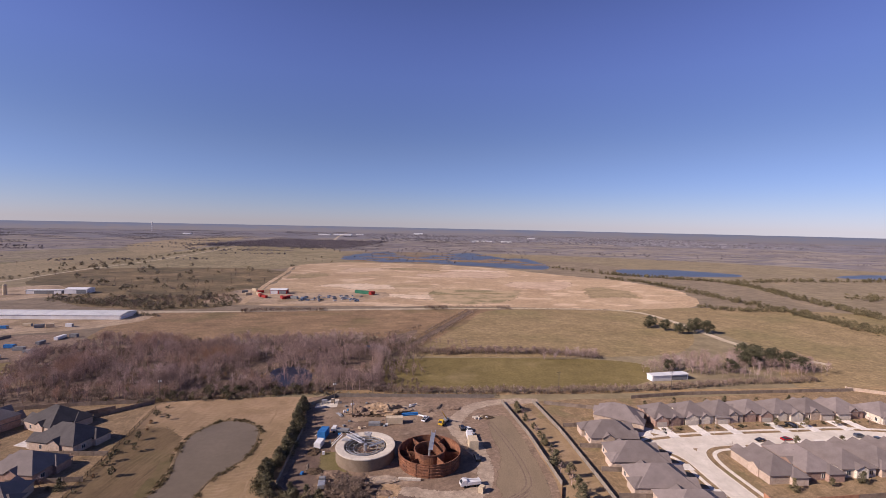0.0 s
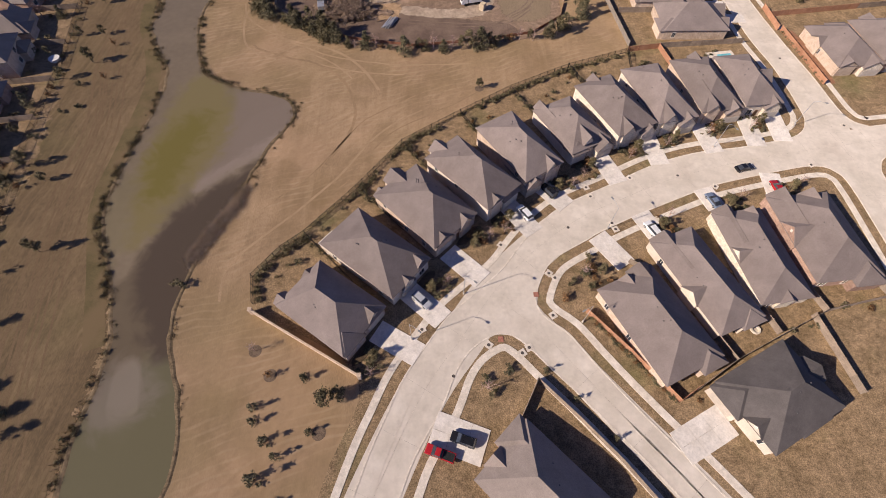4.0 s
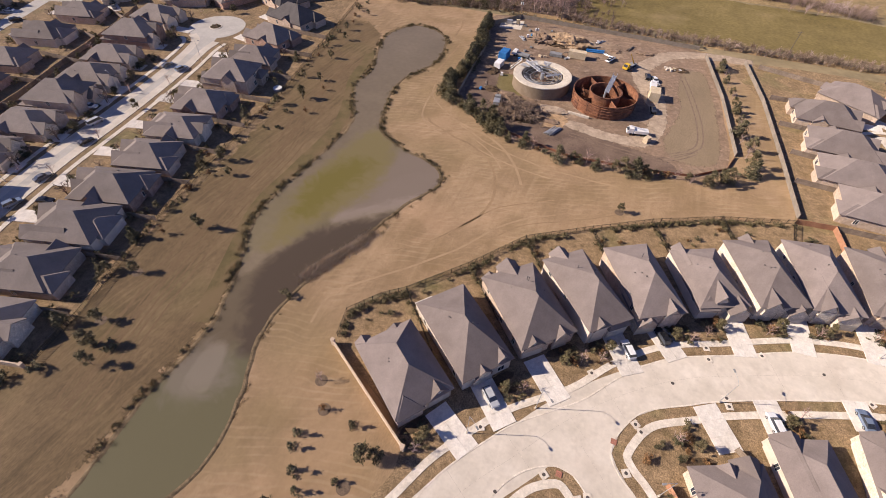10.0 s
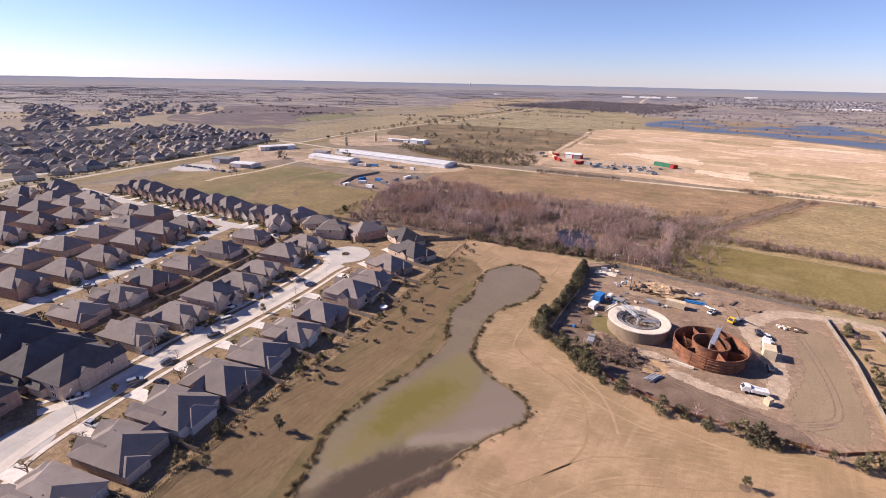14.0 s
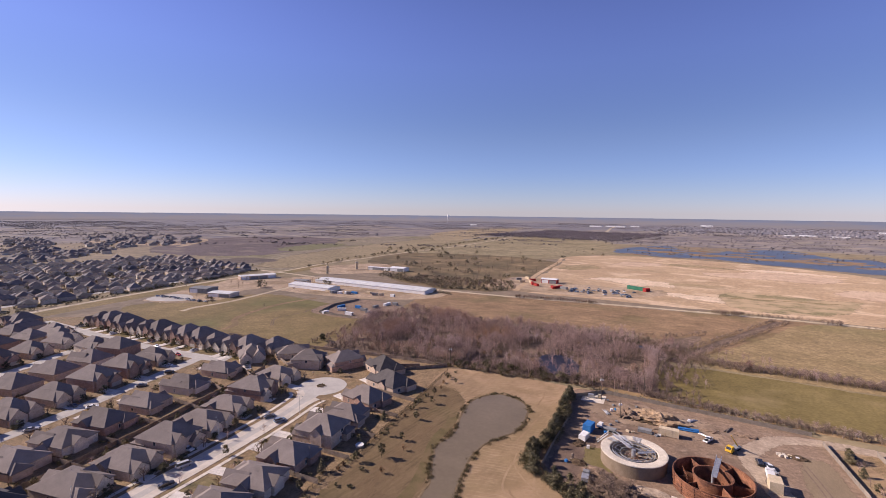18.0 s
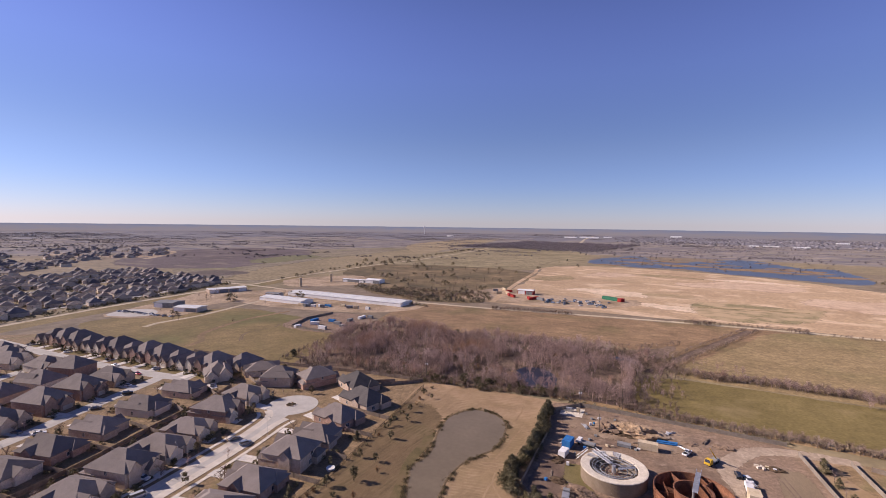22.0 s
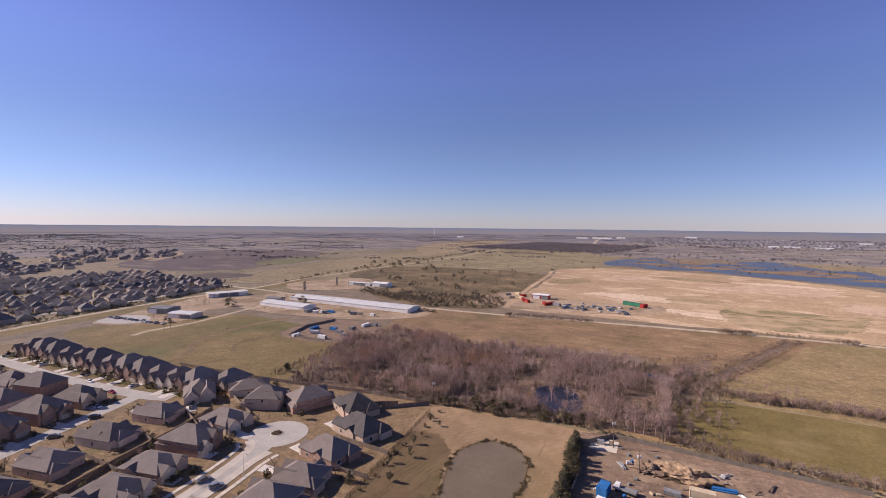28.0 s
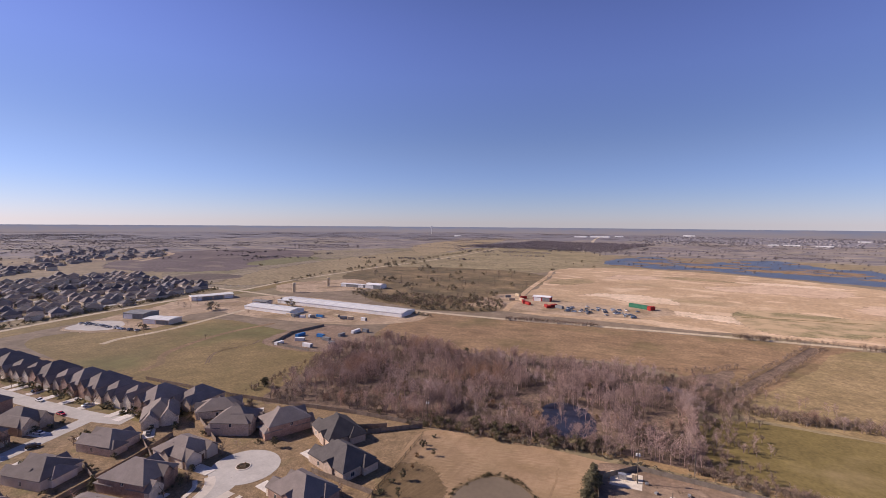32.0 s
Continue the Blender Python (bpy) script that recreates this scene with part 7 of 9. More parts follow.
# front gardens: shrubs and a small tree beside each house
for i, (x, y, deg, w, d, ev, st) in enumerate(ROW_A + ROW_B):
    q = pose(x, y, 0, 0, 0, deg)
    side = SIDE[40 + i] if i < 10 else SIDE[60 + i - 10]
    for k in range(5):
        c = q @ Vector((-side * rnd.uniform(0.2, w / 2 + 0.4), -d / 2 - rnd.uniform(2.0, 6.5), 0))
        shrub(c.x, c.y, rnd.choice((1, 1, 3, 2)), rnd.uniform(0.9, 1.6))
    for k in range(6):
        c = q @ Vector((-side * rnd.uniform(0.5, w / 2 + 0.6), -d / 2 - rnd.choice((1.6, 2.2, 4.5, 6)) - rnd.uniform(0, 1), 0))
        shrub(c.x, c.y, rnd.choice((0, 1, 1, 2, 3)), rnd.uniform(0.5, 1.1))
    for k in range(2):
        c = q @ Vector((-side * (w * 0.18 + k * 3.2), -d / 2 - 4.2 - k * 1.5, 0))
        (BARE[i % 3] if k else OAKS[i % 3]).plant(c.x, c.y, 0.8 if k else 0.72)
    for k in range(3):
        c = q @ Vector((rnd.uniform(-0.5, 0.5) * w, d / 2 + 4.5 + rnd.uniform(0, 3), 0))
        shrub(c.x, c.y, rnd.choice((0, 1, 3, 2)), rnd.uniform(0.6, 1.2))
for x, y, k in ((8.5, 23, 0), (10, 20.5, 1), (13, 25, 0), (28.5, 44, 1), (32, 46.5, 0), (26.5, 40.5, 2), (33, 50, 1)):
    shrub(x, y, k, 1.5)
BARE[1].plant(9, 21.5, 0.9)
for x, y in ((20.5, 24.8), (25.6, 19.4), (31.6, 12.4)):
    SPRUCE[0].plant(x, y, 0.8)
for i in range(26):
    u = i / 25
    shrub(31.2 + 13 * u, 36 - 17 * u, i % 4, rnd.uniform(0.6, 1.0))
    if i % 2:
        shrub(109.6 + 2.6 * (1 - u), 108 + 24 * u, i % 4, rnd.uniform(0.6, 1.0))
for i, (x, y) in enumerate(W_ONE + [(-169.5, 49), (-171, 65), (-174, 80), (-179, 95), (-185.5, 110), (-192, 127)] + [(103, 207), (118, 209.5), (133, 211.5), (148, 213.5), (163, 215), (179, 217), (195, 218.5), (122, 164), (137, 167), (152, 169.5), (167, 171.5)]):
    deg = (-74 if i < 9 else 107) if i < 15 else (6 if i < 22 else 185)
    q = pose(x, y, 0, 0, 0, deg)
    for k in range(4):
        c = q @ Vector((rnd.uniform(-6, 6), -10.6 - rnd.uniform(0, 1.2), 0))
        shrub(c.x, c.y, rnd.choice((0, 1, 3)), rnd.uniform(0.7, 1.4))
    c = q @ Vector((rnd.choice((-3, 3)), -13.5, 0))
    (OAKS + BARE)[i % 6].plant(c.x, c.y, 0.85)
    c = q @ Vector((rnd.uniform(-5, 5), 13.5, 0))
    (OAKS[i % 3] if i % 2 else JUNIPER[i % 3]).plant(c.x, c.y, 0.7)


# trees along the western streets
for i, (x, y) in enumerate([(-141, 33), (-144, 52), (-147, 70), (-150.5, 88), (-154, 106), (-153, 48), (-157, 70), (-161, 95), (-165, 113), (-203, 60), (-210, 78), (-218, 98), (-196, 32), (-240, 52), (-247, 76), (-256, 104), (-193, 92), (-200, 112), (-186, 70), (-181, 58), (-232, 100), (-226, 80),
                            (-130, 143), (-133, 160), (-176, 168), (-188, 160), (-190, 138), (-300, 142), (-322, 139), (-345, 136), (-370, 132), (-278, 146), (-392, 130), (-126, 63), (-129, 92), (-121, 47)]):
    (BARE[i % 3] if i % 3 else OAKS[i % 2]).plant(x, y, 0.75 + 0.3 * ((i * 7) % 5) / 4)
# ---- growth past counting: woods, hedgerows, reeds
def inside(x, y, pts):
    hit = False
    for (ax, ay), (bx, by) in zip(pts, pts[1:] + pts[:1]):
        if (ay > y) != (by > y) and x < (bx - ax) * (y - ay) / (by - ay) + ax:
            hit = not hit
    return hit


def merged(protos, spots):
    """Copies of prototype triangles at (x, y, scale, turn), as one list."""
    vs, fs, k = [], [], 0
    for i, (x, y, s, w) in enumerate(spots):
        v, f = protos[i % len(protos)]
        c, n = math.cos(w), math.sin(w)
        q = np.stack([(v[:, 0] * c - v[:, 1] * n) * s + x, (v[:, 0] * n + v[:, 1] * c) * s + y, v[:, 2] * s], 1)
        vs.append(q)
        fs.append(f + k)
        k += len(v)
    return np.concatenate(vs), np.concatenate(fs)


def growth(name, label, category, protos, spots, material):
    v, f = merged(protos, spots)
    return tagged(new(name, mesh_from(name, v, f, material)), label, category, kind="stuff")


WOOD_TREES = [bare_tree(70 + k, 9.0, 10, 14, 0.9, 0.78) for k in range(6)]
BRUSH = [bare_tree(80 + k, 3.2, 7, 8, 1.3, 1.5) for k in range(4)]
GREEN = [leaves(90 + k, 20, 24, 0.6, crown_round(2.4, 0.5, 4.6)) for k in range(4)]
FAR_TREE = [leaves(140 + k, 6, 8, 0.95, crown_round(1.5, 0.2, 2.2)) for k in range(3)]
MID_TREE = [leaves(150 + k, 14, 14, 0.85, crown_round(2.4, 0.5, 4.6)) for k in range(4)]
SCRUB = [leaves(95 + k, 8, 18, 0.6, crown_round(1.5, 0.2, 2.2)) for k in range(3)]
r = random.Random(11)
WOOD = [(-221, 197), (-236, 235), (-256, 295), (-246, 318), (-205, 322), (-166, 318), (-120, 330), (-84, 344), (-50, 340), (-30, 352), (-38, 300), (-36, 260), (-32, 243), (-40, 236), (-62, 233), (-110, 223), (-150, 216), (-199, 206)]
spots, low = [], []
for _ in range(5200):
    x, y = r.uniform(-256, -24), r.uniform(195, 352)
    if not inside(x, y, WOOD):
        continue
    if math.hypot((x + 86) / 15, (y - 254) / 17) < 1 and r.random() > 0.16 or math.hypot((x + 50) / 8, (y - 322) / 4) < 1:
        continue
    d = noise.noise(Vector((x * 0.03, y * 0.03, 3)))
    gap_ = noise.noise(Vector((x * 0.05, y * 0.05, 11)))
    if gap_ > 0.27:
        continue
    if len(spots) < 2000 and r.random() < 0.75 + d:
        spots.append((x, y, r.uniform(0.6, 1.2) * (1 + 0.55 * d), r.uniform(0, 6.3)))
    elif len(low) < 900:
        low.append((x, y, r.uniform(0.6, 1.3), r.uniform(0, 6.3)))
for _ in range(420):
    x, y = r.uniform(-38, -8), r.uniform(236, 330)
    if r.random() < (x + 10) / -28 + 0.1:
        low.append((x, y, r.uniform(0.5, 1.1), r.uniform(0, 6.3)))
    if r.random() < ((x + 2) / -36) ** 2 * 0.5:
        spots.append((x, y, r.uniform(0.4, 0.8), r.uniform(0, 6.3)))
growth("woodland_leafy", "olive and rusty evergreens standing in the winter woods", "trees", GREEN, [(r.uniform(-235, -40), r.uniform(212, 330), r.uniform(0.5, 1.0), r.uniform(0, 6.3)) for _ in range(26)]
       + [(-62 - 76 * u + r.uniform(-2, 2), 234 - 16 * u + r.uniform(-3, 5), r.uniform(0.5, 1.15), r.uniform(0, 6.3)) for u in [i / 25 for i in range(26)]], M["leaf_olive"])
growth("woodland_rust", "rusty-leaved trees in the winter woods", "trees", GREEN, [(r.gauss(cx, 7), r.gauss(cy, 5), r.uniform(0.5, 0.95), r.uniform(0, 6.3)) for cx, cy in ((-168, 240), (-120, 250), (-90, 300), (-205, 270), (-60, 262)) for _ in range(5)], two_scale(leaf_mat("pale_rusty_leaves", (0.25, 0.15, 0.08), (0.36, 0.23, 0.13)), (0.20, 0.14, 0.09), 0.1, 0.5, 0.6, 0.8))
growth("bare_woodland", "dense leafless grey-brown winter woodland", "woods", WOOD_TREES, spots, M["twigs"])
growth("woodland_brush", "brown undergrowth in the winter woods", "brush", BRUSH, low, M["twigs_dark"])
POOL = mat("dark_pool_water", (0.02, 0.024, 0.045), (0.035, 0.04, 0.065), 0.1, 0.8, rough=0.3, spec=0.15, bump=0.05)
patch("wood_pool", [(-100, 264), (-96, 250), (-90, 240), (-80, 238), (-73, 246), (-75, 260), (-84, 271), (-94, 273)], 0.07, POOL, "dark pool among the bare trees", "water", step=2, rough=1)
patch("wood_pool", [(-58, 320), (-50, 317), (-43, 321), (-48, 326), (-56, 325)], 0.07, POOL, "dark pool among the bare trees", "water", step=2, rough=1)


def row(pts, gap, wide, s0, s1, step=None):
    out = []
    for p in smooth_line(pts, gap):
        out.append((p.x + r.uniform(-wide, wide), p.y + r.uniform(-wide, wide), r.uniform(s0, s1), r.uniform(0, 6.3)))
    return out


growth("hedgerow_bare", "brown leafless hedgerow along the field edges", "hedge", BRUSH, row([(-150, 215), (-110, 222), (-62, 233)], 0.6, 3.0, 0.6, 1.1) + row([(-36, 236), (-10, 234), (35, 237), (82, 241), (115, 246), (168, 257), (225, 267)], 0.4, 2.8, 0.5, 1.1)
       + row([(-26, 300), (-14, 335), (11, 402), (36, 471)], 0.9, 1.6, 0.35, 0.8) + row([(-36, 300), (-25, 335), (0, 402), (27, 471)], 0.9, 1.6, 0.35, 0.8) + row([(-45, 334), (-20, 312), (6, 309), (30, 315), (70, 316), (108, 307)], 0.25, 5.0, 0.5, 1.2)
       + row([(-196, 316), (-120, 338), (-61, 350), (-20, 382)], 1.6, 3, 0.6, 1.1) + row([(-236, 200), (-256, 296), (-250, 320)], 1.2, 2, 0.5, 1)
       + row([(-196, 438), (-150, 450), (-118, 455)], 0.7, 2.5, 0.7, 1.3) + row([(-12, 474), (4, 478)], 0.6, 3, 0.8, 1.5) + row([(62, 484), (74, 486)], 0.6, 3, 0.8, 1.4) + row([(-20, 476), (30, 486), (60, 489)], 1.6, 2, 0.7, 1.2) + row([(90, 484), (180, 484)], 2.5, 2, 0.6, 1.0), M["twigs_dark"])
growth("hedgerow_trees", "leafless trees in hedgerows and a copse", "woods", WOOD_TREES, row([(-36, 236), (-10, 234), (35, 237)], 5, 2, 0.4, 0.6) + row([(132, 276), (150, 284), (175, 284), (200, 292), (225, 290), (240, 286)], 0.7, 9, 0.6, 1.15)
       + row([(-28, 236), (29, 236), (101, 245), (168, 257)], 2.6, 1.6, 0.28, 0.55) + row([(-6, 308), (37, 311), (106, 309)], 1.1, 2.5, 0.4, 0.85) + row([(70, 300), (104, 304)], 1.6, 3, 0.5, 0.75) + row([(-30, 340), (0, 330), (20, 322)], 3, 4, 0.5, 0.8) + row([(150, 290), (200, 305), (240, 300)], 1.2, 8, 0.6, 1.1) + row([(160, 276), (185, 272), (235, 280)], 1.5, 4, 0.4, 0.8), M["twigs"])
growth("evergreen_belt", "dark evergreen scrub at the wood's edge", "hedge", SCRUB, row([(-150, 214), (-110, 221), (-62, 231)], 3.2, 2.5, 0.5, 1.1) + row([(-60, 229), (28, 232)], 2.2, 1.2, 0.4, 0.8)
       + row([(-262, 412), (-292, 416), (-300, 424)], 2, 3, 0.8, 1.6) + row([(-290, 440), (-250, 462), (-225, 474)], 1.6, 6, 0.8, 1.6) + row([(-300, 470), (-390, 480), (-420, 500)], 1.4, 14, 0.8, 1.8) + row([(-588, 524), (-624, 667), (-658, 959), (-740, 1490)], 14, 6, 1.2, 2.6), M["leaf_scrub"])
for x, y, s in ((192, 410, 1.0), (198, 396, 0.95), (204, 384, 0.9), (222, 392, 1.2), (229, 386, 1.1), (214, 386, 0.8), (186, 404, 0.7), (202, 292, 1.1), (210, 298, 1.2), (218, 294, 1.2), (226, 290, 1.1), (207, 304, 1.2), (215, 306, 1.1), (232, 286, 0.9), (182, 280, 0.8), (144, 281, 0.7), (-235, 208, 0.5)):
    BIG[int(x) % 3].plant(x, y, s * 1.2)
# scattered trees of the far pastures
spots = []
for cx, cy, sx, sy, k in ((-420, 690, 120, 90, 60), (-360, 560, 70, 60, 55), (-300, 600, 50, 70, 30), (-560, 800, 120, 60, 45), (-180, 900, 40, 60, 6), (-660, 850, 40, 20, 24), (-480, 330, 40, 30, 14), (-450, 235, 30, 15, 8), (-300, 1060, 40, 30, 12)):
    spots += [(r.gauss(cx, sx), r.gauss(cy, sy), r.uniform(1.0, 2.1), r.uniform(0, 6)) for _ in range(k * 3 // 5)]
spots = [s for s in spots if not (-240 < s[0] < 330 and 480 < s[1] < 1000)]
SCRUB_BELT = [(-384, 466), (-362, 515), (-246, 534), (-216, 489), (-292, 459), (-300, 440)]
belt = [(r.uniform(-384, -216), r.uniform(438, 536), r.uniform(0.6, 1.5), r.uniform(0, 6.3)) for _ in range(900)]
belt = [b_ for b_ in belt if inside(b_[0], b_[1], SCRUB_BELT)]
growth("pasture_scrub", "dense olive scrub beside the dirt road", "scrub", SCRUB, belt[::2], M["leaf_scrub"])
growth("pasture_brush", "bare brown brush beside the dirt road", "brush", BRUSH, belt[1::2], M["twigs_dark"])
growth("pasture_trees", "scattered dark trees in far pastures", "trees", SCRUB, [(x, y, s_ * 1.9, w_) for x, y, s_, w_ in spots[::3]], M["leaf_scrub"])
growth("pasture_bare_trees", "scattered leafless trees in far pastures", "trees", WOOD_TREES, [(x, y, s * 0.6, w) for x, y, s, w in spots[1::3] + spots[2::3]] + [(r.gauss(-480, 90), r.gauss(225, 70), r.uniform(0.5, 0.9), r.uniform(0, 6)) for _ in range(10)]
       + [(-560 - 330 * r.random(), 130 + 280 * r.random(), r.uniform(0.4, 0.8), r.uniform(0, 6)) for _ in range(150)], M["twigs_dark"])
spots = row([(327, 878), (420, 830), (497, 765), (480, 600), (464, 473)], 1.2, 11, 0.5, 1.2) + row([(300, 800), (344, 747), (374, 576), (401, 404)], 1.2, 11, 0.5, 1.1) + row([(300, 520), (329, 505), (388, 499), (390, 393)], 1.3, 10, 0.5, 1.0)
spots += row([(250, 1000), (280, 960), (330, 880)], 3, 12, 0.5, 1.2) + row([(500, 780), (640, 820), (900, 860)], 3, 14, 0.7, 1.4) + row([(560, 600), (800, 700), (1100, 800)], 3.5, 16, 0.7, 1.5)
growth("pasture_hedges", "dark hedgerow trees between far pastures", "trees", MID_TREE, spots, M["leaf_olive"])
spots = []
for _ in range(1500):
    u, w = r.random(), r.random()
    x, y = -900 + 560 * u + 60 * w, 1640 + 700 * w + r.uniform(-30, 30) - 60 * u
    spots.append((x, y, r.uniform(1.2, 2.2), r.uniform(0, 6)))
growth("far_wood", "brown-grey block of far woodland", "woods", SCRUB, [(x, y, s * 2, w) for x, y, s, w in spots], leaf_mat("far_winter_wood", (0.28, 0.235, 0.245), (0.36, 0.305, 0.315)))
spots = [(r.uniform(-900, 900), 1560 + r.gauss(0, 60), r.uniform(0.8, 1.8), 0) for _ in range(160)] + [(r.uniform(-250, 260), r.uniform(1080, 1480), r.uniform(0.5, 1.2), 0) for _ in range(90)]
for _ in range(330):
    x, y = r.uniform(-3800, 3600), 1250 + 3300 * r.random() ** 1.3
    if -350 < x < 420 and y < 1600:
        continue
    dx = r.uniform(80, 420)
    tilt = r.uniform(-0.1, 0.1)
    spots += [(x + dx * i / 26, y + dx * i / 26 * tilt + r.uniform(-8, 8), r.uniform(0.5, 1.3) * (0.6 + y / 4000), 0) for i in range(26)]
for _ in range(190):
    x, y = r.uniform(-3900, -1080), r.uniform(60, 1300)
    if -1600 < x and 420 < y < 1080:
        continue
    dx = r.uniform(60, 300)
    tilt = r.uniform(-0.4, 0.4)
    spots += [(x + dx * i / 20 * tilt + r.uniform(-8, 8), y + dx * i / 20, r.uniform(0.5, 1.3) * (0.6 - x / 5000), 0) for i in range(20)]
# haze is painted into these trees as a lighter lilac-grey
growth("far_tree_lines", "far dark lines of trees across the plain", "trees", FAR_TREE, [(x, y, s * 1.7, w) for x, y, s, w in spots], leaf_mat("far_hazed_trees", (0.19, 0.165, 0.165), (0.26, 0.225, 0.225)))


# low hedge inside the garden fence, and brush in the gaps between houses
hedge_ = []
for p in side_lines(smooth_line(BACK, 0.7), -1.3)[0]:
    if noise.noise(p * 0.09) > -0.12:
        hedge_.append((p.x + r.uniform(-0.5, 0.5), p.y + r.uniform(-0.5, 0.5), r.uniform(0.25, 0.6), r.uniform(0, 6)))
for ax, ay, bx, by in ((-31, 56, -24, 50), (-19.8, 70, -13, 63), (-9.5, 85, -3, 77), (6, 96, 10, 89), (21, 106, 25, 99), (39, 115, 42, 108)):
    for k in range(12):
        u = r.random() ** 1.5
        hedge_.append((ax + (bx - ax) * u + r.uniform(-0.6, 0.6), ay + (by - ay) * u + r.uniform(-0.6, 0.6), r.uniform(0.25, 0.55), r.uniform(0, 6)))
growth("garden_hedge", "low olive-brown hedge along the iron garden fence", "hedge", SCRUB, hedge_, M["leaf_olive"])


# hedges and garden trees of the far estate
q = random.Random(71)
edge = smooth_line([(-462, -40), (-492, 75), (-521, 160), (-551, 268), (-570, 340), (-592, 404)], 3.2)
growth("estate_hedge", "dark hedge between the far estate and the highway", "hedge", SCRUB, [(p.x + q.gauss(0, 0.8), p.y + q.gauss(0, 0.8), q.uniform(0.7, 1.5), q.uniform(0, 6.3)) for p in edge if q.random() > 0.12], M["leaf_olive"])
green, bare = [], []
for x, y, deg in far_spots:
    for _ in range(2):
        (green if q.random() < 0.5 else bare).append((x + q.choice((-9, 9)) + q.gauss(0, 2.5), y + q.choice((-9, 9)) + q.gauss(0, 2.5), q.uniform(0.5, 1.1), q.uniform(0, 6.3)))
growth("estate_trees", "small dark evergreen trees among the far houses", "trees", MID_TREE, green, M["leaf_olive"])
growth("estate_bare_trees", "small bare trees among the far houses", "trees", BRUSH, bare, M["twigs_dark"])

# thin tree lines and copses scattered over the far plain to the west
far = []
for _ in range(64):
    dist, az = q.uniform(1150, 4200), radians(q.uniform(96, 168))
    cx, cy, run, turn = dist * math.cos(az), dist * math.sin(az), q.uniform(40, 330), radians(q.choice((8, 8, 98)) + q.gauss(0, 5))
    for _ in range(int(run / 9)):
        u = q.uniform(-0.5, 0.5) * run
        far.append((cx + u * math.cos(turn) + q.gauss(0, 7), cy + u * math.sin(turn) + q.gauss(0, 7), q.uniform(1.2, 2.4), q.uniform(0, 6.3)))
# shares the far tree lines' painted haze tint
growth("far_copses", "thin brown tree lines over the far plain", "trees", FAR_TREE, far, bpy.data.materials["far_hazed_trees"])

# shrubs round the western houses, and turf in front of the upper row
bushes = []
for x, y, deg in YARD_SPOTS:
    m = pose(x, y, 0, 0, 0, deg)
    for sx, sy, n_ in ((-1, -1, 2), (1, -1, 2), (-1, 1, 2), (1, 1, 2)):
        for _ in range(n_):
            v = m @ Vector((sx * q.uniform(4.5, 8.2), sy * q.uniform(9.8, 13.5), 0))
            if sy > 0 or q.random() < 0.4:
                bushes.append((v.x, v.y, q.uniform(0.35, 0.8), q.uniform(0, 6.3)))
front_green, front_bare = [], []
for x, y, deg in YARD_SPOTS:
    m = pose(x, y, 0, 0, 0, deg)
    for sx in (-1, 1):
        v = m @ Vector((sx * q.uniform(1.5, 6.5), -q.uniform(11.2, 14.5), 0))
        (front_green if q.random() < 0.55 else front_bare).append((v.x, v.y, q.uniform(0.45, 0.85), q.uniform(0, 6.3)))
growth("front_garden_trees", "small dark evergreens in the western front gardens", "trees", GREEN, front_green, M["leaf_oak"])
growth("front_garden_bare_trees", "small bare trees in the western front gardens", "trees", BRUSH, [(x, y, s_ * 2, w_) for x, y, s_, w_ in front_bare], M["twigs_dark"])
growth("yard_bushes", "dark evergreen bushes in the western gardens", "bushes", SCRUB, bushes, M["leaf_olive"])
for x, y, deg in YARD_SPOTS:
    if deg == 8:
        m = pose(x, y, 0, 0, 0, deg)
        ring_ = [m @ Vector(v) for v in ((-6.6, -10.4, 0), (6.6, -10.4, 0), (6.6, -15.5, 0), (-6.6, -15.5, 0))]
        patch("front_lawn", [(v.x, v.y) for v in ring_], 0.055, GREEN_TURF, "small green front lawn beside a driveway", "grass", step=2, rough=0.3)

# reeds and brush along the pond's edge
def tufts(seed, n, h):
    q = random.Random(seed)
    v, f = [], []
    for _ in range(n):
        x, y = q.gauss(0, 0.6), q.gauss(0, 0.6)
        hh = h * q.uniform(0.5, 1.1)
        w = q.uniform(0, 6.3)
        dx, dy = math.cos(w) * 0.055, math.sin(w) * 0.055
        k = len(v)
        v += [(x - dx, y - dy, 0), (x + dx, y + dy, 0), (x + q.gauss(0, 0.25), y + q.gauss(0, 0.25), hh)]
        f.append((k, k + 1, k + 2))
    return np.array(v), np.array(f)


REED = [tufts(k, 54, 0.85) for k in range(4)]
dark, pale = [], []
outer = side_lines(smooth_line(POND, 1.0, True), 0.7, True)[0]
for i, p in enumerate(outer):
    d = noise.noise(Vector((p.x * 0.12, p.y * 0.12, 1)))
    west = p.x < -64 and p.y < 60 or p.x < -77
    if p.y < -20 or (not west and p.y < 62 and d < 0.38):
        continue
    for _ in range(3 if west else 2):
        if r.random() < 0.55 + d * 1.2:
            dark.append((p.x + r.gauss(0, 0.6), p.y + r.gauss(0, 0.6), r.uniform(0.4, 0.95) if west or p.y > 62 else r.uniform(0.25, 0.55), r.uniform(0, 6.3)))
for i in range(150):
    u = r.random()
    pale.append((-55.5 + 8 * u + r.gauss(0, 0.5), 50.5 + 19 * u + r.gauss(0, 0.7), r.uniform(0.7, 1.3), r.uniform(0, 6.3)))
growth("pond_reeds", "brown reeds and brush along the pond's edge", "reeds", REED, dark, M["reed"])
growth("pond_reeds_pale", "bleached reeds at the pond's edge", "reeds", REED, pale, M["reed_pale"])
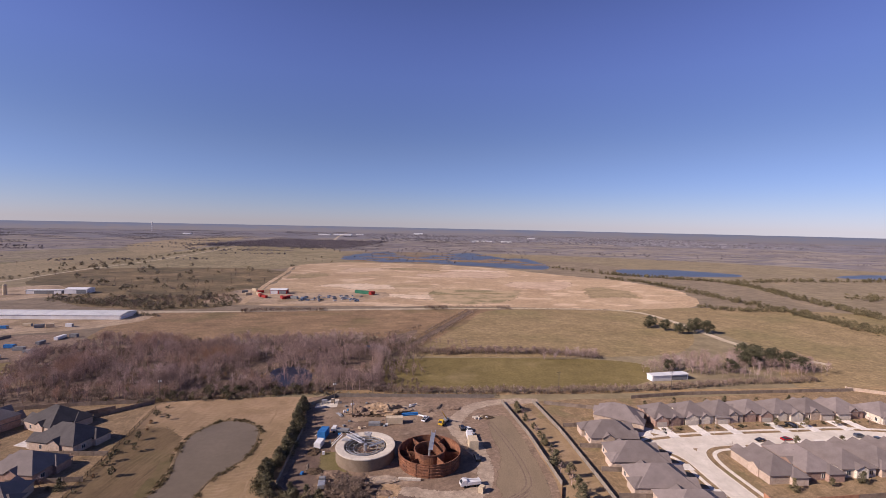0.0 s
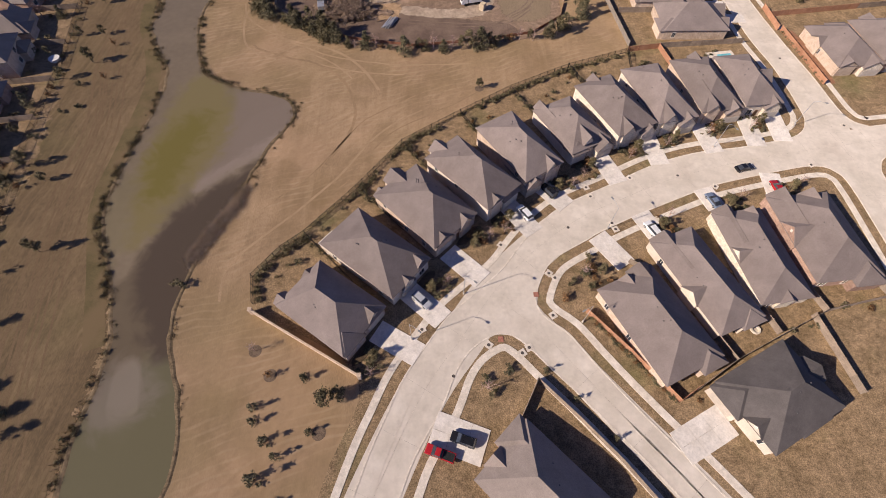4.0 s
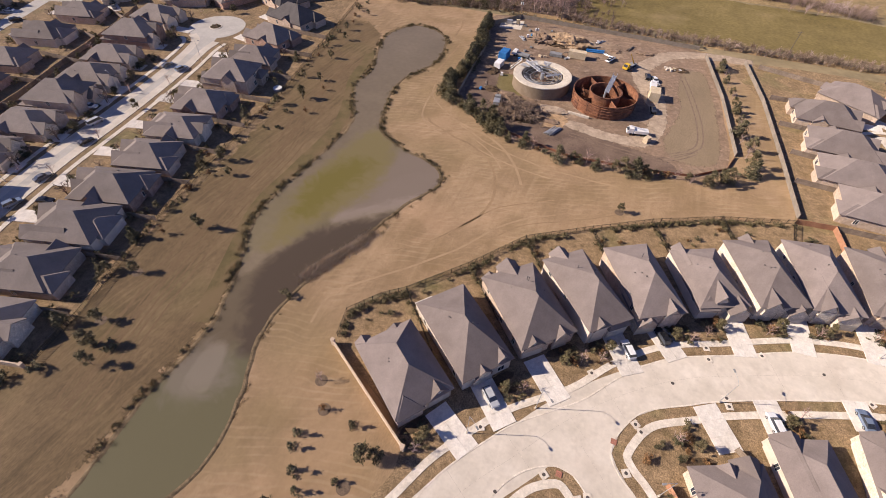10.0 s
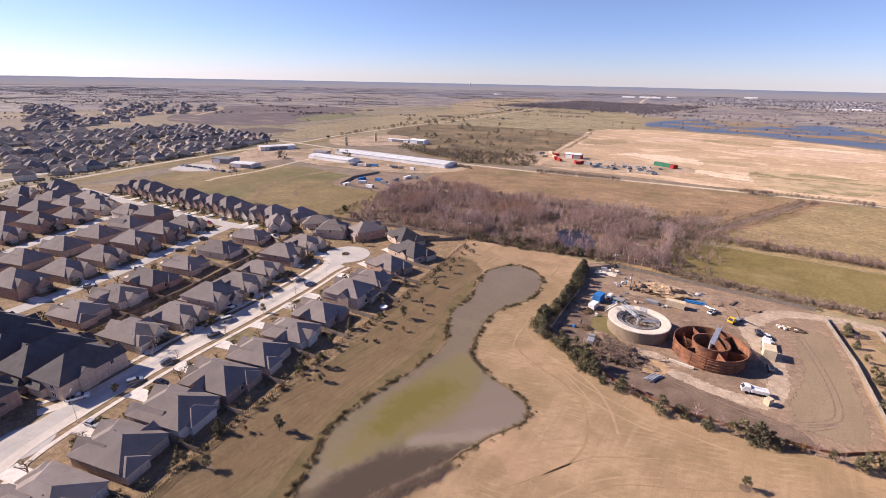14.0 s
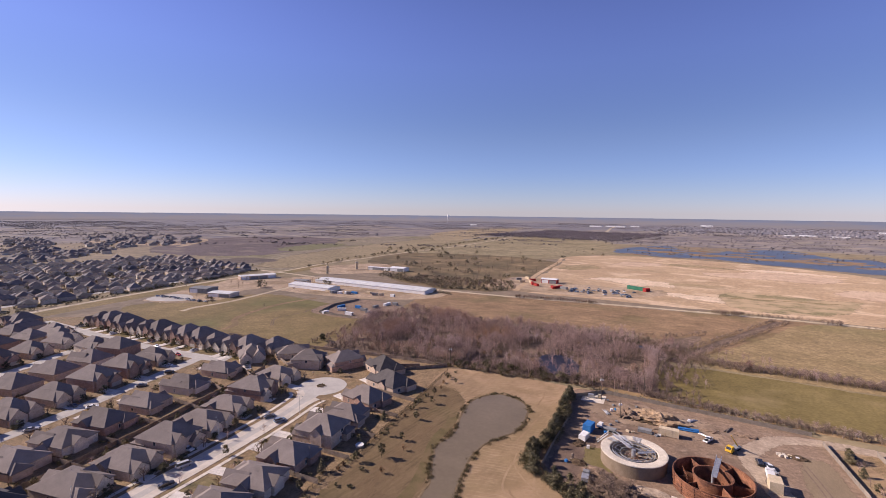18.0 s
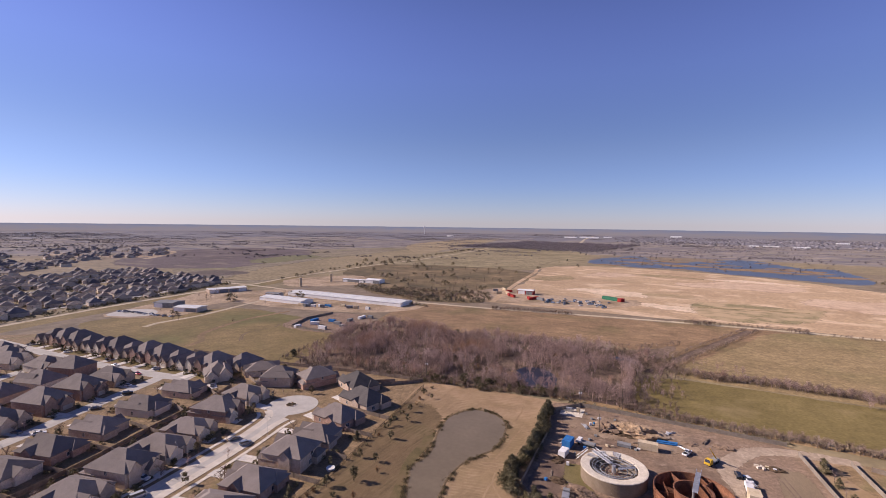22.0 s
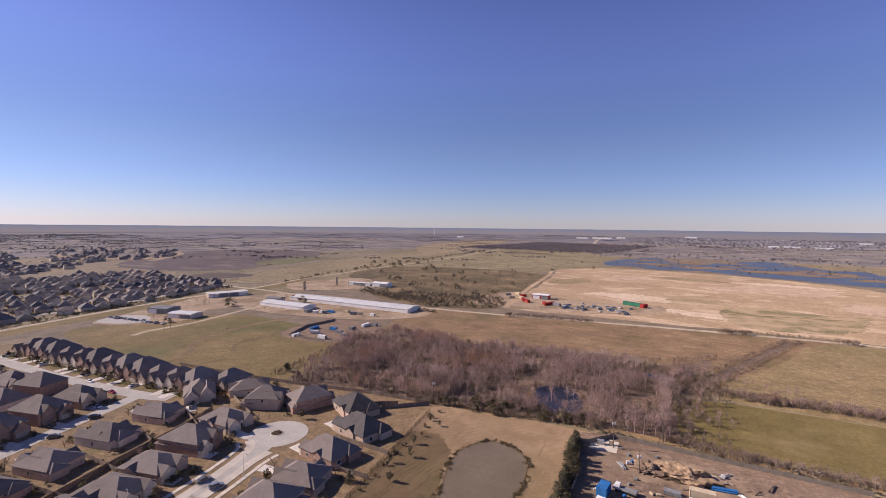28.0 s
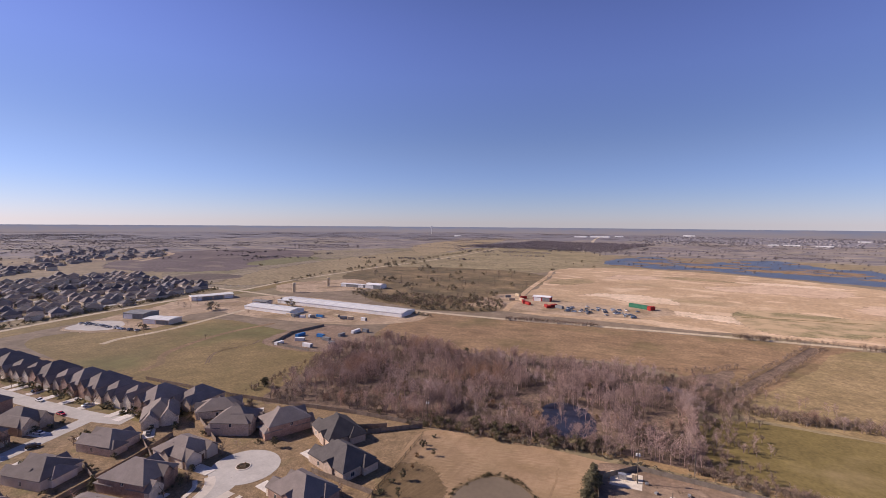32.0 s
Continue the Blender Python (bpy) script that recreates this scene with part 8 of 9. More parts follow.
growth("pond_brush", "dark olive brush along the pond's bank", "brush", SCRUB, [(x, y, s * 0.36, w) for x, y, s, w in dark[::2] if x < -66 or y > 100], M["leaf_olive"])
shrub(-56, 43.8, 1, 2.0)
# ---------------------------------------------------------------- vehicles
M["tyre"] = mat("tyre_rubber", (0.012, 0.012, 0.012), (0.03, 0.03, 0.03), 4, 9)
M["steel"] = mat("galvanised_steel", (0.36, 0.36, 0.37), (0.52, 0.52, 0.53), 1.5, 8, rough=0.45, metal=0.5, grain=0.15)
M["rust"] = two_scale(mat("rusty_steel", (0.15, 0.062, 0.034), (0.30, 0.135, 0.075), 0.5, 4.0, rough=0.8, grain=0.3, vary=0.08), (0.09, 0.045, 0.035), 0.35, 0.5, 0.7, 0.8)
M["plant_concrete"] = two_scale(mat("pale_cast_concrete", (0.56, 0.48, 0.38), (0.70, 0.62, 0.51), 0.5, 4, grain=0.12), (0.42, 0.35, 0.27), 0.4, 0.55, 0.75, 0.6)
M["tank_wall"] = two_scale(mat("brown_coated_wall", (0.21, 0.155, 0.105), (0.27, 0.205, 0.145), 0.4, 4, grain=0.12), (0.30, 0.235, 0.17), 0.25, 0.55, 0.72, 0.5)
M["white_metal"] = mat("white_sheet_metal", (0.68, 0.66, 0.64), (0.80, 0.78, 0.76), 0.15, 3, rough=0.45, grain=0.06, vary=0.05)
M["tan_box"] = mat("tan_sheet", (0.50, 0.40, 0.27), (0.62, 0.50, 0.35), 0.5, 4, grain=0.12)
M["green_sheet"] = mat("green_sheet", (0.03, 0.14, 0.085), (0.05, 0.2, 0.12), 0.3, 3, grain=0.15)
M["blue_sheet"] = mat("blue_sheet", (0.02, 0.13, 0.36), (0.035, 0.2, 0.47), 0.5, 4, grain=0.12)
M["red_sheet"] = mat("red_sheet", (0.30, 0.03, 0.025), (0.42, 0.05, 0.04), 0.5, 4, grain=0.2)
M["yellow_paint"] = mat("yellow_paint", (0.55, 0.33, 0.03), (0.68, 0.43, 0.05), 0.8, 5, grain=0.15)
M["grey_sheet"] = mat("grey_sheet", (0.19, 0.19, 0.19), (0.28, 0.28, 0.28), 0.4, 3, grain=0.15)
PAINT = {}
for k, c in {"white": (0.72, 0.72, 0.71), "silver": (0.40, 0.41, 0.43), "black": (0.012, 0.012, 0.014), "red": (0.36, 0.015, 0.02), "blue": (0.16, 0.20, 0.27), "grey": (0.12, 0.12, 0.13), "green": (0.04, 0.12, 0.08)}.items():
    PAINT[k] = mat("car_paint_" + k, c, tuple(min(1, v * 1.12 + 0.004) for v in c), 0.6, 4, rough=0.25, spec=0.5, bump=0, grain=0.04)


def prism(bm, prof, y0, y1, inset=0.0):
    """A side profile of (x, z) drawn out across y; inset narrows the upper points."""
    zmax = max(z for _, z in prof)
    zmin = min(z for _, z in prof)
    a, b = [], []
    for x, z in prof:
        k = inset * (z - zmin) / max(zmax - zmin, 0.01)
        a.append(bm.verts.new((x, y0 + k, z)))
        b.append(bm.verts.new((x, y1 - k, z)))
    n = len(prof)
    bm.faces.new(a[::-1])
    bm.faces.new(b)
    for i in range(n):
        j = (i + 1) % n
        bm.faces.new((a[i], a[j], b[j], b[i]))
    bmesh.ops.recalc_face_normals(bm, faces=bm.faces)


bm = bmesh.new()
tube(bm, (0, -0.11, 0), (0, 0.11, 0), 0.34, n=14)
WHEEL = mesh_of("wheel", bm, M["tyre"])
bm = bmesh.new()
tube(bm, (0, -0.118, 0), (0, 0.118, 0), 0.2, n=12)
RIM = mesh_of("rim", bm, M["steel"])
CAR_BODY = {
    "sedan": [(-2.35, 0.32), (2.3, 0.32), (2.36, 0.62), (2.2, 0.78), (1.1, 0.92), (-1.7, 0.98), (-2.3, 0.92), (-2.4, 0.6)],
    "suv": [(-2.3, 0.36), (2.3, 0.36), (2.36, 0.72), (2.2, 0.92), (1.15, 1.06), (-2.25, 1.1), (-2.36, 0.9)],
    "pickup": [(-2.8, 0.42), (2.65, 0.42), (2.7, 0.78), (2.55, 1.0), (1.5, 1.12), (0.0, 1.12), (-0.45, 1.12), (-0.5, 1.02), (-2.75, 1.02), (-2.85, 0.7)],
    "van": [(-2.6, 0.38), (2.5, 0.38), (2.56, 0.8), (2.3, 1.1), (-2.55, 1.2), (-2.62, 0.8)],
}
CAR_TOP = {
    "sedan": ([(1.15, 0.9), (0.35, 1.38), (-1.05, 1.42), (-1.85, 0.96)], 0.16), "suv": ([(1.2, 1.03), (0.55, 1.62), (-1.95, 1.66), (-2.25, 1.08)], 0.16),
    "pickup": ([(1.5, 1.1), (0.9, 1.72), (-0.2, 1.74), (-0.48, 1.1)], 0.16), "van": ([(2.2, 1.08), (1.5, 1.86), (-2.4, 1.95), (-2.55, 1.18)], 0.16)}
CAR_KIND = {}


def car(kind, paint, x, y, deg, where="parked on the street"):
    m = pose(x, y, 0.1 if "street" in where else 0.2 if "drive" in where else 0.08, 0, 0, deg)
    if (kind, paint, where) in CAR_KIND:
        return copy_thing(CAR_KIND[kind, paint, where], m)
    word = {"sedan": "saloon car", "suv": "sport utility car", "pickup": "pickup truck", "van": "passenger van"}[kind]
    ob = tagged(new("car"), f"{paint} {word} {where}", "car", group="parked cars")
    bm = bmesh.new()
    prism(bm, CAR_BODY[kind], -0.92, 0.92, 0.06)
    bmesh.ops.bevel(bm, geom=bm.edges[:], offset=0.05, segments=1, affect="EDGES")
    part("body", bm, PAINT[paint], ob)
    prof, ins = CAR_TOP[kind]
    bm = bmesh.new()
    prism(bm, prof, -0.84, 0.84, ins)
    part("cabin_glass", bm, M["glass"], ob, "dark glazing round the cabin")
    bm = bmesh.new()
    (x1, z1), (x2, z2) = prof[1], prof[2]
    prism(bm, [(x1 - 0.05, z1 - 0.02), (x1 - 0.15, z1 + 0.05), (x2 + 0.1, z2 + 0.05), (x2 + 0.05, z2 - 0.02)], -0.84 + ins, 0.84 - ins)
    part("roof_panel", bm, PAINT[paint], ob)
    base = CAR_BODY[kind]
    near = "salvage" not in where and "business" not in where
    for wx in (1.45, -1.45 if kind != "pickup" else -1.75):
        for wy in (-0.82, 0.82):
            w = part("wheel", WHEEL, None, ob)
            w.location = (wx, wy, 0.34)
            if near:
                part("rim", RIM, None, w)
    for wy in (-0.65, 0.65) if near else ():
        bm = bmesh.new()
        box(bm, base[1][0] - 0.02, base[1][0] + 0.07, wy - 0.18, wy + 0.18, 0.6, 0.74)
        part("headlight", bm, M["white_metal"], ob)
    if kind == "pickup":
        bm = bmesh.new()
        box(bm, -2.65, -0.6, -0.72, 0.72, 1.0, 1.03)
        part("load_bed", bm, M["tyre"], ob, "dark lined load bed")
    ob.matrix_basis = m
    CAR_KIND[kind, paint, where] = ob
    return ob


D, S = "parked on a driveway", "parked on the street"
for kind, paint, x, y, deg, where in [
    ("suv", "silver", -3.9, 39.8, -43, D), ("suv", "white", 20.1, 62.3, 122, D), ("suv", "black", 26.6, 68.8, 125, D), ("sedan", "black", 77.3, 76, 14, S), ("suv", "white", 49.2, 57.4, 114, D),
    ("sedan", "blue", 66, 65.6, 106, D), ("sedan", "red", 83, 69.4, 95, D), ("suv", "black", 4, 12.4, 160, D), ("pickup", "red", -0.2, 10.2, 160, D),
    ("pickup", "white", -146.5, 25.5, 70, S), ("van", "silver", -155.6, 76, 82, S), ("sedan", "grey", -145, 49.5, 78, S), ("suv", "blue", -142, 38.5, 76, S), ("sedan", "black", -135, 43, 20, D),
    ("sedan", "black", -149, 67, 80, S), ("sedan", "grey", -164.6, 116, 76, S), ("suv", "blue", -157.6, 116, 76, S), ("sedan", "black", 136, 186.6, 8, S), ("sedan", "red", 148, 188.2, 8, S), ("suv", "grey", 183, 192.4, 0, S), ("sedan", "blue", 189, 190.2, 0, S),
    ("suv", "black", 160.5, 202.5, 96, D), ("sedan", "white", -236, 77, 70, S), ("sedan", "grey", -246, 101, 68, S), ("sedan", "silver", -231, 55, 74, S), ("suv", "black", -254, 118, 68, S), ("sedan", "red", -282, 136, 8, S), ("sedan", "white", -310, 137, 8, S),
    ("sedan", "black", -161, 51, 17, D), ("suv", "white", -165, 82, 17, D), ("sedan", "grey", -168.5, 66, 17, D), ("sedan", "black", -177, 112, 17, D), ("sedan", "silver", -131, 24, 18, D), ("sedan", "white", -135, 56, 18, D)]:
    car(kind, paint, x, y, deg, where)
I = "standing on the site's dirt"
for kind, paint, x, y, deg in [("pickup", "white", -6.4, 200.7, 70), ("suv", "black", 9.9, 192.3, 100), ("sedan", "white", 12.7, 191.3, 110), ("suv", "black", 14.6, 167.1, 100), ("sedan", "black", 38.6, 217, 100)]:
    car(kind, paint, x, y, deg, I)


def lorry(label, x, y, deg, cab, load, long=7.0, tall=1.4, boom=None):
    """A work truck: chassis, cab, load body, wheels and, where it has one, a boom."""
    ob = tagged(new("work_truck"), label, "truck")
    bm = bmesh.new()
    box(bm, -long / 2, long / 2, -0.5, 0.5, 0.55, 0.8)
    part("chassis", bm, M["tyre"], ob)
    bm = bmesh.new()
    prism(bm, [(long / 2 - 2.1, 0.7), (long / 2 + 0.1, 0.7), (long / 2 + 0.1, 1.6), (long / 2 - 0.5, 2.5), (long / 2 - 2.1, 2.55)], -1.1, 1.1, 0.08)
    c = part("cab", bm, cab, ob)
    bm = bmesh.new()
    prism(bm, [(long / 2 + 0.06, 1.65), (long / 2 + 0.13, 1.66), (long / 2 - 0.46, 2.45), (long / 2 - 0.52, 2.43)], -0.9, 0.9, 0.05)
    part("windscreen", bm, M["glass"], c)
    bm = bmesh.new()
    box(bm, -long / 2, long / 2 - 2.3, -1.15, 1.15, 0.82, 0.82 + tall)
    bmesh.ops.bevel(bm, geom=bm.edges[:], offset=0.06, segments=1, affect="EDGES")
    part("load_body", bm, load, ob)
    for wx in (long / 2 - 1.2, -long / 2 + 1.0, -long / 2 + 2.1):
        for wy in (-0.95, 0.95):
            w = part("wheel", WHEEL, None, ob)
            w.matrix_basis = pose(wx, wy, 0.48) @ Matrix.Diagonal((1.4, 1.4, 1.4, 1))
    if boom:
        bm = bmesh.new()
        a, b = Vector((-long / 2 + 1.2, 0.2, 0.9 + tall)), Vector(boom)
        tube(bm, a, (a + b) / 2, 0.28, 0.25, 4)
        tube(bm, (a + b) / 2, b, 0.18, 0.14, 4)
        part("boom", bm, cab, ob)
    ob.matrix_basis = pose(x, y, 0.08, 0, 0, deg)
    return ob


lorry("yellow crane truck with a raised boom on the track", 1.9, 197.6, 245, M["yellow_paint"], M["grey_sheet"], 7.5, 0.5, (3.6, 0.6, 7.2))
lorry("white utility truck with a lift beside the tank", 11, 149.3, 195, M["white_metal"], M["white_metal"], 7, 1.1, (2.8, -0.4, 3.0))
lorry("white flatbed truck with loose gear beside the blue container", -41.8, 187, 175, M["white_metal"], M["grey_sheet"], 7.5, 0.7)
lorry("white box truck beside the plywood shed", 12.6, 183.4, 95, M["white_metal"], M["white_metal"], 6.5, 1.6)
lorry("grey tank trailer on the churned dirt", -38.9, 147, 100, M["grey_sheet"], M["steel"], 5.5, 1.3)


def container(label, x, y, deg, long, wide, tall, material, legs=True):
    """A ribbed steel box with corner posts and a door end."""
    ob = tagged(new("container"), label, "container")
    bm = bmesh.new()
    box(bm, -long / 2, long / 2, -wide / 2, wide / 2, 0.15, tall)
    part("body", bm, material, ob)
    n = max(2, int(long / 2.4))
    for i in range(n + 1):
        bm = bmesh.new()
        xx = -long / 2 + i * long / n
        box(bm, xx - 0.06, xx + 0.06, -wide / 2 - 0.05, wide / 2 + 0.05, 0.0, tall + 0.04)
        part("rib", bm, material, ob)
    bm = bmesh.new()
    box(bm, long / 2, long / 2 + 0.08, -wide / 2 + 0.15, wide / 2 - 0.15, 0.25, tall - 0.15)
    part("door", bm, M["grey_sheet"], ob)
    ob.matrix_basis = pose(x, y, 0.08, 0, 0, deg)
    return ob


container("bright blue steel container on the site", -47.8, 182.6, 85, 5.2, 3.2, 3.2, M["blue_sheet"])
container("white steel tank box beside the blue container", -47.4, 174.6, 85, 4.6, 2.6, 2.2, M["white_metal"])
container("tan site office box on blocks", -20, 196.8, 5, 7.2, 2.8, 2.9, M["tan_box"])
container("low grey materials box by the office", -28.5, 194.4, 4, 5.0, 2.4, 1.3, M["grey_sheet"])
container("small tan equipment box on the track", 14.6, 146, 60, 1.9, 1.6, 2.0, M["tan_box"])
container("tan plywood shed with an open side", 13.6, 176.4, 95, 5.0, 3.6, 3.6, M["tan_box"])

# ---------------------------------------------------------------- treatment tanks
T1, T2 = (-27.8, 167.2), (-3.4, 164.6)
tank = tagged(new("clarifier_tank"), "round concrete clarifier tank with a pale rim and steel bridge", "tank")
tank.location = (*T1, 0.08)
bm = bmesh.new()
lathe(bm, [(11.0, -0.2), (11.0, 4.3), (10.6, 4.3), (10.6, -0.2)], 72)
part("outer_wall", bm, M["tank_wall"], tank, "brown coated outer wall")
bm = bmesh.new()
lathe(bm, [(11.15, 4.25), (11.15, 4.55), (10.75, 4.62), (8.1, 4.45), (7.9, 4.2), (7.9, 3.6)], 72)
part("rim", bm, M["plant_concrete"], tank, "pale cast concrete rim and launder")
bm = bmesh.new()
lathe(bm, [(7.9, 4.2), (7.9, 2.2), (7.6, 2.2), (0.01, 1.9)], 60)
part("basin", bm, mat("settled_sludge", (0.20, 0.16, 0.12), (0.36, 0.30, 0.235), 0.8, 5, grain=0.3), tank, "dry grey-brown basin floor")
for rr, zz in ((7.2, 4.0), (6.3, 3.6), (4.6, 3.2)):
    bm = bmesh.new()
    lathe(bm, [(rr, zz), (rr, zz + 0.35), (rr - 0.12, zz + 0.35), (rr - 0.12, zz)], 48, True)
    part("weir_ring", bm, M["steel"], tank)
for k in range(14):
    w = k * math.tau / 14
    bm = bmesh.new()
    tube(bm, (math.cos(w) * 4.4, math.sin(w) * 4.4, 3.2), (math.cos(w) * 7.8, math.sin(w) * 7.8, 3.9), 0.07, n=5)
    part("weir_arm", bm, M["steel"], tank)
for k in range(10):
    w = k * math.tau / 10 + 0.2
    bm = bmesh.new()
    tube(bm, (math.cos(w) * 0.8, math.sin(w) * 0.8, 2.6), (math.cos(w) * 6.2, math.sin(w) * 6.2, 2.3), 0.09, n=5)
    part("rake_arm", bm, M["rust"], tank)
bm = bmesh.new()
tube(bm, (0, 0, 1.9), (0, 0, 4.9), 0.7, n=16)
part("centre_column", bm, M["steel"], tank)


def truss_bridge(parent, a, b, width, depth, material):
    a, b = Vector(a), Vector(b)
    d = (b - a).normalized()
    s = Vector((-d.y, d.x, 0)) * width / 2
    n = max(3, int((b - a).length / 1.5))
    for side in (-1, 1):
        for z in (0, depth):
            bm = bmesh.new()
            tube(bm, a + s * side + Vector((0, 0, z)), b + s * side + Vector((0, 0, z)), 0.08, n=4)
            part("chord", bm, material, parent)
        for i in range(n):
            p, q = a.lerp(b, i / n) + s * side, a.lerp(b, (i + 1) / n) + s * side
            bm = bmesh.new()
            tube(bm, p + Vector((0, 0, depth * (i % 2))), q + Vector((0, 0, depth * ((i + 1) % 2))), 0.05, n=4)
            part("brace", bm, material, parent)
    bm = bmesh.new()
    w = math.degrees(math.atan2(d.y, d.x))
    box(bm, 0, (b - a).length, -width / 2 + 0.06, width / 2 - 0.06, 0.05, 0.13, pose(a.x, a.y, a.z, 0, 0, w))
    part("deck", bm, material, parent)


truss_bridge(tank, (-1, 1.5, 4.6), (-8.5, 7.6, 4.7), 1.5, 1.1, M["steel"])
truss_bridge(tank, (1.5, -0.5, 4.3), (6.5, 3.6, 4.4), 1.0, 0.8, M["steel"])
for k in range(3):
    bm = bmesh.new()
    w = 1.5 + k * 0.55
    poly(bm, [(math.cos(w) * 6.6, math.sin(w) * 6.6, 4.55), (math.cos(w) * 10.6, math.sin(w) * 10.6, 4.7), (math.cos(w + 0.28) * 10.6, math.sin(w + 0.28) * 10.6, 4.9), (math.cos(w + 0.3) * 7.4, math.sin(w + 0.3) * 7.4, 5.1)])
    bmesh.ops.solidify(bm, geom=bm.faces[:], thickness=0.08)
    part("cover_plate", bm, M["white_metal"], tank, "loose white cover plate on the rim")
for k in range(12):
    bm = bmesh.new()
    z = 0.1 + k * 0.36
    box(bm, -14.6 + k * 0.32, -14.2 + k * 0.32, 7.4, 8.4, z, z + 0.06)
    part("stair_tread", bm, M["steel"], tank)
for yy in (7.4, 8.4):
    bm = bmesh.new()
    tube(bm, (-14.6, yy, 0), (-10.6, yy, 4.5), 0.08, n=4)
    tube(bm, (-14.6, yy, 1.0), (-10.6, yy, 5.5), 0.04, n=4)
    part("stringer", bm, M["steel"], tank)

tank = tagged(new("steel_tank"), "open rust-red steel tank with an inner ring and radial walls", "tank")
tank.location = (*T2, 0.08)
bm = bmesh.new()
lathe(bm, [(11.4, -0.2), (11.4, 4.8), (11.28, 4.8), (11.28, 0.1)], 72)
part("outer_shell", bm, M["rust"], tank)
for z in (0.8, 1.9, 3.0, 4.0, 4.75):
    bm = bmesh.new()
    lathe(bm, [(11.38, z), (11.62, z), (11.62, z + 0.12), (11.38, z + 0.12)], 72, True)
    part("stiffener_ring", bm, M["rust"], tank)
bm = bmesh.new()
lathe(bm, [(5.6, 0.0), (5.6, 5.1), (5.48, 5.1), (5.48, 0.1)], 56)
part("inner_shell", bm, M["rust"], tank)
bm = bmesh.new()
lathe(bm, [(5.58, 4.9), (5.9, 4.9), (5.9, 5.1), (5.58, 5.1)], 56, True)
part("inner_rim", bm, M["rust"], tank)
bm = bmesh.new()
lathe(bm, [(11.3, 0.15), (0.01, 0.1)], 56)
part("floor_plate", bm, mat("rusty_floor", (0.10, 0.055, 0.04), (0.17, 0.09, 0.06), 0.5, 4), tank)
for deg_ in (8, 62, 128, 170, 196, 222, 300):
    bm = bmesh.new()
    box(bm, 5.6, 11.3, -0.06, 0.06, 0.1, 4.5 if deg_ in (62, 128, 300) else 3.2, pose(0, 0, 0, 0, 0, deg_))
    part("radial_wall", bm, M["rust"], tank)
for k in range(7):
    bm = bmesh.new()
    tube(bm, (-6.4 - 0.1 * k, -4 + k * 0.2, 0.5 + k * 0.5), (-9.8 + 0.12 * k, 2.6 + k * 0.2, 0.5 + k * 0.5), 0.09, n=5)
    part("air_pipe", bm, M["rust"], tank)
for k in range(8):
    w = k * math.tau / 8 + 0.3
    bm = bmesh.new()
    tube(bm, (math.cos(w) * 0.6, math.sin(w) * 0.6, 2.2), (math.cos(w) * 5.4, math.sin(w) * 5.4, 0.9), 0.08, n=5)
    part("rake_arm", bm, M["rust"], tank)
bm = bmesh.new()
tube(bm, (0, 0, 0.1), (0, 0, 5.3), 0.45, n=14)
part("centre_column", bm, M["steel"], tank)
truss_bridge(tank, (0.4, -1.6, 5.2), (1.2, 12.4, 5.3), 1.4, 1.1, M["steel"])
for k in range(16):
    w = k * math.tau / 16
    bm = bmesh.new()
    box(bm, 11.28, 11.55, -0.07, 0.07, 0, 4.7, pose(0, 0, 0, 0, 0, math.degrees(w)))
    part("stiffener_post", bm, M["rust"], tank)


# mounds, pipe stacks and loose gear
def mound(name, label, x, y, rx, ry, h, material, seed, rough=0.35):
    bm = bmesh.new()
    bmesh.ops.create_icosphere(bm, subdivisions=4, radius=1)
    bmesh.ops.delete(bm, geom=[v for v in bm.verts if v.co.z < -0.05], context="VERTS")
    for v in bm.verts:
        c = v.co.copy()
        k = 1 + rough * noise.noise(c * 2.2 + Vector((seed, 0, 0))) + rough * 0.5 * noise.noise(c * 6 + Vector((0, seed, 0)))
        v.co = Vector((c.x * rx * k, c.y * ry * k, max(0, c.z) * h * (k + 0.6 * rough * noise.noise(c * 5))))
    ob = tagged(new(name, mesh_of(name, bm, material)), label, "mound")
    ob.location = (x, y, 0.05)
    return ob


mound("dirt_mound", "pale heap of dug sandy dirt", -26.5, 208, 9.5, 5.0, 3.4, mottle(mat("sandy_spoil", (0.30, 0.205, 0.125), (0.43, 0.30, 0.19), 0.3, 2, grain=0.25, bump=0.5), (0.5, 0.25)), 3, 0.6)
mound("dirt_mound", "brown heap of dug dirt", -37, 206.5, 5.5, 4.5, 2.4, M["site_dirt"], 5, 0.6)
mound("dirt_mound", "low pale heap of dirt by the track", -17, 212, 5, 2.2, 1.2, M["site_pale"], 8)
mound("dirt_mound", "low brown spoil heap beside the tank", -36.5, 153, 5.5, 3.2, 1.2, M["site_dirt"], 9)
mound("brush_mound", "dark heap of cut brush and roots", -29.5, 145, 8.0, 6.4, 2.2, M["wood_floor"], 4, 0.7)
mound("dirt_mound", "low tan spoil heap at the tank's foot", -19, 151.5, 6, 2.4, 0.9, M["site_pale"], 12)
growth("brush_twigs", "tangled bare twigs on the brush heap", "brush", BRUSH, [(-29.5 + rnd.gauss(0, 3.8), 145 + rnd.gauss(0, 3.0), rnd.uniform(0.6, 1.0), rnd.uniform(0, 6)) for _ in range(130)], M["twigs_dark"])
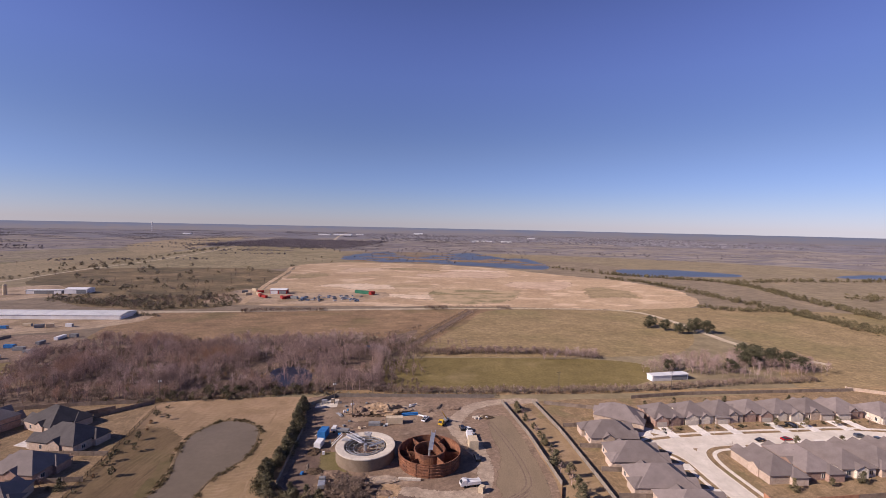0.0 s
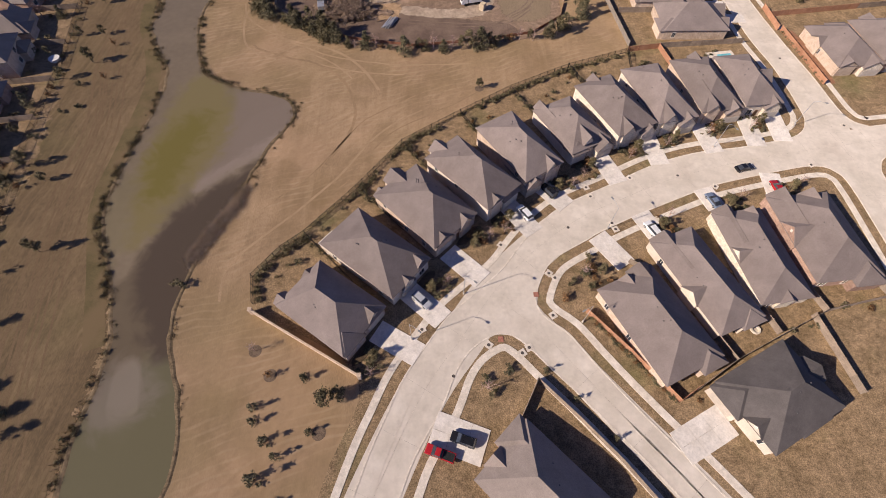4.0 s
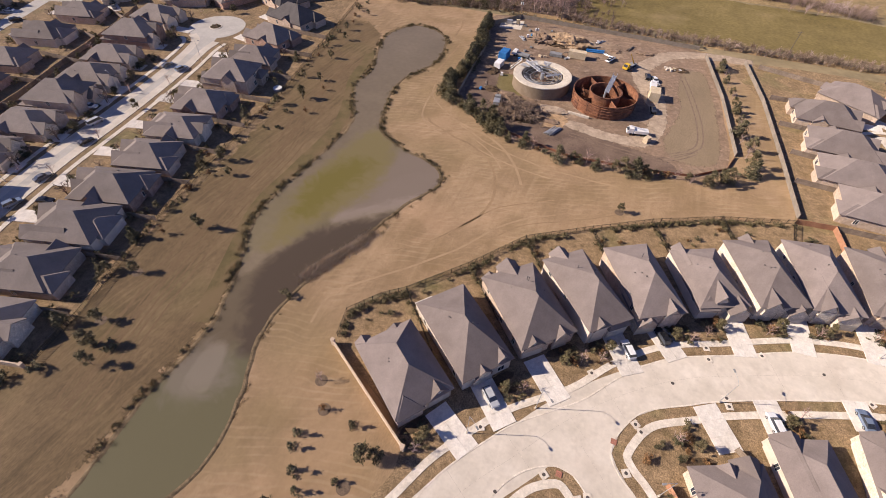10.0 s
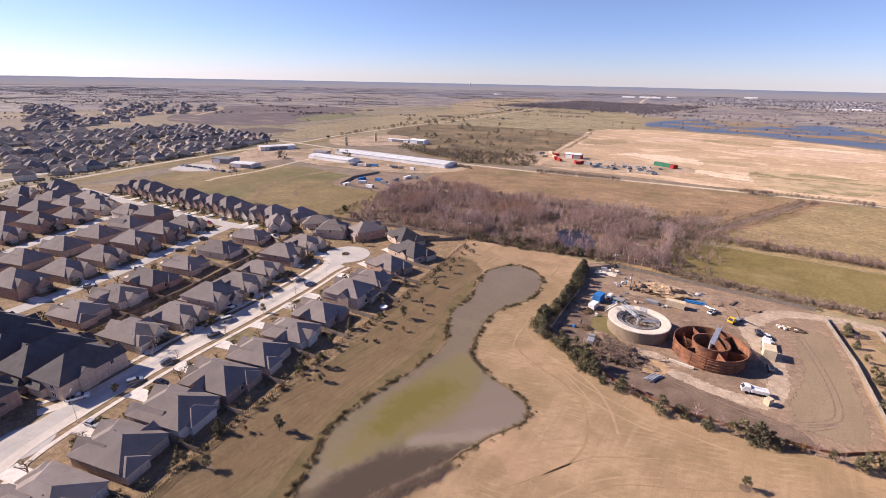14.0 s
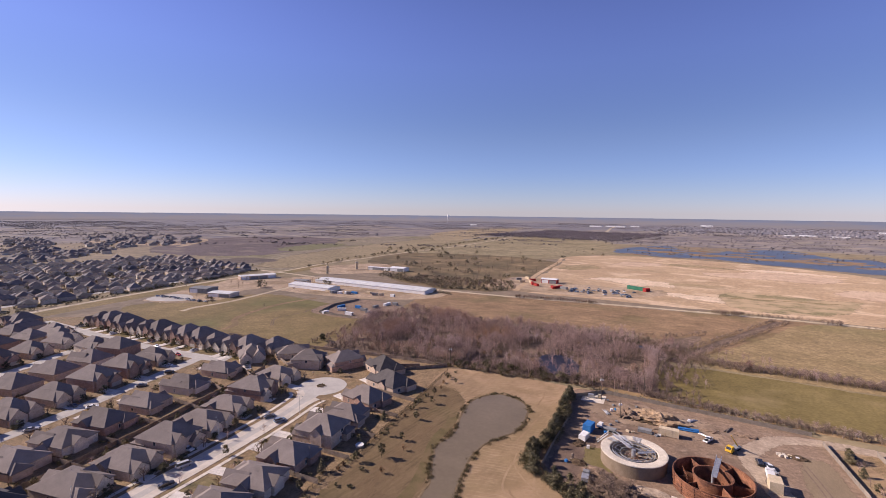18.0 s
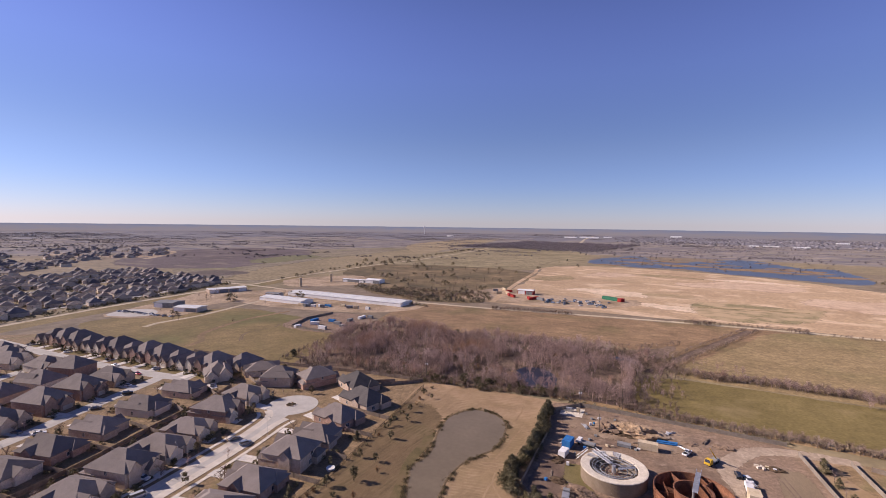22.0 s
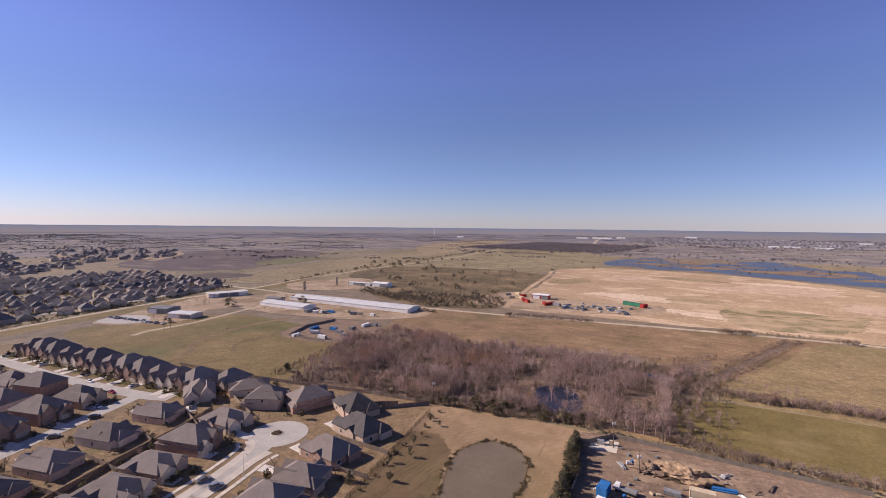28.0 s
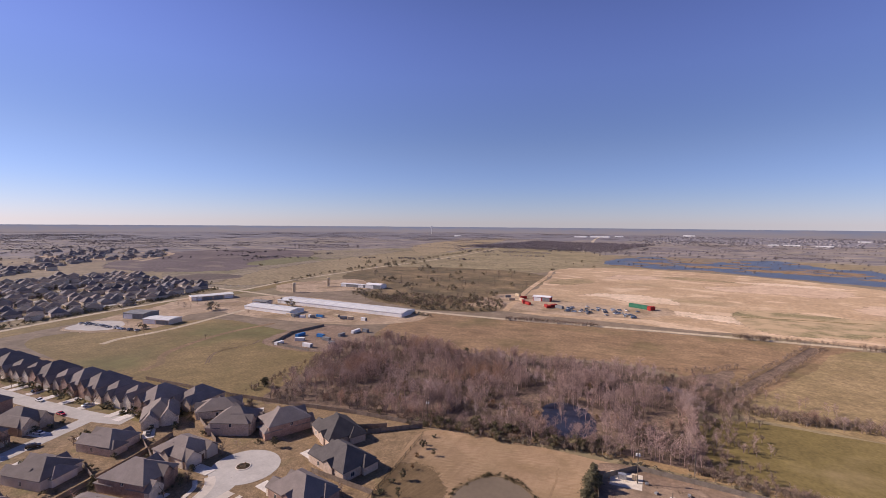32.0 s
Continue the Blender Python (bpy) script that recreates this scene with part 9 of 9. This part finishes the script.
for k in range(11):
    bm = bmesh.new()
    u = rnd.uniform(-1.5, 1.5)
    box(bm, -2.8, 2.8, -0.16, 0.16, 0, 0.3)
    ob = tagged(new("steel_beam", mesh_of("steel_beam", bm, M["steel"])), "grey galvanised steel beam in a loose pile", "beam", group="pile of steel beams")
    ob.matrix_basis = pose(-15.4 + 0.45 * (k % 6) - 1.2, 138.2 + rnd.uniform(-0.6, 0.6), 0.1 + 0.32 * (k // 6) + 0.02 * k, 0, 0, 62 + rnd.uniform(-9, 9))
for k in range(5):
    bm = bmesh.new()
    tube(bm, (-3.8, 0, 0), (3.8, 0, 0), 0.3, n=12)
    ob = tagged(new("pipe", mesh_of("pipe", bm, M["blue_sheet"])), "long blue plastic pipe in a stack", "pipe", group="stack of blue pipes")
    ob.matrix_basis = pose(-13.8, 205.2 + 0.62 * (k % 3) + 0.3 * (k // 3), 0.38 + 0.52 * (k // 3), 0, 0, 12)
for k in range(9):
    bm = bmesh.new()
    box(bm, -0.75, 0.75, -0.4, 0.4, 0, 0.8)
    bmesh.ops.bevel(bm, geom=bm.edges[:], offset=0.05, segments=1, affect="EDGES")
    ob = tagged(new("concrete_block", mesh_of("concrete_block", bm, M["plant_concrete"])), "weathered pale concrete block on the dirt", "block", group="loose concrete blocks")
    ob.matrix_basis = pose(*((-13 + k * 1.56, 152.2 - 0.1 * k) if k < 5 else (16 + (k - 5) * 0.7, 203 + (k % 2) * 1.1)), 0.08, 0, 0, 4 if k < 5 else k * 37)
patch("equipment_pad", [(-61, 221), (-50.5, 223), (-49.5, 213), (-59.5, 211.5)], 0.09, M["plant_concrete"], "pale concrete equipment pad", "slab", sharp=True)
container("grey pump cabinet on the concrete pad", -56.5, 217.5, 12, 2.6, 1.6, 1.7, M["steel"])
container("tan control cabinet on the concrete pad", -52.6, 218.6, 12, 1.6, 1.0, 2.0, M["tan_box"])
for k in range(14):
    bm = bmesh.new()
    w, d, h = rnd.uniform(0.4, 1.6), rnd.uniform(0.4, 1.2), rnd.uniform(0.25, 0.9)
    box(bm, -w / 2, w / 2, -d / 2, d / 2, 0, h)
    bmesh.ops.bevel(bm, geom=bm.edges[:], offset=0.04, segments=1, affect="EDGES")
    ob = tagged(new("crate", mesh_of("crate", bm, rnd.choice((M["white_metal"], M["tan_box"], M["grey_sheet"])))), "small crate of building supplies on the dirt", "crate", group="crates about the site")
    x, y = rnd.choice(((-46, 190), (-24, 193), (-33, 190), (-44, 178), (20, 205), (-30, 215), (16, 180)))
    ob.matrix_basis = pose(x + rnd.gauss(0, 2), y + rnd.gauss(0, 1.5), 0.09, 0, 0, rnd.uniform(0, 180))


# ---------------------------------------------------------------- poles and lamps
def pole(x, y, h, label, arm=True, box_=False):
    ob = tagged(new("utility_pole"), label, "pole")
    bm = bmesh.new()
    tube(bm, (0, 0, -0.2), (0, 0, h), 0.17, 0.11, 8)
    part("shaft", bm, M["bark"], ob)
    if arm:
        for z in (h - 0.5, h - 1.4):
            bm = bmesh.new()
            box(bm, -1.2, 1.2, -0.06, 0.06, z, z + 0.12)
            part("crossarm", bm, M["bark"], ob)
    if box_:
        for s in (-0.45, 0.45):
            bm = bmesh.new()
            tube(bm, (s, 0.3, h - 2.6), (s, 0.3, h - 1.7), 0.28, n=10)
            part("transformer", bm, M["white_metal"], ob, "pale grey transformer can")
    ob.matrix_basis = pose(x, y, 0.03, 0, 0, 15)


pole(-51.5, 217, 12, "wooden utility pole with pale transformers by the pad", True, True)
pole(-35, 231, 11, "wooden utility pole beside the woods")
pole(-137, 217, 11.5, "wooden utility pole with a pale transformer", True, True)
pole(-190.5, 219, 11, "wooden utility pole beside the woods")
pole(-39.8, 202.4, 8, "thin light pole on the site", False, True)
pole(64, 240, 11, "wooden utility pole behind the houses")
pole(128, 246, 11, "wooden utility pole behind the houses")


def street_lamp(x, y, deg):
    ob = tagged(new("street_lamp"), "slender grey street lamp with a curved arm", "street lamp", group="street lamps")
    bm = bmesh.new()
    tube(bm, (0, 0, 0), (0, 0, 8.2), 0.075, 0.045, 8)
    part("shaft", bm, M["steel"], ob)
    bm = bmesh.new()
    tube(bm, (0, 0, 8.1), (1.0, 0, 8.7), 0.035, n=6)
    tube(bm, (1.0, 0, 8.7), (2.3, 0, 8.85), 0.035, n=6)
    part("arm", bm, M["steel"], ob)
    bm = bmesh.new()
    box(bm, 2.2, 2.9, -0.16, 0.16, 8.76, 8.94)
    part("lantern", bm, M["grey_sheet"], ob)
    bm = bmesh.new()
    tube(bm, (0, 0, 0), (0, 0, 0.5), 0.2, n=8)
    part("base", bm, M["plant_concrete"], ob)
    ob.matrix_basis = pose(x, y, 0.05, 0, 0, deg)


for x, y, deg in ((-5.8, 31.5, -40), (5, 41.6, -40), (39, 58, 115), (72, 83.6, -75), (96.4, 91.4, -30), (29.4, 35, 210), (-153.5, 44, 160), (-162, 92, 165), (-156, 125, -10), (120, 192.6, -80), (160, 197.6, -80), (-135.5, 22, 155)):
    street_lamp(x, y, deg)


# ---------------------------------------------------------------- sheds and yards to the north
def shed(label, x, y, deg, long, wide, tall, wall, roof, rise=1.6, bays=True, category="shed"):
    """A low metal building with a shallow gable, roof ribs and door bays."""
    ob = tagged(new("metal_shed"), label, category)
    bm = bmesh.new()
    box(bm, -long / 2, long / 2, -wide / 2, wide / 2, 0, tall)
    part("wall", bm, M[wall], ob)
    bm = bmesh.new()
    prism(bm, [(-wide / 2 - 0.4, tall - 0.05), (wide / 2 + 0.4, tall - 0.05), (wide / 2 + 0.4, tall + 0.15), (0, tall + rise), (-wide / 2 - 0.4, tall + 0.15)], -long / 2 - 0.4, long / 2 + 0.4)
    bmesh.ops.rotate(bm, verts=bm.verts, matrix=Matrix.Rotation(radians(90), 3, "Z"))
    part("roof", bm, M[roof], ob)
    n = max(2, int(long / 9))
    for i in range(n + 1):
        bm = bmesh.new()
        xx = -long / 2 + i * long / n
        for s in (-1, 1):
            tube(bm, (xx, s * (wide / 2 + 0.4), tall + 0.2), (xx, 0, tall + rise + 0.05), 0.06, n=4)
        part("roof_seam", bm, M[roof], ob)
        if bays and i < n:
            bm = bmesh.new()
            box(bm, xx + 0.8, xx + long / n - 0.8, -wide / 2 - 0.04, -wide / 2 + 0.05, 0.1, tall - 0.6)
            part("bay_door", bm, M["white_metal" if long > 60 or i % 3 == 0 else "grey_sheet"], ob)
    ob.matrix_basis = pose(x, y, 0.05, 0, 0, deg)
    return ob


M["shed_roof"] = mottle(mat("dull_ribbed_roof", (0.56, 0.55, 0.53), (0.66, 0.65, 0.62), 0.1, 3, rough=0.5, grain=0.08), (0.3, 0.06))
shed("very long low pale metal storage shed", -363, 399, 4.5, 160, 24, 3.6, "white_metal", "shed_roof")
shed("long low pale metal storage shed", -410, 351, 4.5, 62, 19, 3.4, "white_metal", "shed_roof")
shed("grey-blue metal business building", -482, 262, 20, 22, 17, 5, "grey_sheet", "grey_sheet", 1.2)
shed("pale metal business building", -443, 261, 20, 26, 15, 4, "siding", "shed_roof", 1.0)
shed("tan roadside building with a flat pale roof", -528, 358, 70, 44, 16, 4.5, "brick_tan", "shed_roof", 0.8)
shed("small pale building beside the highway", -448, 366, 15, 18, 10, 4, "siding", "grey_sheet", 1.2)
shed("white metal barn in the works yard", -430, 533, 8, 24, 16, 5, "white_metal", "white_metal", 1.6)
shed("open white canopy beside the barn", -462, 524, 8, 38, 8, 4, "grey_sheet", "white_metal", 0.6)
shed("white site hall in the salvage yard", -203, 560, 6, 20, 11, 5, "red_sheet", "white_metal", 1.4)
shed("long white mobile home beside the copse", 135, 264.5, 12, 24, 5, 3.2, "white_metal", "white_metal", 0.5)
for x, y in ((-490, 444), (-495, 508)):
    ob = tagged(new("silo"), "slim tan silo in the works yard", "silo")
    bm = bmesh.new()
    lathe(bm, [(2.0, 0), (2.0, 11), (1.4, 12.2), (0.05, 12.6)], 18)
    part("shell", bm, M["tan_box"], ob)
    bm = bmesh.new()
    lathe(bm, [(2.15, 10.9), (2.3, 10.9), (2.3, 11.1), (2.15, 11.1)], 18, True)
    part("collar", bm, M["steel"], ob)
    ob.location = (x, y, 0)
q = random.Random(21)
for x, y in ((-375, 341), (-367, 342), (-358, 342), (-352, 347), (-347, 353), (-349, 346), (-322, 358), (-315, 360), (-302, 363), (-335, 362), (-299.6, 269), (-306, 294), (-277, 275), (-279, 295), (-268, 290), (-279, 311), (-278, 326), (-272, 331), (-290, 300), (-295, 284)):
    container("storage container or trailer in a dirt yard", x, y, q.choice((5, 95, 30)), q.uniform(4, 9), 2.5, q.uniform(1.8, 2.9), q.choice((M["white_metal"], M["blue_sheet"], M["tan_box"], M["grey_sheet"])))
fence([(-304, 266), (-318, 296), (-316, 328)], "fence_grey", 5, label="dark screen fence round a storage yard")
fence([(-304, 266), (-268, 268)], "fence_grey", 5, label="dark screen fence round a storage yard")
container("long green steel container in the salvage yard", -101, 572, -24, 21, 4.6, 4, M["green_sheet"])
container("dark red container beside the green one", -88.5, 566, 60, 7, 4.4, 4, M["red_sheet"])
for x, y in ((-234, 543), (-240, 576), (-227, 562), (-208, 526), (-185, 521), (-180, 526), (-172, 523), (-216, 534), (-246, 560), (-222, 545)):
    container("red or white trailer in the salvage yard", x, y, q.uniform(0, 180), q.uniform(6, 12), 3, 3, q.choice((M["red_sheet"], M["red_sheet"], M["tan_box"], M["grey_sheet"])))
Y = "standing in the salvage yard"
for k in range(44):
    x, y = q.uniform(-165, -96), q.uniform(508, 548)
    car(q.choice(("sedan", "van", "pickup")), q.choice(("white", "blue", "silver", "grey")), x, y, q.uniform(0, 180), Y)
for k in range(16):
    car("sedan", q.choice(("white", "silver", "grey")), -495 + k * 4.4 + q.uniform(-1, 1), 222 + 2 * k + q.uniform(-2, 2) - 1.2 * k, 110, "in a business car park")

for k, (x, y, deg) in enumerate(DRIVE_SPOTS):
    if x < -190 and k % 3 == 1:
        car(("sedan", "suv", "pickup")[k % 7 % 3], ("white", "grey", "silver", "black")[k % 4], x, y, deg + 90, "parked on a driveway")

# far white halls, a water tower and a far town
for x, y, a, b, h in ((-930, 3540, 90, 40, 6), (-800, 3600, 140, 40, 7), (-700, 3800, 60, 30, 7), (-250, 4500, 90, 40, 10), (190, 2680, 40, 20, 4), (260, 2700, 60, 20, 4), (370, 2640, 60, 20, 4), (-1700, 3000, 50, 20, 6), (700, 3600, 60, 25, 6)):
    shed("big white hall far off on the plain", x, y, 0, a, b, h, "white_metal", "white_metal", 2, bays=False, category="hall")
tower = tagged(new("water_tower"), "white water tower far off on the horizon", "water tower")
bm = bmesh.new()
lathe(bm, [(3, 0), (2.4, 50), (6, 58), (10, 64), (11, 70), (9, 76), (0.1, 80)], 20)
part("tank", bm, M["white_metal"], tower)
tower.matrix_basis = pose(-2330, 3614, 0) @ Matrix.Diagonal((0.6, 0.6, 0.95, 1))
vs, fs, k = [], [], 0
for _ in range(1500):
    u = q.random()
    x, y = -500 + 2600 * u, 2500 + q.random() ** 1.1 * 2000
    if x < -0.16 * y + 60 * math.sin(y * 0.01):
        continue
    a, b, h, w = q.uniform(4, 8), q.uniform(4, 6), q.uniform(1.6, 3), q.uniform(0, 3)
    c, s = math.cos(w), math.sin(w)
    pts = [(-a, -b, 0), (a, -b, 0), (a, b, 0), (-a, b, 0), (-a, -b, h), (a, -b, h), (a, b, h), (-a, b, h), (-a * 0.5, 0, h + 2.2), (a * 0.5, 0, h + 2.2)]
    vs += [(x + px * c - py * s, y + px * s + py * c, pz) for px, py, pz in pts]
    fs += [tuple(i + k for i in t) for t in ((0, 1, 5), (0, 5, 4), (1, 2, 6), (1, 6, 5), (2, 3, 7), (2, 7, 6), (3, 0, 4), (3, 4, 7), (4, 5, 9), (4, 9, 8), (6, 7, 8), (6, 8, 9), (5, 6, 9), (7, 4, 8))]
    k += 10
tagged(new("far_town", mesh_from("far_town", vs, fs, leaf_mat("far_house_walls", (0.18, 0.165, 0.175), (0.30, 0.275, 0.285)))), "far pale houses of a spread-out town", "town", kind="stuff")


# ---------------------------------------------------------------- small garden things
def disc(name, label, category, x, y, prof, material, deg=0):
    bm = bmesh.new()
    lathe(bm, prof, 24)
    ob = tagged(new(name, mesh_of(name, bm, material)), label, category)
    ob.location = (x, y, 0.06)


disc("trampoline", "round white garden trampoline on the lawn", "trampoline", -115.8, 120.2, [(0.05, 0.75), (1.5, 0.78), (1.6, 0.8), (1.6, 0.7), (1.45, 0.0)], M["white_metal"])
disc("fire_pit", "round pale stone fire pit", "fire pit", 64.6, 33, [(1.0, 0), (1.0, 0.4), (0.7, 0.4), (0.65, 0.05), (0.02, 0.05)], M["plant_concrete"])
pool = tagged(new("swimming_pool"), "small turquoise garden pool with a pale patio", "pool")
bm = bmesh.new()
box(bm, -4.2, 4.2, -2.6, 2.6, 0, 0.16)
part("patio", bm, M["walk"], pool)
bm = bmesh.new()
box(bm, -1.2, 3.2, -1.3, 1.3, 0.16, 0.19)
part("water", bm, mat("pool_water", (0.12, 0.45, 0.50), (0.2, 0.58, 0.62), 0.5, 3, rough=0.05, bump=0.02), pool)
pool.matrix_basis = pose(86.5, 120.6, 0.05, 0, 0, 8)
cul = tagged(new("planted_island"), "round planted island in the turning circle", "planting")
bm = bmesh.new()
lathe(bm, [(2.6, 0.0), (2.6, 0.2), (2.4, 0.22), (0.02, 0.3)], 28)
part("kerb_ring", bm, M["walk"], cul)
bm = bmesh.new()
lathe(bm, [(2.3, 0.23), (1.5, 0.38), (0.02, 0.45)], 24)
part("soil", bm, M["soil"], cul)
cul.location = (-173.5, 152.5, 0.09)
for k in range(6):
    shrub(-173.5 + math.cos(k) * 1.3, 152.5 + math.sin(k) * 1.3, k % 4, 0.8)

# meter covers and manholes on the verges and in the street
bm = bmesh.new()
lathe(bm, [(0.02, 0.05), (0.3, 0.05), (0.33, 0.02), (0.34, 0.0)], 14)
LID = mesh_of("utility_cover", bm, mat("cast_iron_cover", (0.06, 0.05, 0.045), (0.12, 0.10, 0.09), 3, 12, rough=0.6))
bm = bmesh.new()
box(bm, -0.75, 0.75, -0.75, 0.75, 0.0, 0.035)
PAD = mesh_of("cover_pad", bm, M["walk"])
COVERS = [(-3.8, 33.6), (23.9, 46.4), (25.1, 45.3), (23.5, 36.5), (9.7, 30.2), (17.8, 29.6), (16.3, 28.5), (13.9, 53.8), (36.2, 70.3), (36.8, 67.5), (47.7, 73.3), (41.0, 57.9), (40.5, 59.6), (68.3, 70.4), (95.2, 77.3), (110.2, 91.3)]
for i, (x, y) in enumerate(COVERS):
    ob = tagged(new("utility_cover"), "round iron meter cover in a small concrete pad beside the street", "manhole cover", "utility covers")
    part("pad", PAD, None, ob)
    part("lid", LID, None, ob, "dark iron lid").location.z = 0.035
    ob.matrix_basis = pose(x, y, 0.145, 0, 0, (30, 50, 20)[i % 3])
for x, y in ((2.5, 24), (30, 58.5), (60, 74), (104, 120)):
    ob = tagged(new("manhole_cover", LID), "round iron manhole cover set in the street", "manhole cover", "utility covers")
    ob.location = (x, y, 0.1)

# mulch beds in the front gardens
for i, (x, y, deg, w, d, ev, st) in enumerate(ROW_A + ROW_B):
    m = pose(x, y, 0, 0, 0, deg)
    side = SIDE[40 + i] if i < 10 else SIDE[60 + i - 10]
    for cx, cy, rx, ry in ((-side * w * 0.22, -d / 2 - 1.7, w * 0.3, 1.1), (-side * w * 0.3, -d / 2 - 4.6, 1.2, 0.9)):
        c = m @ Vector((cx, cy, 0))
        a0 = radians(deg)
        ring_ = [(c.x + rx * math.cos(a) * math.cos(a0) - ry * math.sin(a) * math.sin(a0), c.y + rx * math.cos(a) * math.sin(a0) + ry * math.sin(a) * math.cos(a0)) for a in (0, 0.8, 1.6, 2.4, 3.2, 4.0, 4.8, 5.6)]
        patch("planting_bed", ring_, 0.085, M["soil"], "dark mulched planting bed in a front garden", "planting bed", step=0.8, rough=0.25)


# clutter lying about the works site
def pallet(x, y, deg, load):
    ob = tagged(new("pallet"), "wooden pallet with building gear on the dirt" if load else "empty weathered wooden pallet on the dirt", "pallet", "pallets on the site")
    for k in range(5):
        bm = bmesh.new()
        box(bm, -0.6, 0.6, -0.6 + k * 0.26, -0.44 + k * 0.26, 0.12, 0.15)
        part("slat", bm, M["fence_wood"], ob)
    bm = bmesh.new()
    for k in (-0.55, -0.05, 0.45):
        box(bm, k, k + 0.1, -0.6, 0.6, 0.0, 0.12)
    part("bearer", bm, M["fence_wood"], ob)
    if load:
        bm = bmesh.new()
        vs_ = box(bm, -0.55, 0.55, -0.5, 0.5, 0.15, load)
        for v_ in vs_[4:]:
            v_.co.x *= 0.9
            v_.co.y *= 0.85
        part("load", bm, M[("white_metal", "blue_sheet", "tan_box", "grey_sheet")[int(load * 10) % 4]], ob)
    ob.matrix_basis = pose(x, y, 0.09, 0, 0, deg)


def bar_pile(name, label, x, y, deg, long, n, rad, material):
    ob = tagged(new(name), label, "pipes", "loose bars on the site")
    for k in range(n):
        bm = bmesh.new()
        o = (k % 4) * rad * 2.2 - rad * 3
        z = rad + (k // 4) * rad * 1.8
        sx = qs.uniform(-0.12, 0.12) * long
        tube(bm, (-long / 2 + sx, o, z), (long / 2 + sx, o + qs.uniform(-0.5, 0.5), z), rad, n=6)
        part("bar", bm, material, ob)
    ob.matrix_basis = pose(x, y, 0.09, 0, 0, deg)


qs = random.Random(77)
for k in range(22):
    x, y = (qs.uniform(-50, -2), qs.uniform(192, 219)) if k < 12 else (qs.uniform(-52, -38), qs.uniform(150, 195))
    pallet(x, y, qs.uniform(0, 90), qs.choice((0, 0.7, 0.9, 1.2)))
for k, (x, y) in enumerate([(-46, 204), (-38, 212), (-24, 200), (-8, 205), (-50, 186), (-47, 158), (-30, 143), (-24, 146), (12, 178), (14, 190), (-14, 216), (0, 216)]):
    bar_pile("pipe_pile", "loose heap of steel pipes and bars on dirt", x, y, qs.uniform(0, 180), qs.uniform(3, 7), qs.choice((4, 6, 8)), qs.uniform(0.07, 0.16), (M["steel"], M["white_metal"], M["fence_wood"])[k % 3])
for k, (x, y, rx, ry, h) in enumerate([(-44, 156, 3, 2, 1.0), (-38, 148, 4, 2, 0.8), (-28, 141, 5, 2.2, 1.1), (-18, 144, 3, 1.6, 0.7), (-48, 170, 2.2, 3, 0.9), (6, 214, 4, 2, 0.9), (-30, 205, 5, 2.4, 1.0), (-6, 211, 3, 2, 0.7), (22, 205, 3, 2, 0.8)]):
    mound("dirt_mound", "small heap of dug brown soil and rubble", x, y, rx, ry, h, M["site_dirt"] if k % 2 else M["soil"], 40 + k)
